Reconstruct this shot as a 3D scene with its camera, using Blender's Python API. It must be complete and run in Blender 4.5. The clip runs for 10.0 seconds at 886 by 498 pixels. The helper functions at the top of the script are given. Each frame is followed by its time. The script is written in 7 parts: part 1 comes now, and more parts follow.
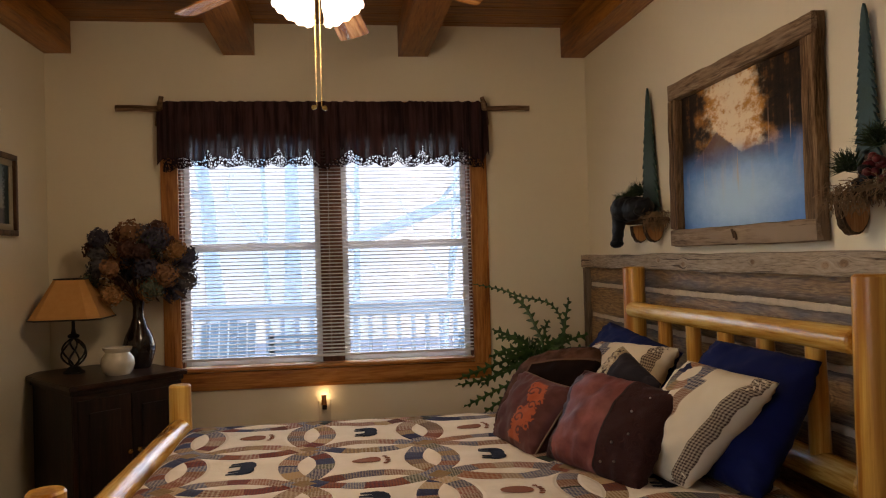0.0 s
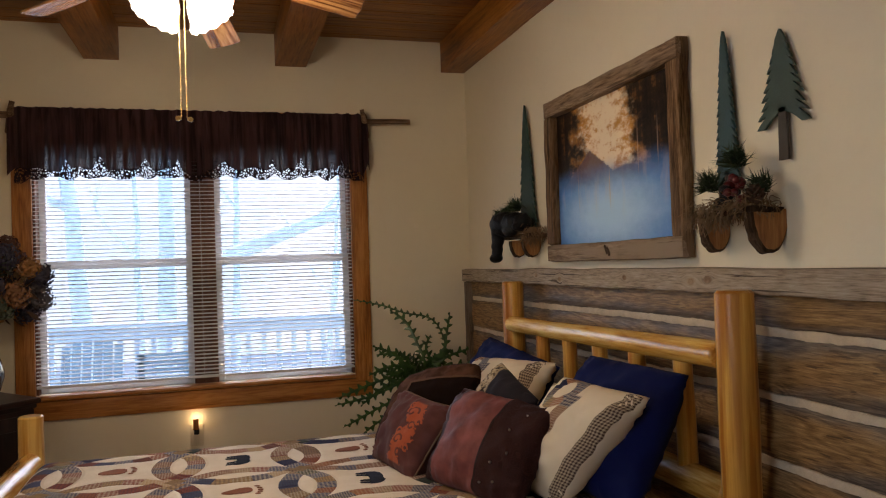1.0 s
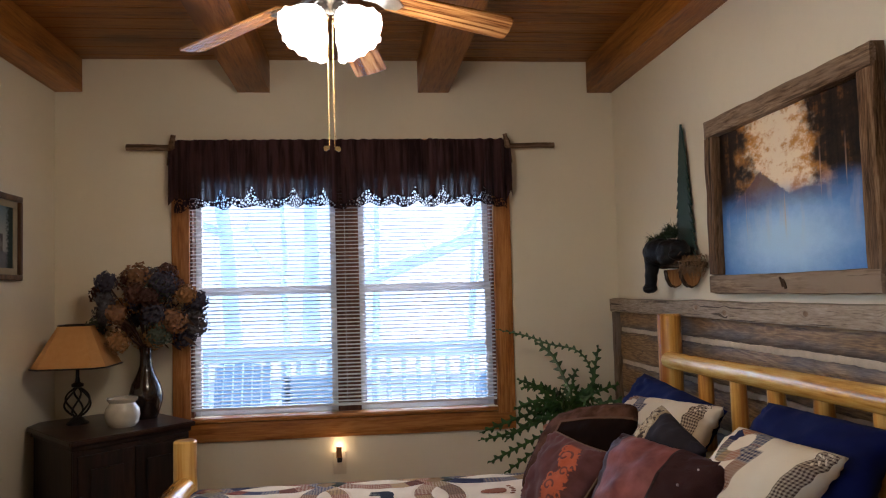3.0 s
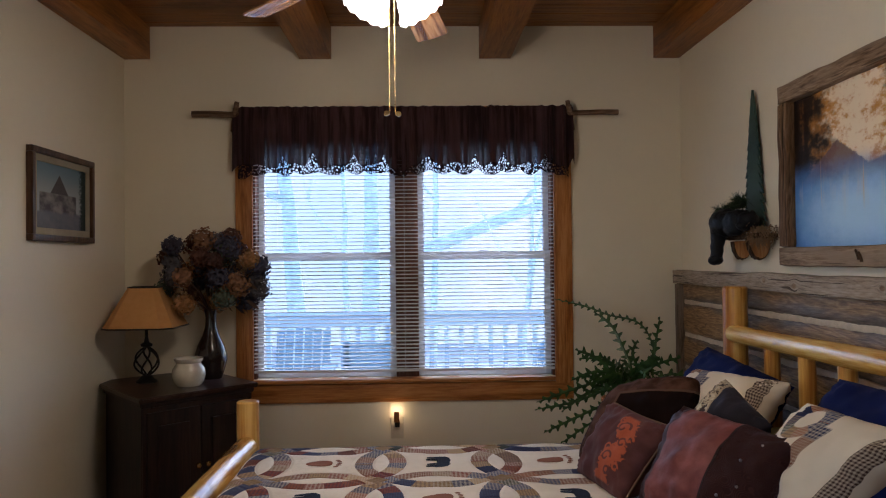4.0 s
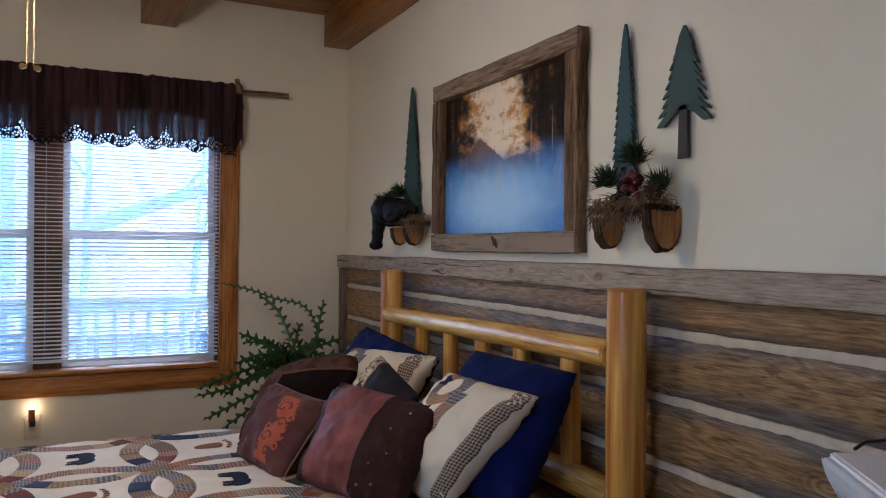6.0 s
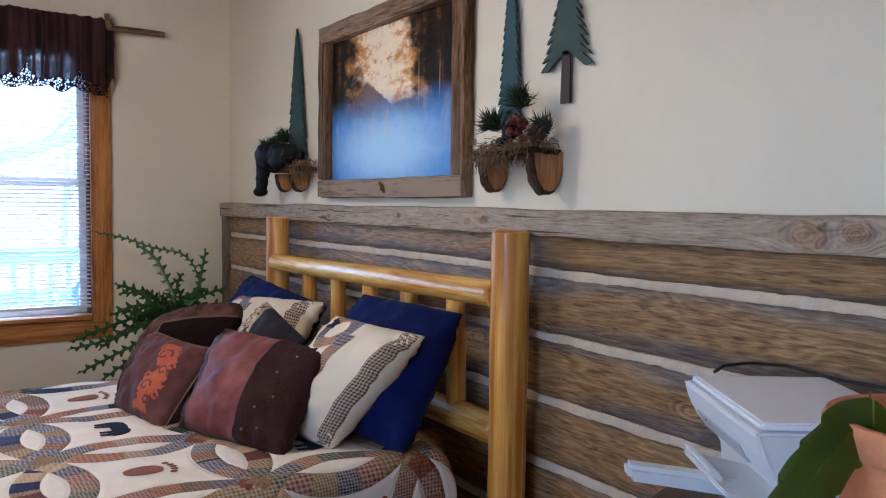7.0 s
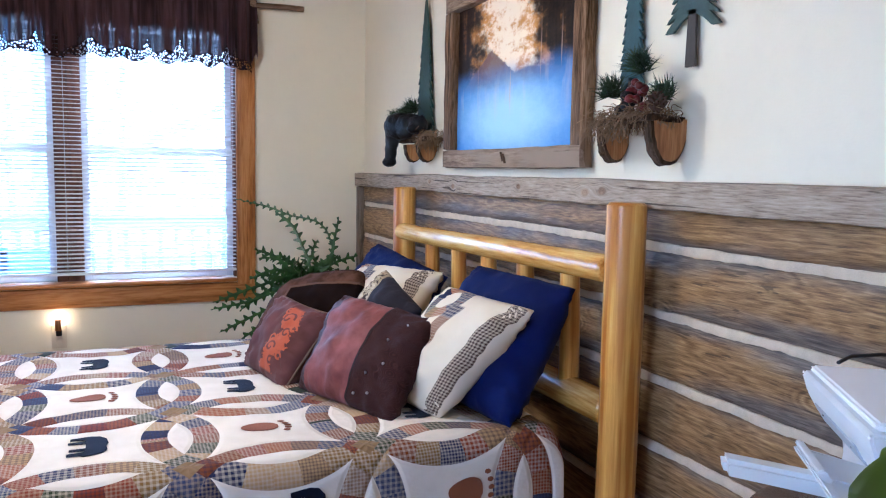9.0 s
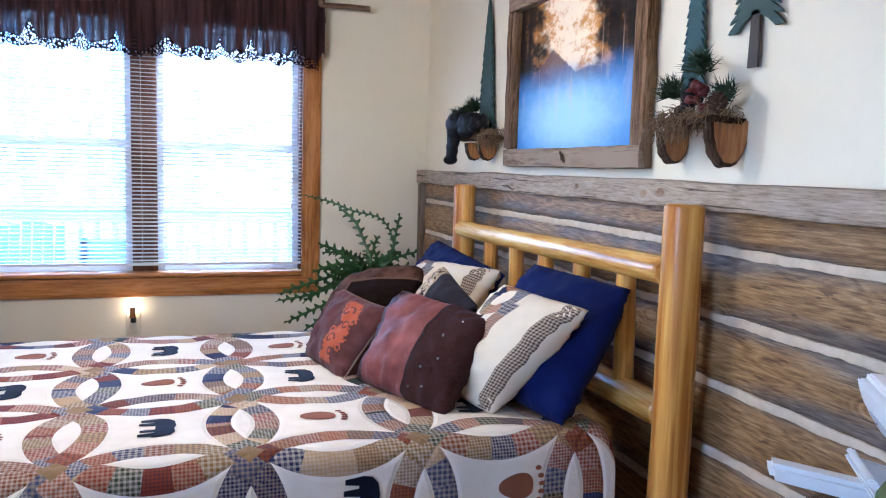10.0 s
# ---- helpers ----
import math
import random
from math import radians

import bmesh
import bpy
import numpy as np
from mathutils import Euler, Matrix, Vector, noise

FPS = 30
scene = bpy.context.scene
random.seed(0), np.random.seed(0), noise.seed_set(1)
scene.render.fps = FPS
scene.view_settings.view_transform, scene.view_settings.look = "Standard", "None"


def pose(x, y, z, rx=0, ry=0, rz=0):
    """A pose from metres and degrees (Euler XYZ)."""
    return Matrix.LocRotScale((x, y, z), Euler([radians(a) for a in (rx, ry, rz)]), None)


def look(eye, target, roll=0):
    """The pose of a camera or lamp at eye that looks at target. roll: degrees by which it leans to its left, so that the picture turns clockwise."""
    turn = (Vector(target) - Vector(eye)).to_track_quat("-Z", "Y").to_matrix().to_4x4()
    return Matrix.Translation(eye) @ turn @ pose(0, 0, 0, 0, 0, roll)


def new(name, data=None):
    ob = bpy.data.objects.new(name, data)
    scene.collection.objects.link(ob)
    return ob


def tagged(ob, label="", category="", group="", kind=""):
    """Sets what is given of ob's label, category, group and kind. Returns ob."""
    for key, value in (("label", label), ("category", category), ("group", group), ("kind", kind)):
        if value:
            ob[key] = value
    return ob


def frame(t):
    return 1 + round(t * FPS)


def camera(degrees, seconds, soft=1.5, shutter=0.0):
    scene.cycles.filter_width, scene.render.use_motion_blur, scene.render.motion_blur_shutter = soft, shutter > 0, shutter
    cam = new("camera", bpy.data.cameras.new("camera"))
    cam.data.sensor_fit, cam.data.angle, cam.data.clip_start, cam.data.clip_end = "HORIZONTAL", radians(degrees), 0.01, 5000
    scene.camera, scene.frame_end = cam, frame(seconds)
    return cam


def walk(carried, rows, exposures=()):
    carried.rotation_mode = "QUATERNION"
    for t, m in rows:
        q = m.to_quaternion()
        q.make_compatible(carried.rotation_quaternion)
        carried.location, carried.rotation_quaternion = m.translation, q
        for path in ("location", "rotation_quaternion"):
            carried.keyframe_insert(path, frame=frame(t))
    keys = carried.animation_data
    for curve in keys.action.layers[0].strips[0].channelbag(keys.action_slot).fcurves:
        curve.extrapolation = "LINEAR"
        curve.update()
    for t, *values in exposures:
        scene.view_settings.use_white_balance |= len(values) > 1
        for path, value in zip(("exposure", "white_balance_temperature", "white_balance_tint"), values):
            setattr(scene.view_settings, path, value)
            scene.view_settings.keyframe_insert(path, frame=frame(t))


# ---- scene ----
cam = camera(60.4, 10.0, soft=1.15)
PATH = [
    (0, (0.265, -0.284, 1.32), (0.53, 1.699, 1.336), -1.5),
    (0.5, (0.278, -0.259, 1.337), (0.7, 1.696, 1.359), -2.2),
    (1, (0.302, -0.235, 1.343), (0.861, 1.685, 1.378), -1.9),
    (1.5, (0.303, -0.166, 1.346), (0.913, 1.737, 1.419), -1.4),
    (2, (0.264, -0.114, 1.359), (0.896, 1.781, 1.451), -1.3),
    (2.5, (0.266, -0.1, 1.372), (0.746, 1.838, 1.492), -1.4),
    (3, (0.284, -0.092, 1.375), (0.499, 1.894, 1.48), -1.5),
    (4.3, (0.283, -0.068, 1.36), (0.341, 1.931, 1.38), -0.6),
    (4.5, (0.266, -0.064, 1.356), (0.399, 1.931, 1.379), -0.5),
    (5, (0.265, -0.061, 1.361), (0.576, 1.914, 1.382), 0.0),
    (5.5, (0.291, -0.079, 1.353), (0.909, 1.823, 1.359), 0.6),
    (6, (0.3, -0.077, 1.344), (1.182, 1.718, 1.341), 0.6),
    (6.2, (0.277, -0.068, 1.339), (1.249, 1.679, 1.331), 0.3),
    (7.3, (0.316, -0.084, 1.306), (1.461, 1.544, 1.108), 1.4),
    (7.5, (0.323, -0.081, 1.306), (1.46, 1.545, 1.055), 1.4),
    (8, (0.328, -0.079, 1.31), (1.46, 1.549, 1.048), 1.6),
    (8.5, (0.366, -0.088, 1.314), (1.188, 1.721, 1.078), 1.1),
    (9, (0.401, -0.099, 1.311), (1.197, 1.725, 1.111), 1.1),
    (9.5, (0.409, -0.102, 1.304), (1.215, 1.718, 1.104), 1.5),
    (10, (0.406, -0.137, 1.318), (1.047, 1.745, 1.105), 1.7),
]
walk(cam, [(t, look(eye, target, roll)) for t, eye, target, roll in PATH],
     exposures=[(0.0, 2.0, 6700, 17), (1.5, 2.22, 5900, 16), (2.5, 2.47, 5500, 16), (3.2, 2.27, 5400, 16), (4.5, 1.88, 5150, 15), (5.5, 2.08, 5000, 15), (6.2, 2.35, 4750, 15),
                (7.3, 3.1, 4600, 14), (8.2, 3.35, 4450, 13), (9.0, 3.58, 4350, 13), (10.0, 3.62, 4350, 13)])

# ---------------------------------------------------------------- world and light
world = bpy.data.worlds.new("world")
scene.world = world
world.use_nodes = True
wn = world.node_tree
sky = wn.nodes.new("ShaderNodeTexSky")
sky.sky_type, sky.sun_disc = "NISHITA", False
sky.sun_elevation, sky.sun_rotation = radians(38), radians(20)
wn.links.new(sky.outputs[0], wn.nodes["Background"].inputs[0])
wn.nodes["Background"].inputs[1].default_value = 0.15

sun = new("sun", bpy.data.lights.new("sun", "SUN"))
sun.data.energy, sun.data.angle, sun.data.color = 0.5, radians(14), (1.0, 0.97, 0.93)
sun.matrix_world = look((6, 14, 14), (0, 6, 0))

FAN, FAN_SIZE = Vector((0.2116, 2.10, 2.161)), 0.8216
BULB_POWER = 1.28
for k in range(4):
    a = radians(45 + 90 * k)
    lamp = new("fan_bulb_light", bpy.data.lights.new("fan_bulb_light", "POINT"))
    lamp.data.energy, lamp.data.color, lamp.data.shadow_soft_size = BULB_POWER, (1.0, 0.77, 0.48), 0.045
    lamp.location = FAN + FAN_SIZE * Vector((0.15 * math.cos(a), 0.15 * math.sin(a), -0.115))

# daylight of the second window, in the west wall
side = new("side_window_daylight", bpy.data.lights.new("side_window_daylight", "AREA"))
side.data.shape, side.data.size, side.data.size_y = "RECTANGLE", 1.25, 1.1
side.data.energy, side.data.color = 1.85, (1.0, 0.85, 0.64)
side.matrix_world = look((-1.30, 0.05, 1.45), (1.0, 0.05, 1.40))

night = new("night_light_glow", bpy.data.lights.new("night_light_glow", "POINT"))
night.data.energy, night.data.color, night.data.shadow_soft_size = 0.05, (1.0, 0.68, 0.32), 0.012
night.location = (0.152, 3.968, 0.565)


# ---------------------------------------------------------------- node helpers
class Tree:
    """Short ways to write node trees."""

    def __init__(self, name):
        self.mat = bpy.data.materials.new(name)
        self.mat.use_nodes = True
        self.nt = self.mat.node_tree
        self.bsdf = self.nt.nodes["Principled BSDF"]

    def put(self, sock, value):
        if isinstance(value, bpy.types.NodeSocket):
            self.nt.links.new(value, sock)
        else:
            sock.default_value = value

    def m(self, op, *args):
        n = self.nt.nodes.new("ShaderNodeMath")
        n.operation = op
        for s, v in zip(n.inputs, args):
            self.put(s, v)
        return n.outputs[0]

    def mul(self, a, b): return self.m("MULTIPLY", a, b)
    def add(self, a, b): return self.m("ADD", a, b)
    def sub(self, a, b): return self.m("SUBTRACT", a, b)

    def step(self, x, lo, hi):
        n = self.nt.nodes.new("ShaderNodeMapRange")
        n.interpolation_type = "SMOOTHSTEP"
        self.put(n.inputs[0], x)
        self.put(n.inputs[1], lo)
        self.put(n.inputs[2], hi)
        return n.outputs[0]

    def coords(self, kind="Object"):
        return self.nt.nodes.new("ShaderNodeTexCoord").outputs[kind]

    def scaled(self, vec, s, off=None):
        n = self.nt.nodes.new("ShaderNodeMapping")
        self.put(n.inputs[0], vec)
        n.inputs["Scale"].default_value = s
        if off is not None:
            self.put(n.inputs["Location"], off)
        return n.outputs[0]

    def split(self, vec):
        n = self.nt.nodes.new("ShaderNodeSeparateXYZ")
        self.put(n.inputs[0], vec)
        return n.outputs

    def join(self, x, y, z=0.0):
        n = self.nt.nodes.new("ShaderNodeCombineXYZ")
        for s, v in zip(n.inputs, (x, y, z)):
            self.put(s, v)
        return n.outputs[0]

    def noise(self, vec, scale, detail=4.0, rough=0.55, distort=0.0):
        n = self.nt.nodes.new("ShaderNodeTexNoise")
        self.put(n.inputs["Vector"], vec)
        n.inputs["Scale"].default_value = scale
        n.inputs["Detail"].default_value = detail
        n.inputs["Roughness"].default_value = rough
        n.inputs["Distortion"].default_value = distort
        return n.outputs[0]

    def voronoi(self, vec, scale, feature="F1"):
        n = self.nt.nodes.new("ShaderNodeTexVoronoi")
        n.feature = feature
        self.put(n.inputs["Vector"], vec)
        n.inputs["Scale"].default_value = scale
        return n.outputs["Distance"]

    def white(self, vec):
        n = self.nt.nodes.new("ShaderNodeTexWhiteNoise")
        n.noise_dimensions = "3D"
        self.put(n.inputs["Vector"], vec)
        return n.outputs["Value"]

    def ramp(self, fac, stops, mode="LINEAR"):
        n = self.nt.nodes.new("ShaderNodeValToRGB")
        n.color_ramp.interpolation = mode
        self.put(n.inputs[0], fac)
        e = n.color_ramp.elements
        while len(e) < len(stops):
            e.new(0.5)
        for el, (p, c) in zip(e, stops):
            el.position, el.color = p, (*c, 1)
        return n.outputs[0]

    def mix(self, fac, a, b, blend="MIX"):
        n = self.nt.nodes.new("ShaderNodeMix")
        n.data_type, n.blend_type = "RGBA", blend
        self.put(n.inputs[0], fac)
        for s, v in ((n.inputs[6], a), (n.inputs[7], b)):
            self.put(s, (*v, 1) if isinstance(v, tuple) else v)
        return n.outputs[2]

    def random(self):
        return self.nt.nodes.new("ShaderNodeObjectInfo").outputs["Random"]

    def island(self):
        return self.nt.nodes.new("ShaderNodeNewGeometry").outputs["Random Per Island"]

    def done(self, color, rough=0.6, metal=0.0, bump=None, depth=0.002, strength=0.6, **more):
        b = self.bsdf
        self.put(b.inputs["Base Color"], (*color, 1) if isinstance(color, tuple) else color)
        self.put(b.inputs["Roughness"], rough)
        self.put(b.inputs["Metallic"], metal)
        for key, v in more.items():
            self.put(b.inputs[key.replace("_", " ")], v)
        if bump is not None:
            n = self.nt.nodes.new("ShaderNodeBump")
            n.inputs["Distance"].default_value = depth
            n.inputs["Strength"].default_value = strength
            self.put(n.inputs["Height"], bump)
            self.nt.links.new(n.outputs[0], b.inputs["Normal"])
        return self.mat


def wood(name, dark, mid, light, axis=0, fine=60.0, rough=0.45, knots=0.0, grey=None, shift=True, coat=0.0, vary=0.25, cracks=0.0, heart=None, stretch=0.07, figure=0.12):
    """Sawn or peeled wood with its grain along one axis, growth bands, streaks and knots."""
    t = Tree(name)
    co = t.coords()
    if shift:
        r = t.mul(t.random(), 37.0)
        n = t.nt.nodes.new("ShaderNodeVectorMath")
        t.put(n.inputs[0], co)
        t.put(n.inputs[1], t.join(r, t.mul(r, 1.7), t.mul(r, 0.6)))
        co = n.outputs[0]
    s = [1.0, 1.0, 1.0]
    s[axis] = stretch
    long = t.scaled(co, s)
    bands = t.noise(long, fine * 0.35, 3.0, 0.6, 0.6)
    grain = t.noise(long, fine * 2.2, 5.0, 0.65)
    s2 = list(s)
    s2[axis] = 0.28
    blot = t.noise(t.scaled(co, s2), 5.0, 3.0)
    f = t.add(t.mul(bands, 0.55), t.mul(grain, 0.45))
    rings = t.m("SINE", t.mul(t.noise(long, fine * 0.13, 3.0, 0.45, 0.9), 95.0))
    f = t.add(f, t.mul(rings, 0.2 * figure))
    col = t.ramp(f, [(0.385, dark), (0.5, mid), (0.60, light)])
    col = t.mix(t.step(blot, 0.45, 0.75), col, t.mix(1.0, col, tuple(0.4 + 0.6 * v for v in light), "MULTIPLY"))
    if grey:
        col = t.mix(t.step(t.noise(t.scaled(co, s2), 7.0, 4.0), 0.44, 0.62), col, grey)
    bump = f
    if heart:
        s4 = [1.0, 1.0, 1.0]
        s4[axis] = 0.06
        hf = t.step(t.noise(t.scaled(co, s4), 13.0, 2.0), 0.55, 0.62)
        col = t.mix(t.mul(hf, 0.6), col, t.mix(bands, tuple(0.55 * c for c in heart), heart))
    if cracks:
        s5 = [1.0, 1.0, 1.0]
        s5[axis] = 0.03
        cr = t.step(t.noise(t.scaled(co, s5), 52.0, 4.0, 0.6, 0.4), 0.60, 0.66)
        col = t.mix(t.mul(cr, cracks), col, tuple(0.35 * c for c in dark))
        bump = t.sub(f, t.mul(cr, 0.6))
    if knots:
        s3 = [1.0, 1.0, 1.0]
        s3[axis] = 0.45
        v = t.voronoi(t.scaled(co, s3), knots)
        k = t.step(v, 0.16, 0.06)
        col = t.mix(t.mul(k, 0.8), col, tuple(0.45 * c for c in dark))
        bump = t.sub(bump, t.mul(k, 0.25))
    if vary:
        col = t.mix(t.mul(t.random() if shift else t.island(), vary), col, tuple(0.6 * c for c in mid))
    return t.done(col, rough, bump=bump, depth=0.003, strength=0.5, Coat_Weight=coat, Coat_Roughness=0.2, Specular_IOR_Level=0.15 if rough > 0.55 else 0.35)


def cloth(name, color, other=None, scale=900.0, rough=0.9, sheen=0.04, big=4.0, spec=0.08):
    t = Tree(name)
    co = t.coords()
    x, y, z = t.split(co)
    weave = t.noise(co, scale, 2.0)
    blot = t.noise(co, big, 3.0)
    col = t.mix(t.step(blot, 0.3, 0.7), color, other or tuple(0.72 * c for c in color))
    col = t.mix(t.mul(t.step(weave, 0.35, 0.65), 0.35), col, tuple(0.55 * c for c in color))
    return t.done(col, rough, bump=weave, depth=0.0008, strength=0.5, Sheen_Weight=sheen, Specular_IOR_Level=spec)


def plain(name, color, rough=0.5, metal=0.0, spots=12.0, depth=0.0006, amount=0.18, **more):
    t = Tree(name)
    co = t.coords()
    a, b = t.noise(co, spots, 4.0), t.noise(co, spots * 14, 3.0)
    col = t.mix(t.mul(t.step(a, 0.3, 0.75), amount * 1.5), color, tuple(0.62 * c for c in color))
    col = t.mix(t.mul(t.step(b, 0.4, 0.7), amount), col, tuple(min(1, 1.2 * c) for c in color))
    return t.done(col, rough, metal, bump=b, depth=depth, strength=0.4, **more)


def wall_paint(name, color):
    t = Tree(name)
    co = t.coords()
    roll, big = t.noise(co, 160.0, 3.0), t.noise(co, 1.3, 3.0)
    lump = t.noise(co, 24.0, 3.0)
    col = t.mix(t.mul(t.step(big, 0.3, 0.7), 0.5), color, tuple(0.93 * c for c in color))
    col = t.mix(t.mul(t.step(lump, 0.5, 0.75), 0.2), col, tuple(0.9 * c for c in color))
    return t.done(col, 0.78, bump=t.add(t.mul(roll, 0.6), t.mul(lump, 0.7)), depth=0.0018, strength=0.4)


# ---------------------------------------------------------------- materials
M_WALL = wall_paint("cream_wall_paint", (0.80, 0.73, 0.565))
M_CEIL = wood("ceiling_plank_wood", (0.14, 0.046, 0.005), (0.29, 0.108, 0.012), (0.38, 0.165, 0.026), 0, 75, 0.42, 1.7, shift=False, vary=0.35)
M_BEAM = wood("stained_beam_wood", (0.15, 0.050, 0.006), (0.31, 0.115, 0.014), (0.41, 0.175, 0.030), 1, 60, 0.4, 1.5)
M_TRIM = wood("stained_pine_trim", (0.22, 0.074, 0.012), (0.41, 0.165, 0.033), (0.53, 0.245, 0.065), 0, 60, 0.36, 3.2)
M_TRIMV = wood("stained_pine_trim_upright", (0.22, 0.074, 0.012), (0.41, 0.165, 0.033), (0.53, 0.245, 0.065), 2, 60, 0.36, 3.2)


def siding_mat():
    """Weathered half-log boards: golden heart with grey margins, fine checks, cathedral figure and ringed knots."""
    t = Tree("weathered_log_siding")
    raw = t.coords()
    z = t.split(raw)[2]
    r = t.mul(t.random(), 37.0)
    n = t.nt.nodes.new("ShaderNodeVectorMath")
    t.put(n.inputs[0], raw)
    t.put(n.inputs[1], t.join(r, t.mul(r, 1.7), t.mul(r, 0.6)))
    co = n.outputs[0]
    streak = t.noise(t.scaled(co, (1, 0.085, 1)), 130.0, 5.0, 0.65, 0.4)
    fine = t.noise(t.scaled(co, (1, 0.045, 1)), 420.0, 4.0, 0.6)
    rings = t.m("SINE", t.mul(t.noise(t.scaled(co, (1, 0.13, 1)), 10.0, 3.0, 0.45, 1.0), 80.0))
    v = t.voronoi(t.scaled(co, (1, 0.45, 1)), 6.0)
    near = t.step(v, 0.26, 0.04)
    eye = t.mul(near, t.m("SINE", t.mul(v, 120.0)))
    f = t.add(t.add(t.mul(streak, 0.5), t.mul(fine, 0.42)), t.add(t.mul(rings, 0.04), t.mul(eye, 0.09)))
    f = t.add(f, 0.04)
    gold = t.ramp(f, [(0.34, (0.066, 0.034, 0.012)), (0.44, (0.180, 0.099, 0.036)), (0.54, (0.300, 0.178, 0.068)), (0.68, (0.47, 0.305, 0.138))])
    grey = t.ramp(f, [(0.34, (0.045, 0.039, 0.037)), (0.5, (0.118, 0.102, 0.094)), (0.66, (0.235, 0.205, 0.18))])
    edge = t.m("ABSOLUTE", t.sub(t.mul(t.m("FRACT", t.mul(t.sub(z, 0.092), 5.763)), 2.0), 1.0))
    patch_n = t.noise(t.scaled(co, (1, 0.22, 1)), 5.5, 4.0, 0.6)
    g = t.step(t.add(t.mul(edge, 0.75), t.mul(t.sub(patch_n, 0.5), 2.4)), 0.20, 0.72)
    col = t.mix(t.mul(g, 0.9), gold, grey)
    check = t.step(t.noise(t.scaled(co, (1, 0.09, 1)), 75.0, 3.0, 0.5, 0.6), 0.645, 0.68)
    col = t.mix(t.mul(check, 0.7), col, (0.040, 0.024, 0.013))
    knot = t.step(v, 0.075, 0.03)
    col = t.mix(t.mul(knot, 0.75), col, (0.035, 0.020, 0.010))
    col = t.mix(t.mul(t.random(), 0.15), col, (0.12, 0.075, 0.035))
    bump = t.sub(f, t.mul(knot, 0.2))
    return t.done(col, 0.5, bump=bump, depth=0.003, strength=0.5, Specular_IOR_Level=0.35)


M_SIDING = siding_mat()


def cap_mat(knots):
    """Grey-beige barn board with long splits and brown ringed knots at the given places (y, z, radius)."""
    t = Tree("grey_barn_board")
    co = t.coords()
    x, y, z = t.split(co)
    wob = t.noise(co, 26.0, 3.0)
    body, ring_v = 0.0, 0.0
    push = 0.0
    for ky, kz, kr in knots:
        dy, dz = t.mul(t.sub(y, ky), 0.62), t.sub(z, kz)
        d = t.m("SQRT", t.add(t.mul(dy, dy), t.mul(dz, dz)))
        d = t.add(d, t.mul(t.sub(wob, 0.5), kr * 0.7))
        body = t.m("MAXIMUM", body, t.step(d, kr * 1.15, kr * 0.55))
        ring_v = t.add(ring_v, t.mul(t.m("SINE", t.mul(d, 5.5 * 6.283 / kr / 1.6)), t.step(d, kr * 2.0, kr * 0.6)))
        push = t.add(push, t.mul(t.step(d, kr * 3.0, 0.0), t.mul(dz, 1.2)))
    bent = t.join(x, t.mul(y, 0.07), t.sub(z, push))
    grain = t.noise(bent, 230.0, 5.0, 0.65, 0.2)
    big = t.noise(t.join(x, t.mul(y, 0.25), t.sub(z, push)), 22.0, 3.0)
    f = t.add(t.add(t.mul(grain, 0.75), t.mul(big, 0.25)), t.mul(ring_v, 0.035))
    col = t.ramp(f, [(0.33, (0.15, 0.112, 0.078)), (0.48, (0.335, 0.268, 0.20)), (0.66, (0.49, 0.41, 0.32))])
    split = t.step(t.noise(t.join(x, t.mul(y, 0.014), t.sub(z, push)), 95.0, 3.0, 0.5, 0.35), 0.60, 0.635)
    col = t.mix(t.mul(split, 0.85), col, (0.045, 0.030, 0.020))
    brown = t.ramp(f, [(0.36, (0.085, 0.045, 0.022)), (0.5, (0.24, 0.15, 0.085)), (0.62, (0.37, 0.26, 0.17))])
    col = t.mix(t.mul(body, 0.85), col, brown)
    bump = t.sub(f, t.mul(split, 0.7))
    return t.done(col, 0.75, bump=bump, depth=0.004, strength=0.6, Specular_IOR_Level=0.15)


CAP_KNOTS = ((0.69, 1.262, 0.030), (0.60, 1.268, 0.020), (1.66, 1.268, 0.013), (1.74, 1.262, 0.014), (2.12, 1.27, 0.010), (2.66, 1.258, 0.012), (2.90, 1.272, 0.010))
M_BARN = cap_mat(CAP_KNOTS)
M_BARNV = wood("grey_barn_board_upright", (0.04, 0.026, 0.016), (0.19, 0.135, 0.09), (0.33, 0.26, 0.19), 2, 95, 0.75, 2.4, grey=(0.20, 0.16, 0.125), vary=0.2, cracks=0.9)
M_FRAMEW = wood("brown_barn_frame", (0.080, 0.046, 0.024), (0.265, 0.180, 0.108), (0.41, 0.305, 0.20), 1, 110, 0.7, 3.4, grey=(0.31, 0.235, 0.165), vary=0.2, cracks=0.7, stretch=0.08)
M_FRAMEWV = wood("brown_barn_frame_upright", (0.050, 0.026, 0.011), (0.17, 0.098, 0.046), (0.29, 0.185, 0.10), 2, 110, 0.7, 2.4, grey=(0.18, 0.120, 0.072), vary=0.2, cracks=0.8, stretch=0.08)
M_LOGY = wood("honey_pine_log", (0.40, 0.165, 0.020), (0.69, 0.39, 0.080), (0.83, 0.57, 0.17), 1, 48, 0.24, 2.6, coat=0.4, vary=0.12)
M_LOGZ = wood("honey_pine_post", (0.42, 0.145, 0.014), (0.72, 0.385, 0.068), (0.86, 0.58, 0.16), 2, 26, 0.28, 2.4, coat=0.35, vary=0.10, heart=(0.52, 0.18, 0.030), stretch=0.035)
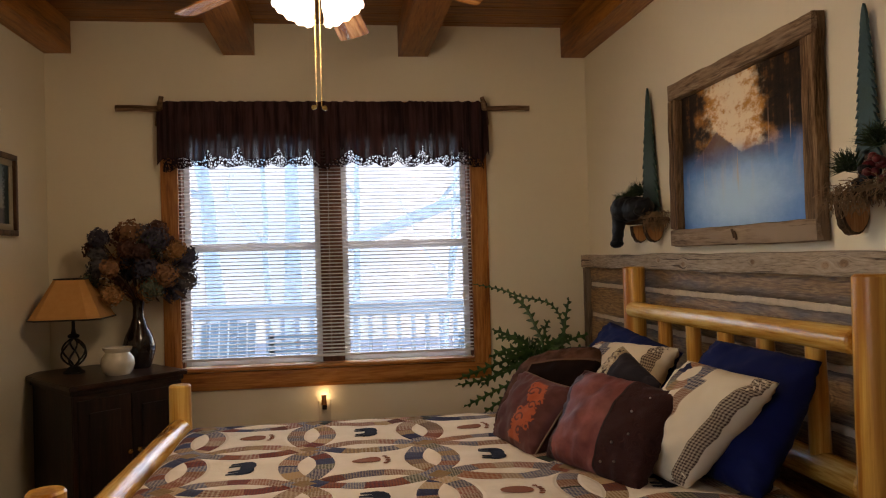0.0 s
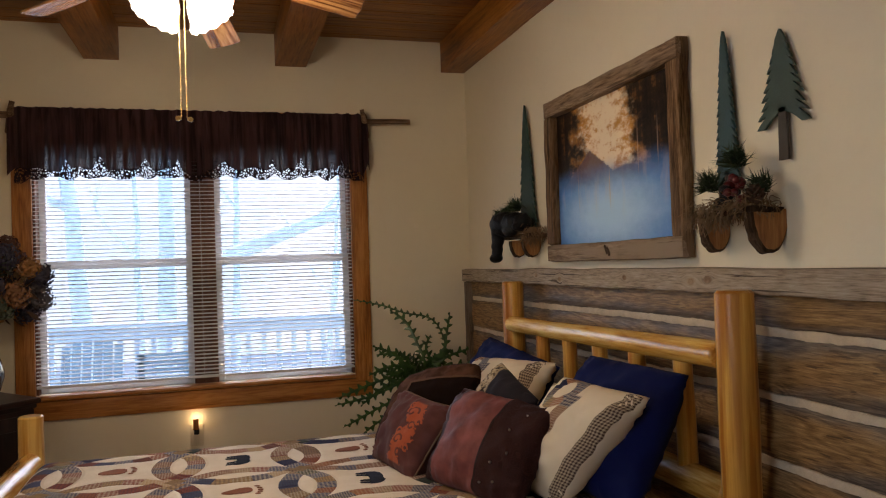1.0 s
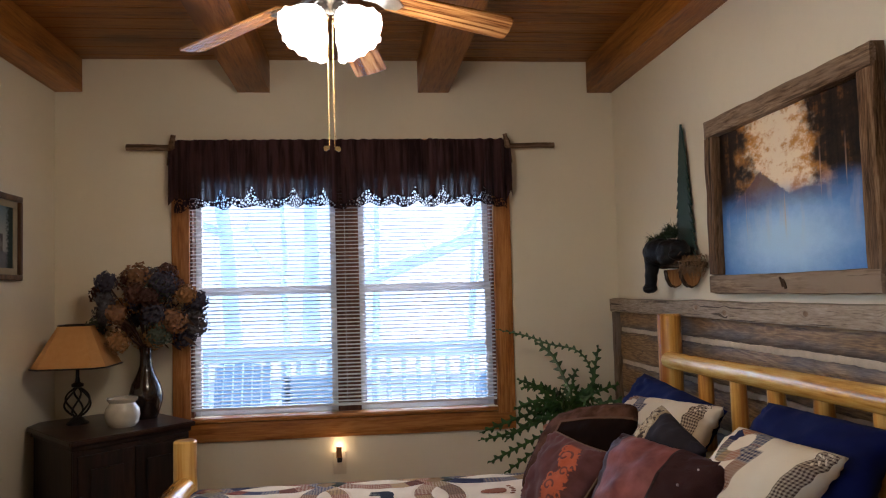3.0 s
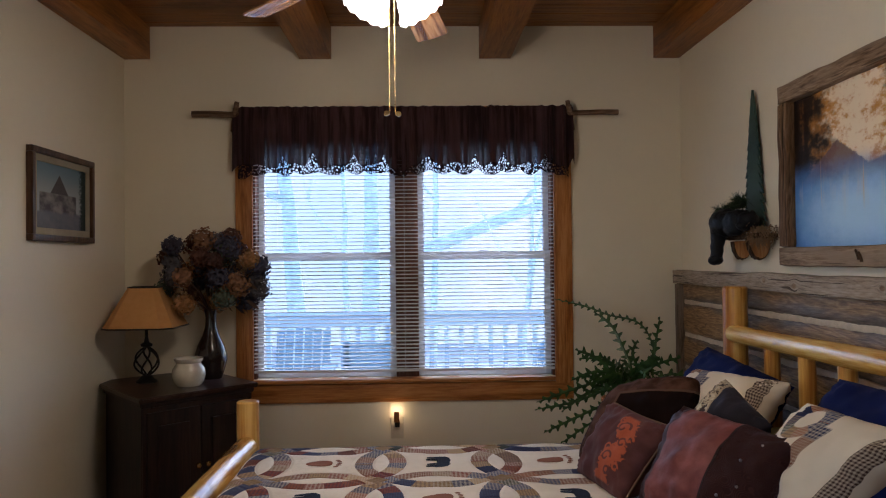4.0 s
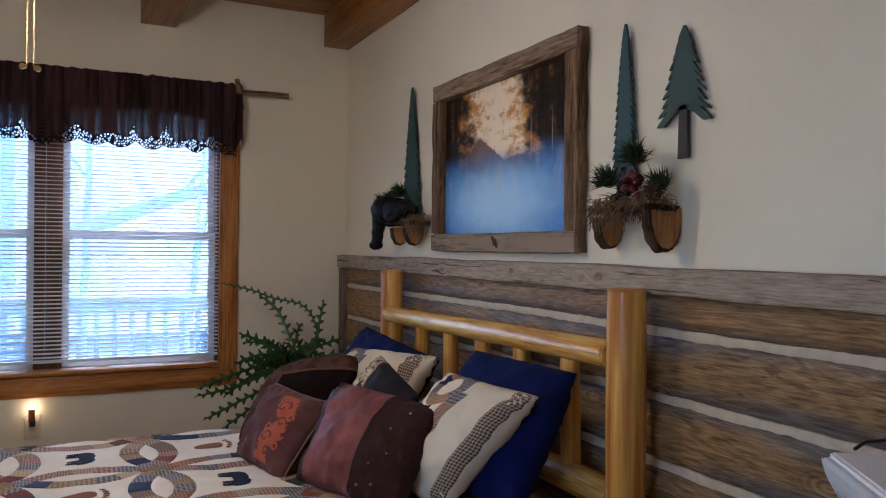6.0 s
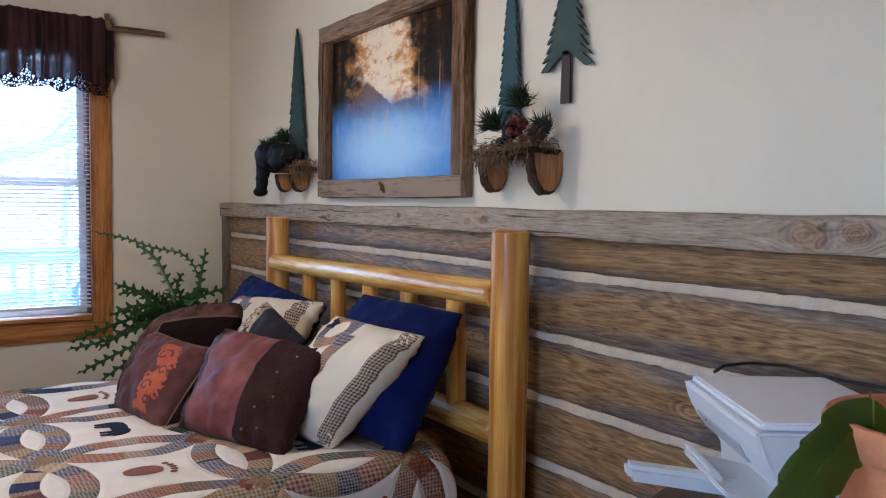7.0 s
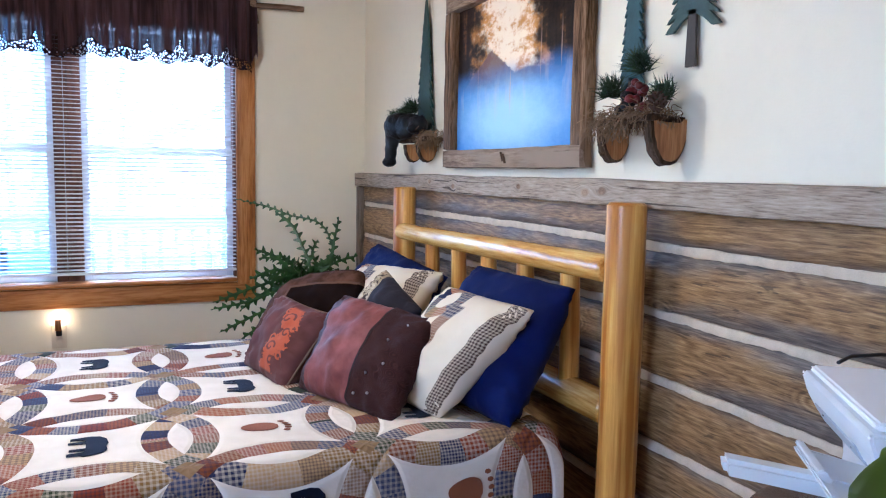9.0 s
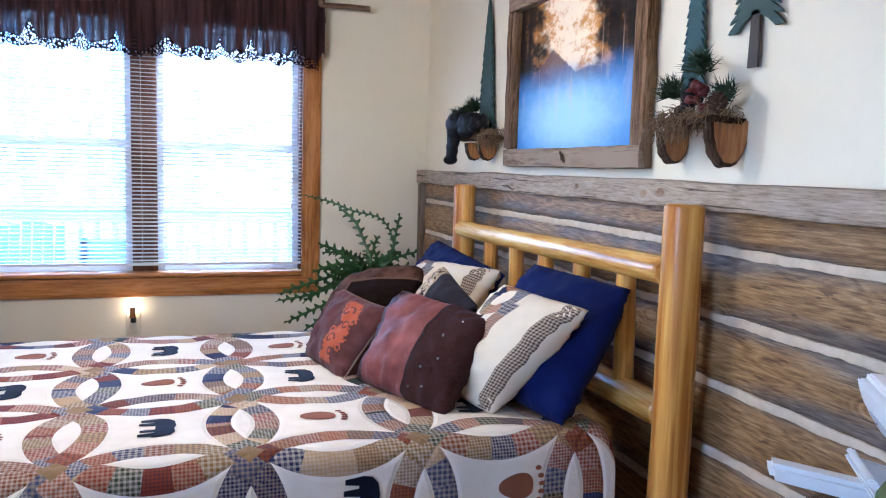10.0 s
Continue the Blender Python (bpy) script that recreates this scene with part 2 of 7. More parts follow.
M_LOGX = wood("honey_pine_rail", (0.38, 0.155, 0.020), (0.66, 0.37, 0.080), (0.80, 0.54, 0.165), 0, 48, 0.3, 2.6, coat=0.3, vary=0.15)
M_MULL = wood("dark_stained_mullion", (0.09, 0.034, 0.018), (0.17, 0.070, 0.036), (0.24, 0.105, 0.055), 2, 60, 0.5)
M_DARK = wood("dark_walnut_stain", (0.005, 0.0025, 0.0015), (0.014, 0.006, 0.004), (0.028, 0.012, 0.007), 2, 40, 0.5, vary=0.1)
M_DARKX = wood("dark_walnut_top", (0.010, 0.004, 0.003), (0.026, 0.010, 0.006), (0.05, 0.021, 0.011), 0, 40, 0.35, vary=0.1, coat=0.15)
M_TABLE = wood("dark_mahogany_top", (0.018, 0.006, 0.004), (0.05, 0.016, 0.010), (0.085, 0.03, 0.018), 1, 34, 0.2, vary=0.0, coat=0.5)
M_BLADE = wood("oak_fan_blade", (0.13, 0.045, 0.010), (0.40, 0.19, 0.055), (0.56, 0.31, 0.11), 0, 40, 0.22, vary=0.0, coat=0.9, figure=0.4)
M_TWIG = wood("peeled_twig_rod", (0.07, 0.04, 0.022), (0.17, 0.105, 0.06), (0.28, 0.19, 0.12), 0, 90, 0.75, vary=0.1)
M_BARK = wood("rough_bark", (0.018, 0.011, 0.007), (0.055, 0.034, 0.02), (0.11, 0.072, 0.045), 2, 120, 0.95, vary=0.1)
M_SLICE = wood("varnished_log_slice", (0.20, 0.075, 0.018), (0.36, 0.16, 0.045), (0.48, 0.25, 0.085), 2, 60, 0.42, vary=0.15)
M_CHINK = plain("pale_mortar_chinking", (0.60, 0.50, 0.37), 0.95, spots=30, depth=0.003, amount=0.35)
M_VINYL = plain("white_window_vinyl", (0.78, 0.79, 0.80), 0.35, amount=0.08)
M_BLIND = plain("white_blind_slat", (0.80, 0.79, 0.78), 0.42, amount=0.06)
M_PLATE = plain("almond_plastic", (0.70, 0.62, 0.46), 0.4, amount=0.06)
M_FLOOR = wood("oak_floor_board", (0.20, 0.095, 0.035), (0.36, 0.19, 0.080), (0.48, 0.28, 0.13), 1, 40, 0.4, vary=0.4)
M_BRASS = plain("polished_brass", (0.83, 0.60, 0.24), 0.22, 1.0, amount=0.1)
M_NICKEL = plain("aged_nickel", (0.40, 0.37, 0.33), 0.3, 1.0, amount=0.15)
M_BLACK = plain("black_wrought_iron", (0.022, 0.02, 0.019), 0.5, 0.6, amount=0.3)
M_NAVY = cloth("navy_cotton", (0.0045, 0.009, 0.066), (0.007, 0.014, 0.092), rough=0.8, sheen=0.02, spec=0.12)
M_SHEET = cloth("teal_sheet", (0.12, 0.25, 0.24))
M_MATT = cloth("white_mattress_ticking", (0.72, 0.70, 0.66))
M_BEARAPP = cloth("navy_wool_applique", (0.006, 0.009, 0.020), (0.012, 0.016, 0.034), sheen=0.04)
M_PAWAPP = cloth("brown_cotton_applique", (0.29, 0.115, 0.060), (0.22, 0.080, 0.040), sheen=0.04)
M_PRINTER = plain("pale_grey_plastic", (0.74, 0.755, 0.77), 0.36, amount=0.05)
M_PRINTER2 = plain("shadow_grey_plastic", (0.40, 0.44, 0.49), 0.4, amount=0.08)
M_CABLE = plain("black_cable_rubber", (0.012, 0.012, 0.014), 0.5, amount=0.1)
M_PAPER = plain("white_paper", (0.86, 0.87, 0.89), 0.85, amount=0.03)
M_TERRA = plain("terracotta_clay", (0.63, 0.25, 0.105), 0.8, spots=9, depth=0.0012, amount=0.28)
M_SOIL = plain("dark_potting_soil", (0.022, 0.014, 0.009), 1.0, spots=60, depth=0.008, amount=0.6)
M_BEAR = plain("black_painted_resin", (0.006, 0.007, 0.010), 0.5, spots=26, depth=0.004, amount=0.4, Specular_IOR_Level=0.22)
M_MOSS = plain("dry_spanish_moss", (0.23, 0.145, 0.075), 0.95, spots=40, amount=0.5)
M_NEEDLE = plain("dark_pine_needles", (0.016, 0.036, 0.010), 0.7, spots=30, amount=0.4)
M_BERRY = plain("dark_red_berry", (0.095, 0.006, 0.008), 0.35, amount=0.3)
M_CONE = plain("brown_pine_cone", (0.06, 0.028, 0.014), 0.8, amount=0.4)
M_TREE = plain("weathered_green_paint", (0.022, 0.058, 0.052), 0.6, spots=18, depth=0.002, amount=0.5)
M_TREEB = plain("weathered_blue_green_paint", (0.016, 0.060, 0.072), 0.6, spots=18, depth=0.002, amount=0.5)
M_TRUNK = plain("dark_painted_trunk", (0.05, 0.042, 0.036), 0.7, amount=0.4)
M_JAR = plain("cream_glazed_stoneware", (0.56, 0.52, 0.42), 0.22, spots=26, amount=0.25, Coat_Weight=0.4)
M_VASE = plain("dark_glazed_ceramic", (0.016, 0.009, 0.008), 0.14, spots=10, amount=0.4, Coat_Weight=0.2)
M_FRAME = wood("dark_walnut_frame", (0.03, 0.013, 0.006), (0.075, 0.035, 0.016), (0.13, 0.066, 0.03), 2, 60, 0.4, vary=0.1)
M_MAT = cloth("cream_linen_liner", (0.42, 0.36, 0.25), sheen=0.04)
# ground colour is pale to carry the overexposed daylight
M_GROUND = plain("overexposed_pale_ground", (0.48, 0.53, 0.60), 0.95, spots=0.8, amount=0.25)
M_DECK = wood("grey_deck_wood", (0.20, 0.20, 0.20), (0.34, 0.34, 0.34), (0.46, 0.46, 0.46), 0, 30, 0.8, vary=0.2)
# rail colour takes in the pale blue veil of window glare
M_RAIL = plain("glare_blue_rail", (0.50, 0.64, 0.76), 0.6, amount=0.15)
M_PATIO = plain("blue_grey_patio", (0.20, 0.33, 0.43), 0.6, amount=0.3)
# bark is paled and blued to paint in haze and glare
M_TREEBARK = plain("haze_pale_bark", (0.66, 0.75, 0.80), 0.95, spots=6, depth=0.02, amount=0.5)


def leaf_mat(name, a, b):
    t = Tree(name)
    co = t.coords()
    f = t.noise(co, 30.0, 3.0)
    col = t.mix(t.step(f, 0.35, 0.65), a, b)
    col = t.mix(t.mul(t.island(), 0.4), col, tuple(0.5 * c for c in a))
    return t.done(col, 0.38, bump=t.noise(co, 120.0, 2.0), depth=0.001, Subsurface_Weight=0.0)


M_LEAF = leaf_mat("green_cactus_leaf", (0.018, 0.055, 0.012), (0.048, 0.115, 0.022))
M_LEAF2 = leaf_mat("yellow_green_leaf", (0.034, 0.066, 0.006), (0.075, 0.120, 0.012))
lt = M_LEAF2.node_tree
thin, both = lt.nodes.new("ShaderNodeBsdfTranslucent"), lt.nodes.new("ShaderNodeMixShader")
thin.inputs["Color"].default_value, both.inputs[0].default_value = (0.50, 0.66, 0.06, 1), 0.42
lt.links.new(lt.nodes["Principled BSDF"].outputs[0], both.inputs[1])
lt.links.new(thin.outputs[0], both.inputs[2])
lt.links.new(both.outputs[0], lt.nodes["Material Output"].inputs[0])

M_SHOOT = leaf_mat("pale_young_shoot", (0.16, 0.22, 0.03), (0.24, 0.30, 0.06))


def glow(name, color, strength, base=(0.9, 0.88, 0.82)):
    t = Tree(name)
    return t.done(base, 0.3, Emission_Color=(*color, 1), Emission_Strength=strength)


M_SHADE = glow("lit_frosted_glass", (1.0, 0.90, 0.74), 1.0)
M_FLAME = glow("lit_amber_bulb", (1.0, 0.62, 0.22), 0.5)


def glass():
    t = Tree("window_glass")
    out = t.nt.nodes["Material Output"]
    clear, gloss, mixer = (t.nt.nodes.new(k) for k in ("ShaderNodeBsdfTransparent", "ShaderNodeBsdfGlossy", "ShaderNodeMixShader"))
    gloss.inputs["Roughness"].default_value = 0.02
    fres = t.nt.nodes.new("ShaderNodeFresnel")
    fres.inputs[0].default_value = 1.45
    t.nt.links.new(t.mul(fres.outputs[0], 0.6), mixer.inputs[0])
    t.nt.links.new(clear.outputs[0], mixer.inputs[1])
    t.nt.links.new(gloss.outputs[0], mixer.inputs[2])
    t.nt.links.new(mixer.outputs[0], out.inputs[0])
    return t.mat


M_GLASS = glass()


def sheer():
    """Brown gathered voile: thin enough to show the blinds through it."""
    t = Tree("brown_voile")
    co = t.coords()
    weave = t.noise(t.scaled(co, (1, 1, 0.25)), 300.0, 2.0)
    fold = t.noise(t.scaled(co, (1, 1, 0.05)), 42.0, 3.0)
    col = t.mix(t.step(fold, 0.35, 0.65), (0.020, 0.010, 0.011), (0.060, 0.030, 0.032))
    t.done(col, 0.9, bump=weave, depth=0.001, Sheen_Weight=0.04, Specular_IOR_Level=0.1)
    out = t.nt.nodes["Material Output"]
    clear, mixer = t.nt.nodes.new("ShaderNodeBsdfTransparent"), t.nt.nodes.new("ShaderNodeMixShader")
    z = t.split(co)[2]
    t.nt.links.new(t.sub(1.0, t.mul(t.step(z, 2.00, 1.87), t.mul(t.step(fold, 0.58, 0.36), 0.085))), mixer.inputs[0])
    t.nt.links.new(clear.outputs[0], mixer.inputs[1])
    t.nt.links.new(t.bsdf.outputs[0], mixer.inputs[2])
    t.nt.links.new(mixer.outputs[0], out.inputs[0])
    return t.mat


M_VOILE = sheer()
M_LACE = cloth("dark_brown_lace", (0.022, 0.010, 0.012))


def plaid(t, u, v, seed):
    """Homespun checks: a colour from the seed, crossed by lines in u and v."""
    base = t.ramp(seed, [(0.0, (0.016, 0.022, 0.070)), (0.16, (0.20, 0.042, 0.020)), (0.30, (0.40, 0.26, 0.12)), (0.42, (0.16, 0.046, 0.016)),
                         (0.56, (0.26, 0.16, 0.085)), (0.64, (0.045, 0.058, 0.120)), (0.78, (0.030, 0.042, 0.022)), (0.84, (0.26, 0.080, 0.030)), (0.94, (0.20, 0.115, 0.030))], "CONSTANT")
    other = t.ramp(t.m("FRACT", t.mul(seed, 7.3)), [(0.0, (0.58, 0.50, 0.38)), (0.34, (0.42, 0.31, 0.19)), (0.50, (0.030, 0.022, 0.036)), (0.80, (0.52, 0.44, 0.33))], "CONSTANT")
    freq = t.add(70.0, t.mul(t.m("FRACT", t.mul(seed, 13.7)), 60.0))
    lu = t.step(t.m("SINE", t.mul(t.mul(u, freq), 6.283)), 0.05, 0.3)
    lv = t.step(t.m("SINE", t.mul(t.mul(v, freq), 6.283)), 0.05, 0.3)
    wide = t.step(t.m("SINE", t.mul(t.mul(t.add(u, v), 30.0), 6.283)), 0.0, 0.4)
    col = t.mix(t.mul(t.add(lu, lv), 0.30), base, other)
    return t.mix(t.mul(wide, 0.12), col, other)


def quilt_mat(name="wedding_ring_quilt", pitch=0.40, u0=0.14, v0=1.575):
    """Interlocked pieced rings on off-white cotton, with quilted relief."""
    t = Tree(name)
    u, v, _ = t.split(t.coords("UV"))
    pu, pv = t.mul(t.sub(u, u0), 1 / pitch), t.mul(t.sub(v, v0), 1 / pitch)
    cu, cv = t.m("FLOOR", pu), t.m("FLOOR", pv)
    fu, fv = t.sub(t.sub(pu, cu), 0.5), t.sub(t.sub(pv, cv), 0.5)
    su, sv = t.m("SIGN", fu), t.m("SIGN", fv)
    count, seed, edge = 0.0, 0.0, 0.0
    for k, (i, j) in enumerate(((0, 0), (1, 0), (0, 1), (1, 1))):
        du, dv = t.sub(fu, t.mul(su, float(i))), t.sub(fv, t.mul(sv, float(j)))
        d = t.m("SQRT", t.add(t.mul(du, du), t.mul(dv, dv)))
        inside = t.mul(t.m("GREATER_THAN", d, 0.572), t.m("LESS_THAN", d, 0.722))
        ang = t.m("FLOOR", t.mul(t.m("ARCTAN2", dv, du), 4.2))
        ident = t.join(t.add(t.add(cu, t.mul(su, float(i))), 0.5), t.add(t.add(cv, t.mul(sv, float(j))), 0.5), ang)
        count = t.add(count, inside)
        seed = t.m("MAXIMUM", seed, t.mul(inside, t.white(ident)))
        rim = t.m("MINIMUM", t.m("ABSOLUTE", t.sub(d, 0.572)), t.m("ABSOLUTE", t.sub(d, 0.722)))
        edge = t.m("MAXIMUM", edge, t.step(rim, 0.03, 0.0))
    piece = plaid(t, u, v, seed)
    co = t.coords()
    soft = t.noise(co, 9.0, 3.0)
    white = t.mix(t.step(soft, 0.3, 0.7), (0.79, 0.72, 0.60), (0.715, 0.64, 0.515))
    col = t.mix(t.m("GREATER_THAN", count, 0.5), white, piece)
    olive = t.mix(t.noise(co, 60.0, 2.0), (0.19, 0.115, 0.045), (0.27, 0.18, 0.085))
    near = t.m("LESS_THAN", t.add(t.sub(0.5, t.m("ABSOLUTE", fu)), t.sub(0.5, t.m("ABSOLUTE", fv))), 0.095)
    col = t.mix(t.mul(near, t.m("GREATER_THAN", count, 1.5)), col, olive)
    weave = t.noise(co, 500.0, 2.0)
    # stitched echo lines round the pieces
    pucker = t.noise(co, 34.0, 3.0)
    h = t.add(t.sub(t.mul(pucker, 0.9), t.mul(edge, 0.8)), t.mul(weave, 0.12))
    return t.done(col, 0.92, bump=h, depth=0.006, strength=0.7, Sheen_Weight=0.04, Specular_IOR_Level=0.1)


M_QUILT = quilt_mat()


def sham_mat(name, band_lo, band_hi, ring):
    """Off-white pillow sham with a brown checked band and the piece of a ring."""
    t = Tree(name)
    u, v, _ = t.split(t.coords("UV"))
    co = t.coords()
    white = t.mix(t.noise(co, 7.0, 3.0), (0.68, 0.575, 0.41), (0.75, 0.665, 0.515))
    x = t.add(u, t.mul(t.sub(v, 0.5), 0.04))
    band = t.mul(t.step(x, band_lo, band_lo + 0.01), t.step(x, band_hi, band_hi - 0.01))
    lu = t.step(t.m("SINE", t.mul(u, 300.0)), -0.1, 0.2)
    lv = t.step(t.m("SINE", t.mul(v, 300.0)), -0.1, 0.2)
    check = t.mix(t.mul(t.add(lu, lv), 0.5), (0.50, 0.42, 0.31), (0.075, 0.04, 0.03))
    du, dv = t.mul(t.sub(u, ring[0]), 1.0), t.sub(v, ring[1])
    d = t.m("SQRT", t.add(t.mul(du, du), t.mul(dv, dv)))
    ringm = t.mul(t.step(d, ring[2], ring[2] + 0.01), t.step(d, ring[3], ring[3] - 0.01))
    ang = t.m("FLOOR", t.mul(t.m("ARCTAN2", dv, du), 1.6))
    pl = plaid(t, t.mul(u, 0.45), t.mul(v, 0.45), t.white(t.join(ang, 0.3, 2.0)))
    col = t.mix(ringm, white, pl)
    # a straight strip of pieced blocks beside the ring
    strip = t.mul(t.mul(t.step(x, ring[0] - 0.25, ring[0] - 0.24), t.step(x, ring[0] - 0.12, ring[0] - 0.13)), t.step(v, 0.84, 0.82))
    blocks = plaid(t, t.mul(u, 0.42), t.mul(v, 0.42), t.white(t.join(t.m("FLOOR", t.mul(v, 7.0)), 4.3, 1.0)))
    col = t.mix(strip, col, blocks)
    col = t.mix(band, col, check)
    h = t.add(t.mul(t.noise(co, 24.0, 3.0), 0.8), t.mul(t.noise(co, 500.0, 2.0), 0.15))
    return t.done(col, 0.9, bump=h, depth=0.006, strength=0.6, Sheen_Weight=0.04, Specular_IOR_Level=0.1)


M_SHAM = sham_mat("white_quilted_sham", -1.0, -0.9, (0.72, 0.86, 0.09, 0.20, 0.95))
M_SHAMF = sham_mat("white_quilted_sham_far", -1.0, -0.9, (0.86, 0.80, 0.10, 0.22, 0.95))


def throw_mat():
    """Mauve satin panel between plum borders; one border is worked with flowers."""
    t = Tree("plum_satin_throw")
    u, v, _ = t.split(t.coords("UV"))
    co = t.coords()
    f = t.noise(t.join(t.mul(u, 1.3), t.mul(v, 1.0)), 3.2, 5.0)
    panel = t.ramp(f, [(0.3, (0.085, 0.026, 0.024)), (0.5, (0.17, 0.054, 0.046)), (0.7, (0.26, 0.092, 0.075))])
    border = t.mix(t.noise(co, 30.0, 3.0), (0.020, 0.007, 0.007), (0.042, 0.015, 0.014))
    vor = t.voronoi(t.join(t.mul(u, 1.0), v), 11.0)
    swirl = t.step(t.m("SINE", t.mul(vor, 60.0)), 0.3, 0.9)
    worked = t.mix(t.mul(swirl, 0.7), border, (0.065, 0.022, 0.019))
    col = t.mix(t.step(u, 0.385, 0.395), worked, panel)
    seam = t.mul(t.step(u, 0.372, 0.38), t.step(u, 0.40, 0.392))
    col = t.mix(seam, col, (0.02, 0.009, 0.009))
    col = t.mix(t.step(u, 0.85, 0.86), col, border)
    h = t.add(t.mul(t.noise(co, 26.0, 4.0), 0.8), t.mul(t.mul(swirl, t.step(u, 0.39, 0.38)), 0.45))
    return t.done(col, t.add(0.5, t.mul(t.step(u, 0.39, 0.38), 0.3)), bump=h, depth=0.005, strength=0.7, Sheen_Weight=0.04, Specular_IOR_Level=0.1)


M_THROW = throw_mat()


def check_mat():
    t = Tree("brown_homespun_check")
    u, v, _ = t.split(t.coords("UV"))
    lu = t.step(t.m("SINE", t.mul(u, 620.0)), -0.15, 0.15)
    lv = t.step(t.m("SINE", t.mul(v, 620.0)), -0.15, 0.15)
    col = t.mix(t.mul(t.add(lu, lv), 0.5), (0.46, 0.37, 0.26), (0.045, 0.020, 0.014))
    return t.done(col, 0.9, bump=t.noise(t.coords(), 300.0, 2.0), depth=0.001)


M_CHECK = check_mat()


def scroll_mat():
    """Mauve-brown velvet with a rust scroll of leaves and curls printed along one side."""
    t = Tree("red_brown_velvet_scroll")
    u, v, _ = t.split(t.coords("UV"))
    co = t.coords()
    base = t.mix(t.step(t.noise(co, 9.0, 3.0), 0.3, 0.7), (0.070, 0.024, 0.022), (0.120, 0.048, 0.043))
    mid = t.add(0.32, t.mul(t.m("SINE", t.add(t.mul(v, 8.5), 0.4)), 0.045))
    wide = t.add(0.105, t.mul(t.m("SINE", t.add(t.mul(v, 19.0), 0.6)), 0.035))
    ragged = t.mul(t.sub(t.noise(t.join(t.mul(u, 1.2), v), 17.0, 2.0, 0.5, 1.2), 0.5), 0.20)
    d = t.add(t.m("ABSOLUTE", t.sub(u, mid)), ragged)
    mask = t.mul(t.step(t.sub(wide, d), -0.008, 0.008), t.mul(t.step(v, 0.07, 0.10), t.step(v, 0.90, 0.86)))
    for cu, cv, r, add in ((0.37, 0.72, 0.085, 0), (0.27, 0.55, 0.06, 0), (0.36, 0.34, 0.07, 0), (0.28, 0.20, 0.05, 0), (0.44, 0.80, 0.06, 1), (0.20, 0.62, 0.05, 1), (0.43, 0.44, 0.05, 1), (0.19, 0.28, 0.045, 1)):
        du, dv = t.sub(u, cu), t.sub(v, cv)
        dist = t.m("SQRT", t.add(t.mul(du, du), t.mul(dv, dv)))
        turn = t.mul(t.m("ARCTAN2", dv, du), r * 0.11)
        line = t.step(t.m("ABSOLUTE", t.sub(dist, t.add(r * 0.7, turn))), 0.016, 0.008)
        mask = t.m("MAXIMUM", mask, line) if add else t.mul(mask, t.sub(1.0, t.mul(line, 0.85)))
    rust = t.mix(t.noise(co, 40.0, 3.0), (0.30, 0.062, 0.022), (0.42, 0.11, 0.045))
    col = t.mix(mask, base, rust)
    return t.done(col, 0.85, bump=t.add(t.noise(co, 30.0, 3.0), t.mul(mask, 0.3)), depth=0.003, strength=0.5, Sheen_Weight=0.08, Specular_IOR_Level=0.1)


M_RED = scroll_mat()


def border_mat():
    """Brown velvet, its face painted near-black for shade, inside a wide lit brown border with a corded seam."""
    t = Tree("brown_velvet_shaded_face")
    u, v, _ = t.split(t.coords("UV"))
    co = t.coords()
    rim = t.m("MAXIMUM", u, v)
    # face colour holds the shade, band colour the light on the upper rim
    face = t.mix(t.noise(co, 14.0, 3.0), (0.006, 0.003, 0.0025), (0.013, 0.006, 0.005))
    band = t.mix(t.step(t.noise(co, 18.0, 4.0), 0.35, 0.65), (0.050, 0.022, 0.013), (0.105, 0.052, 0.032))
    col = t.mix(t.step(rim, 0.775, 0.785), face, band)
    cord = t.mul(t.step(rim, 0.955, 0.965), t.step(rim, 0.99, 0.98))
    col = t.mix(cord, col, (0.030, 0.013, 0.009))
    seam = t.mul(t.step(rim, 0.765, 0.775), t.step(rim, 0.80, 0.79))
    col = t.mix(seam, col, (0.12, 0.065, 0.042))
    h = t.add(t.noise(co, 22.0, 4.0), t.mul(seam, 0.8))
    return t.done(col, 0.9, bump=h, depth=0.004, strength=0.5, Specular_IOR_Level=0.08)


M_BORDER = border_mat()
M_PIPE = cloth("tan_piping", (0.20, 0.13, 0.085))


def slate_mat():
    t = Tree("slate_and_tapestry")
    u, v, _ = t.split(t.coords("UV"))
    co = t.coords()
    tap = t.ramp(t.noise(t.join(t.mul(u, 14.0), t.mul(v, 22.0)), 1.0, 4.0), [(0.42, (0.05, 0.035, 0.03)), (0.5, (0.40, 0.31, 0.19)), (0.6, (0.52, 0.43, 0.29))])
    sl = t.mix(t.noise(co, 12.0, 3.0), (0.018, 0.016, 0.022), (0.038, 0.033, 0.042))
    d = t.add(u, t.mul(t.sub(1.0, v), 0.35))
    col = t.mix(t.step(d, 0.78, 0.79), sl, tap)
    col = t.mix(t.mul(t.step(d, 0.765, 0.77), t.step(d, 0.80, 0.795)), col, (0.33, 0.25, 0.15))
    return t.done(col, 0.8, bump=t.noise(co, 40.0, 3.0), depth=0.004, Sheen_Weight=0.04, Specular_IOR_Level=0.1)


M_SLATE = slate_mat()


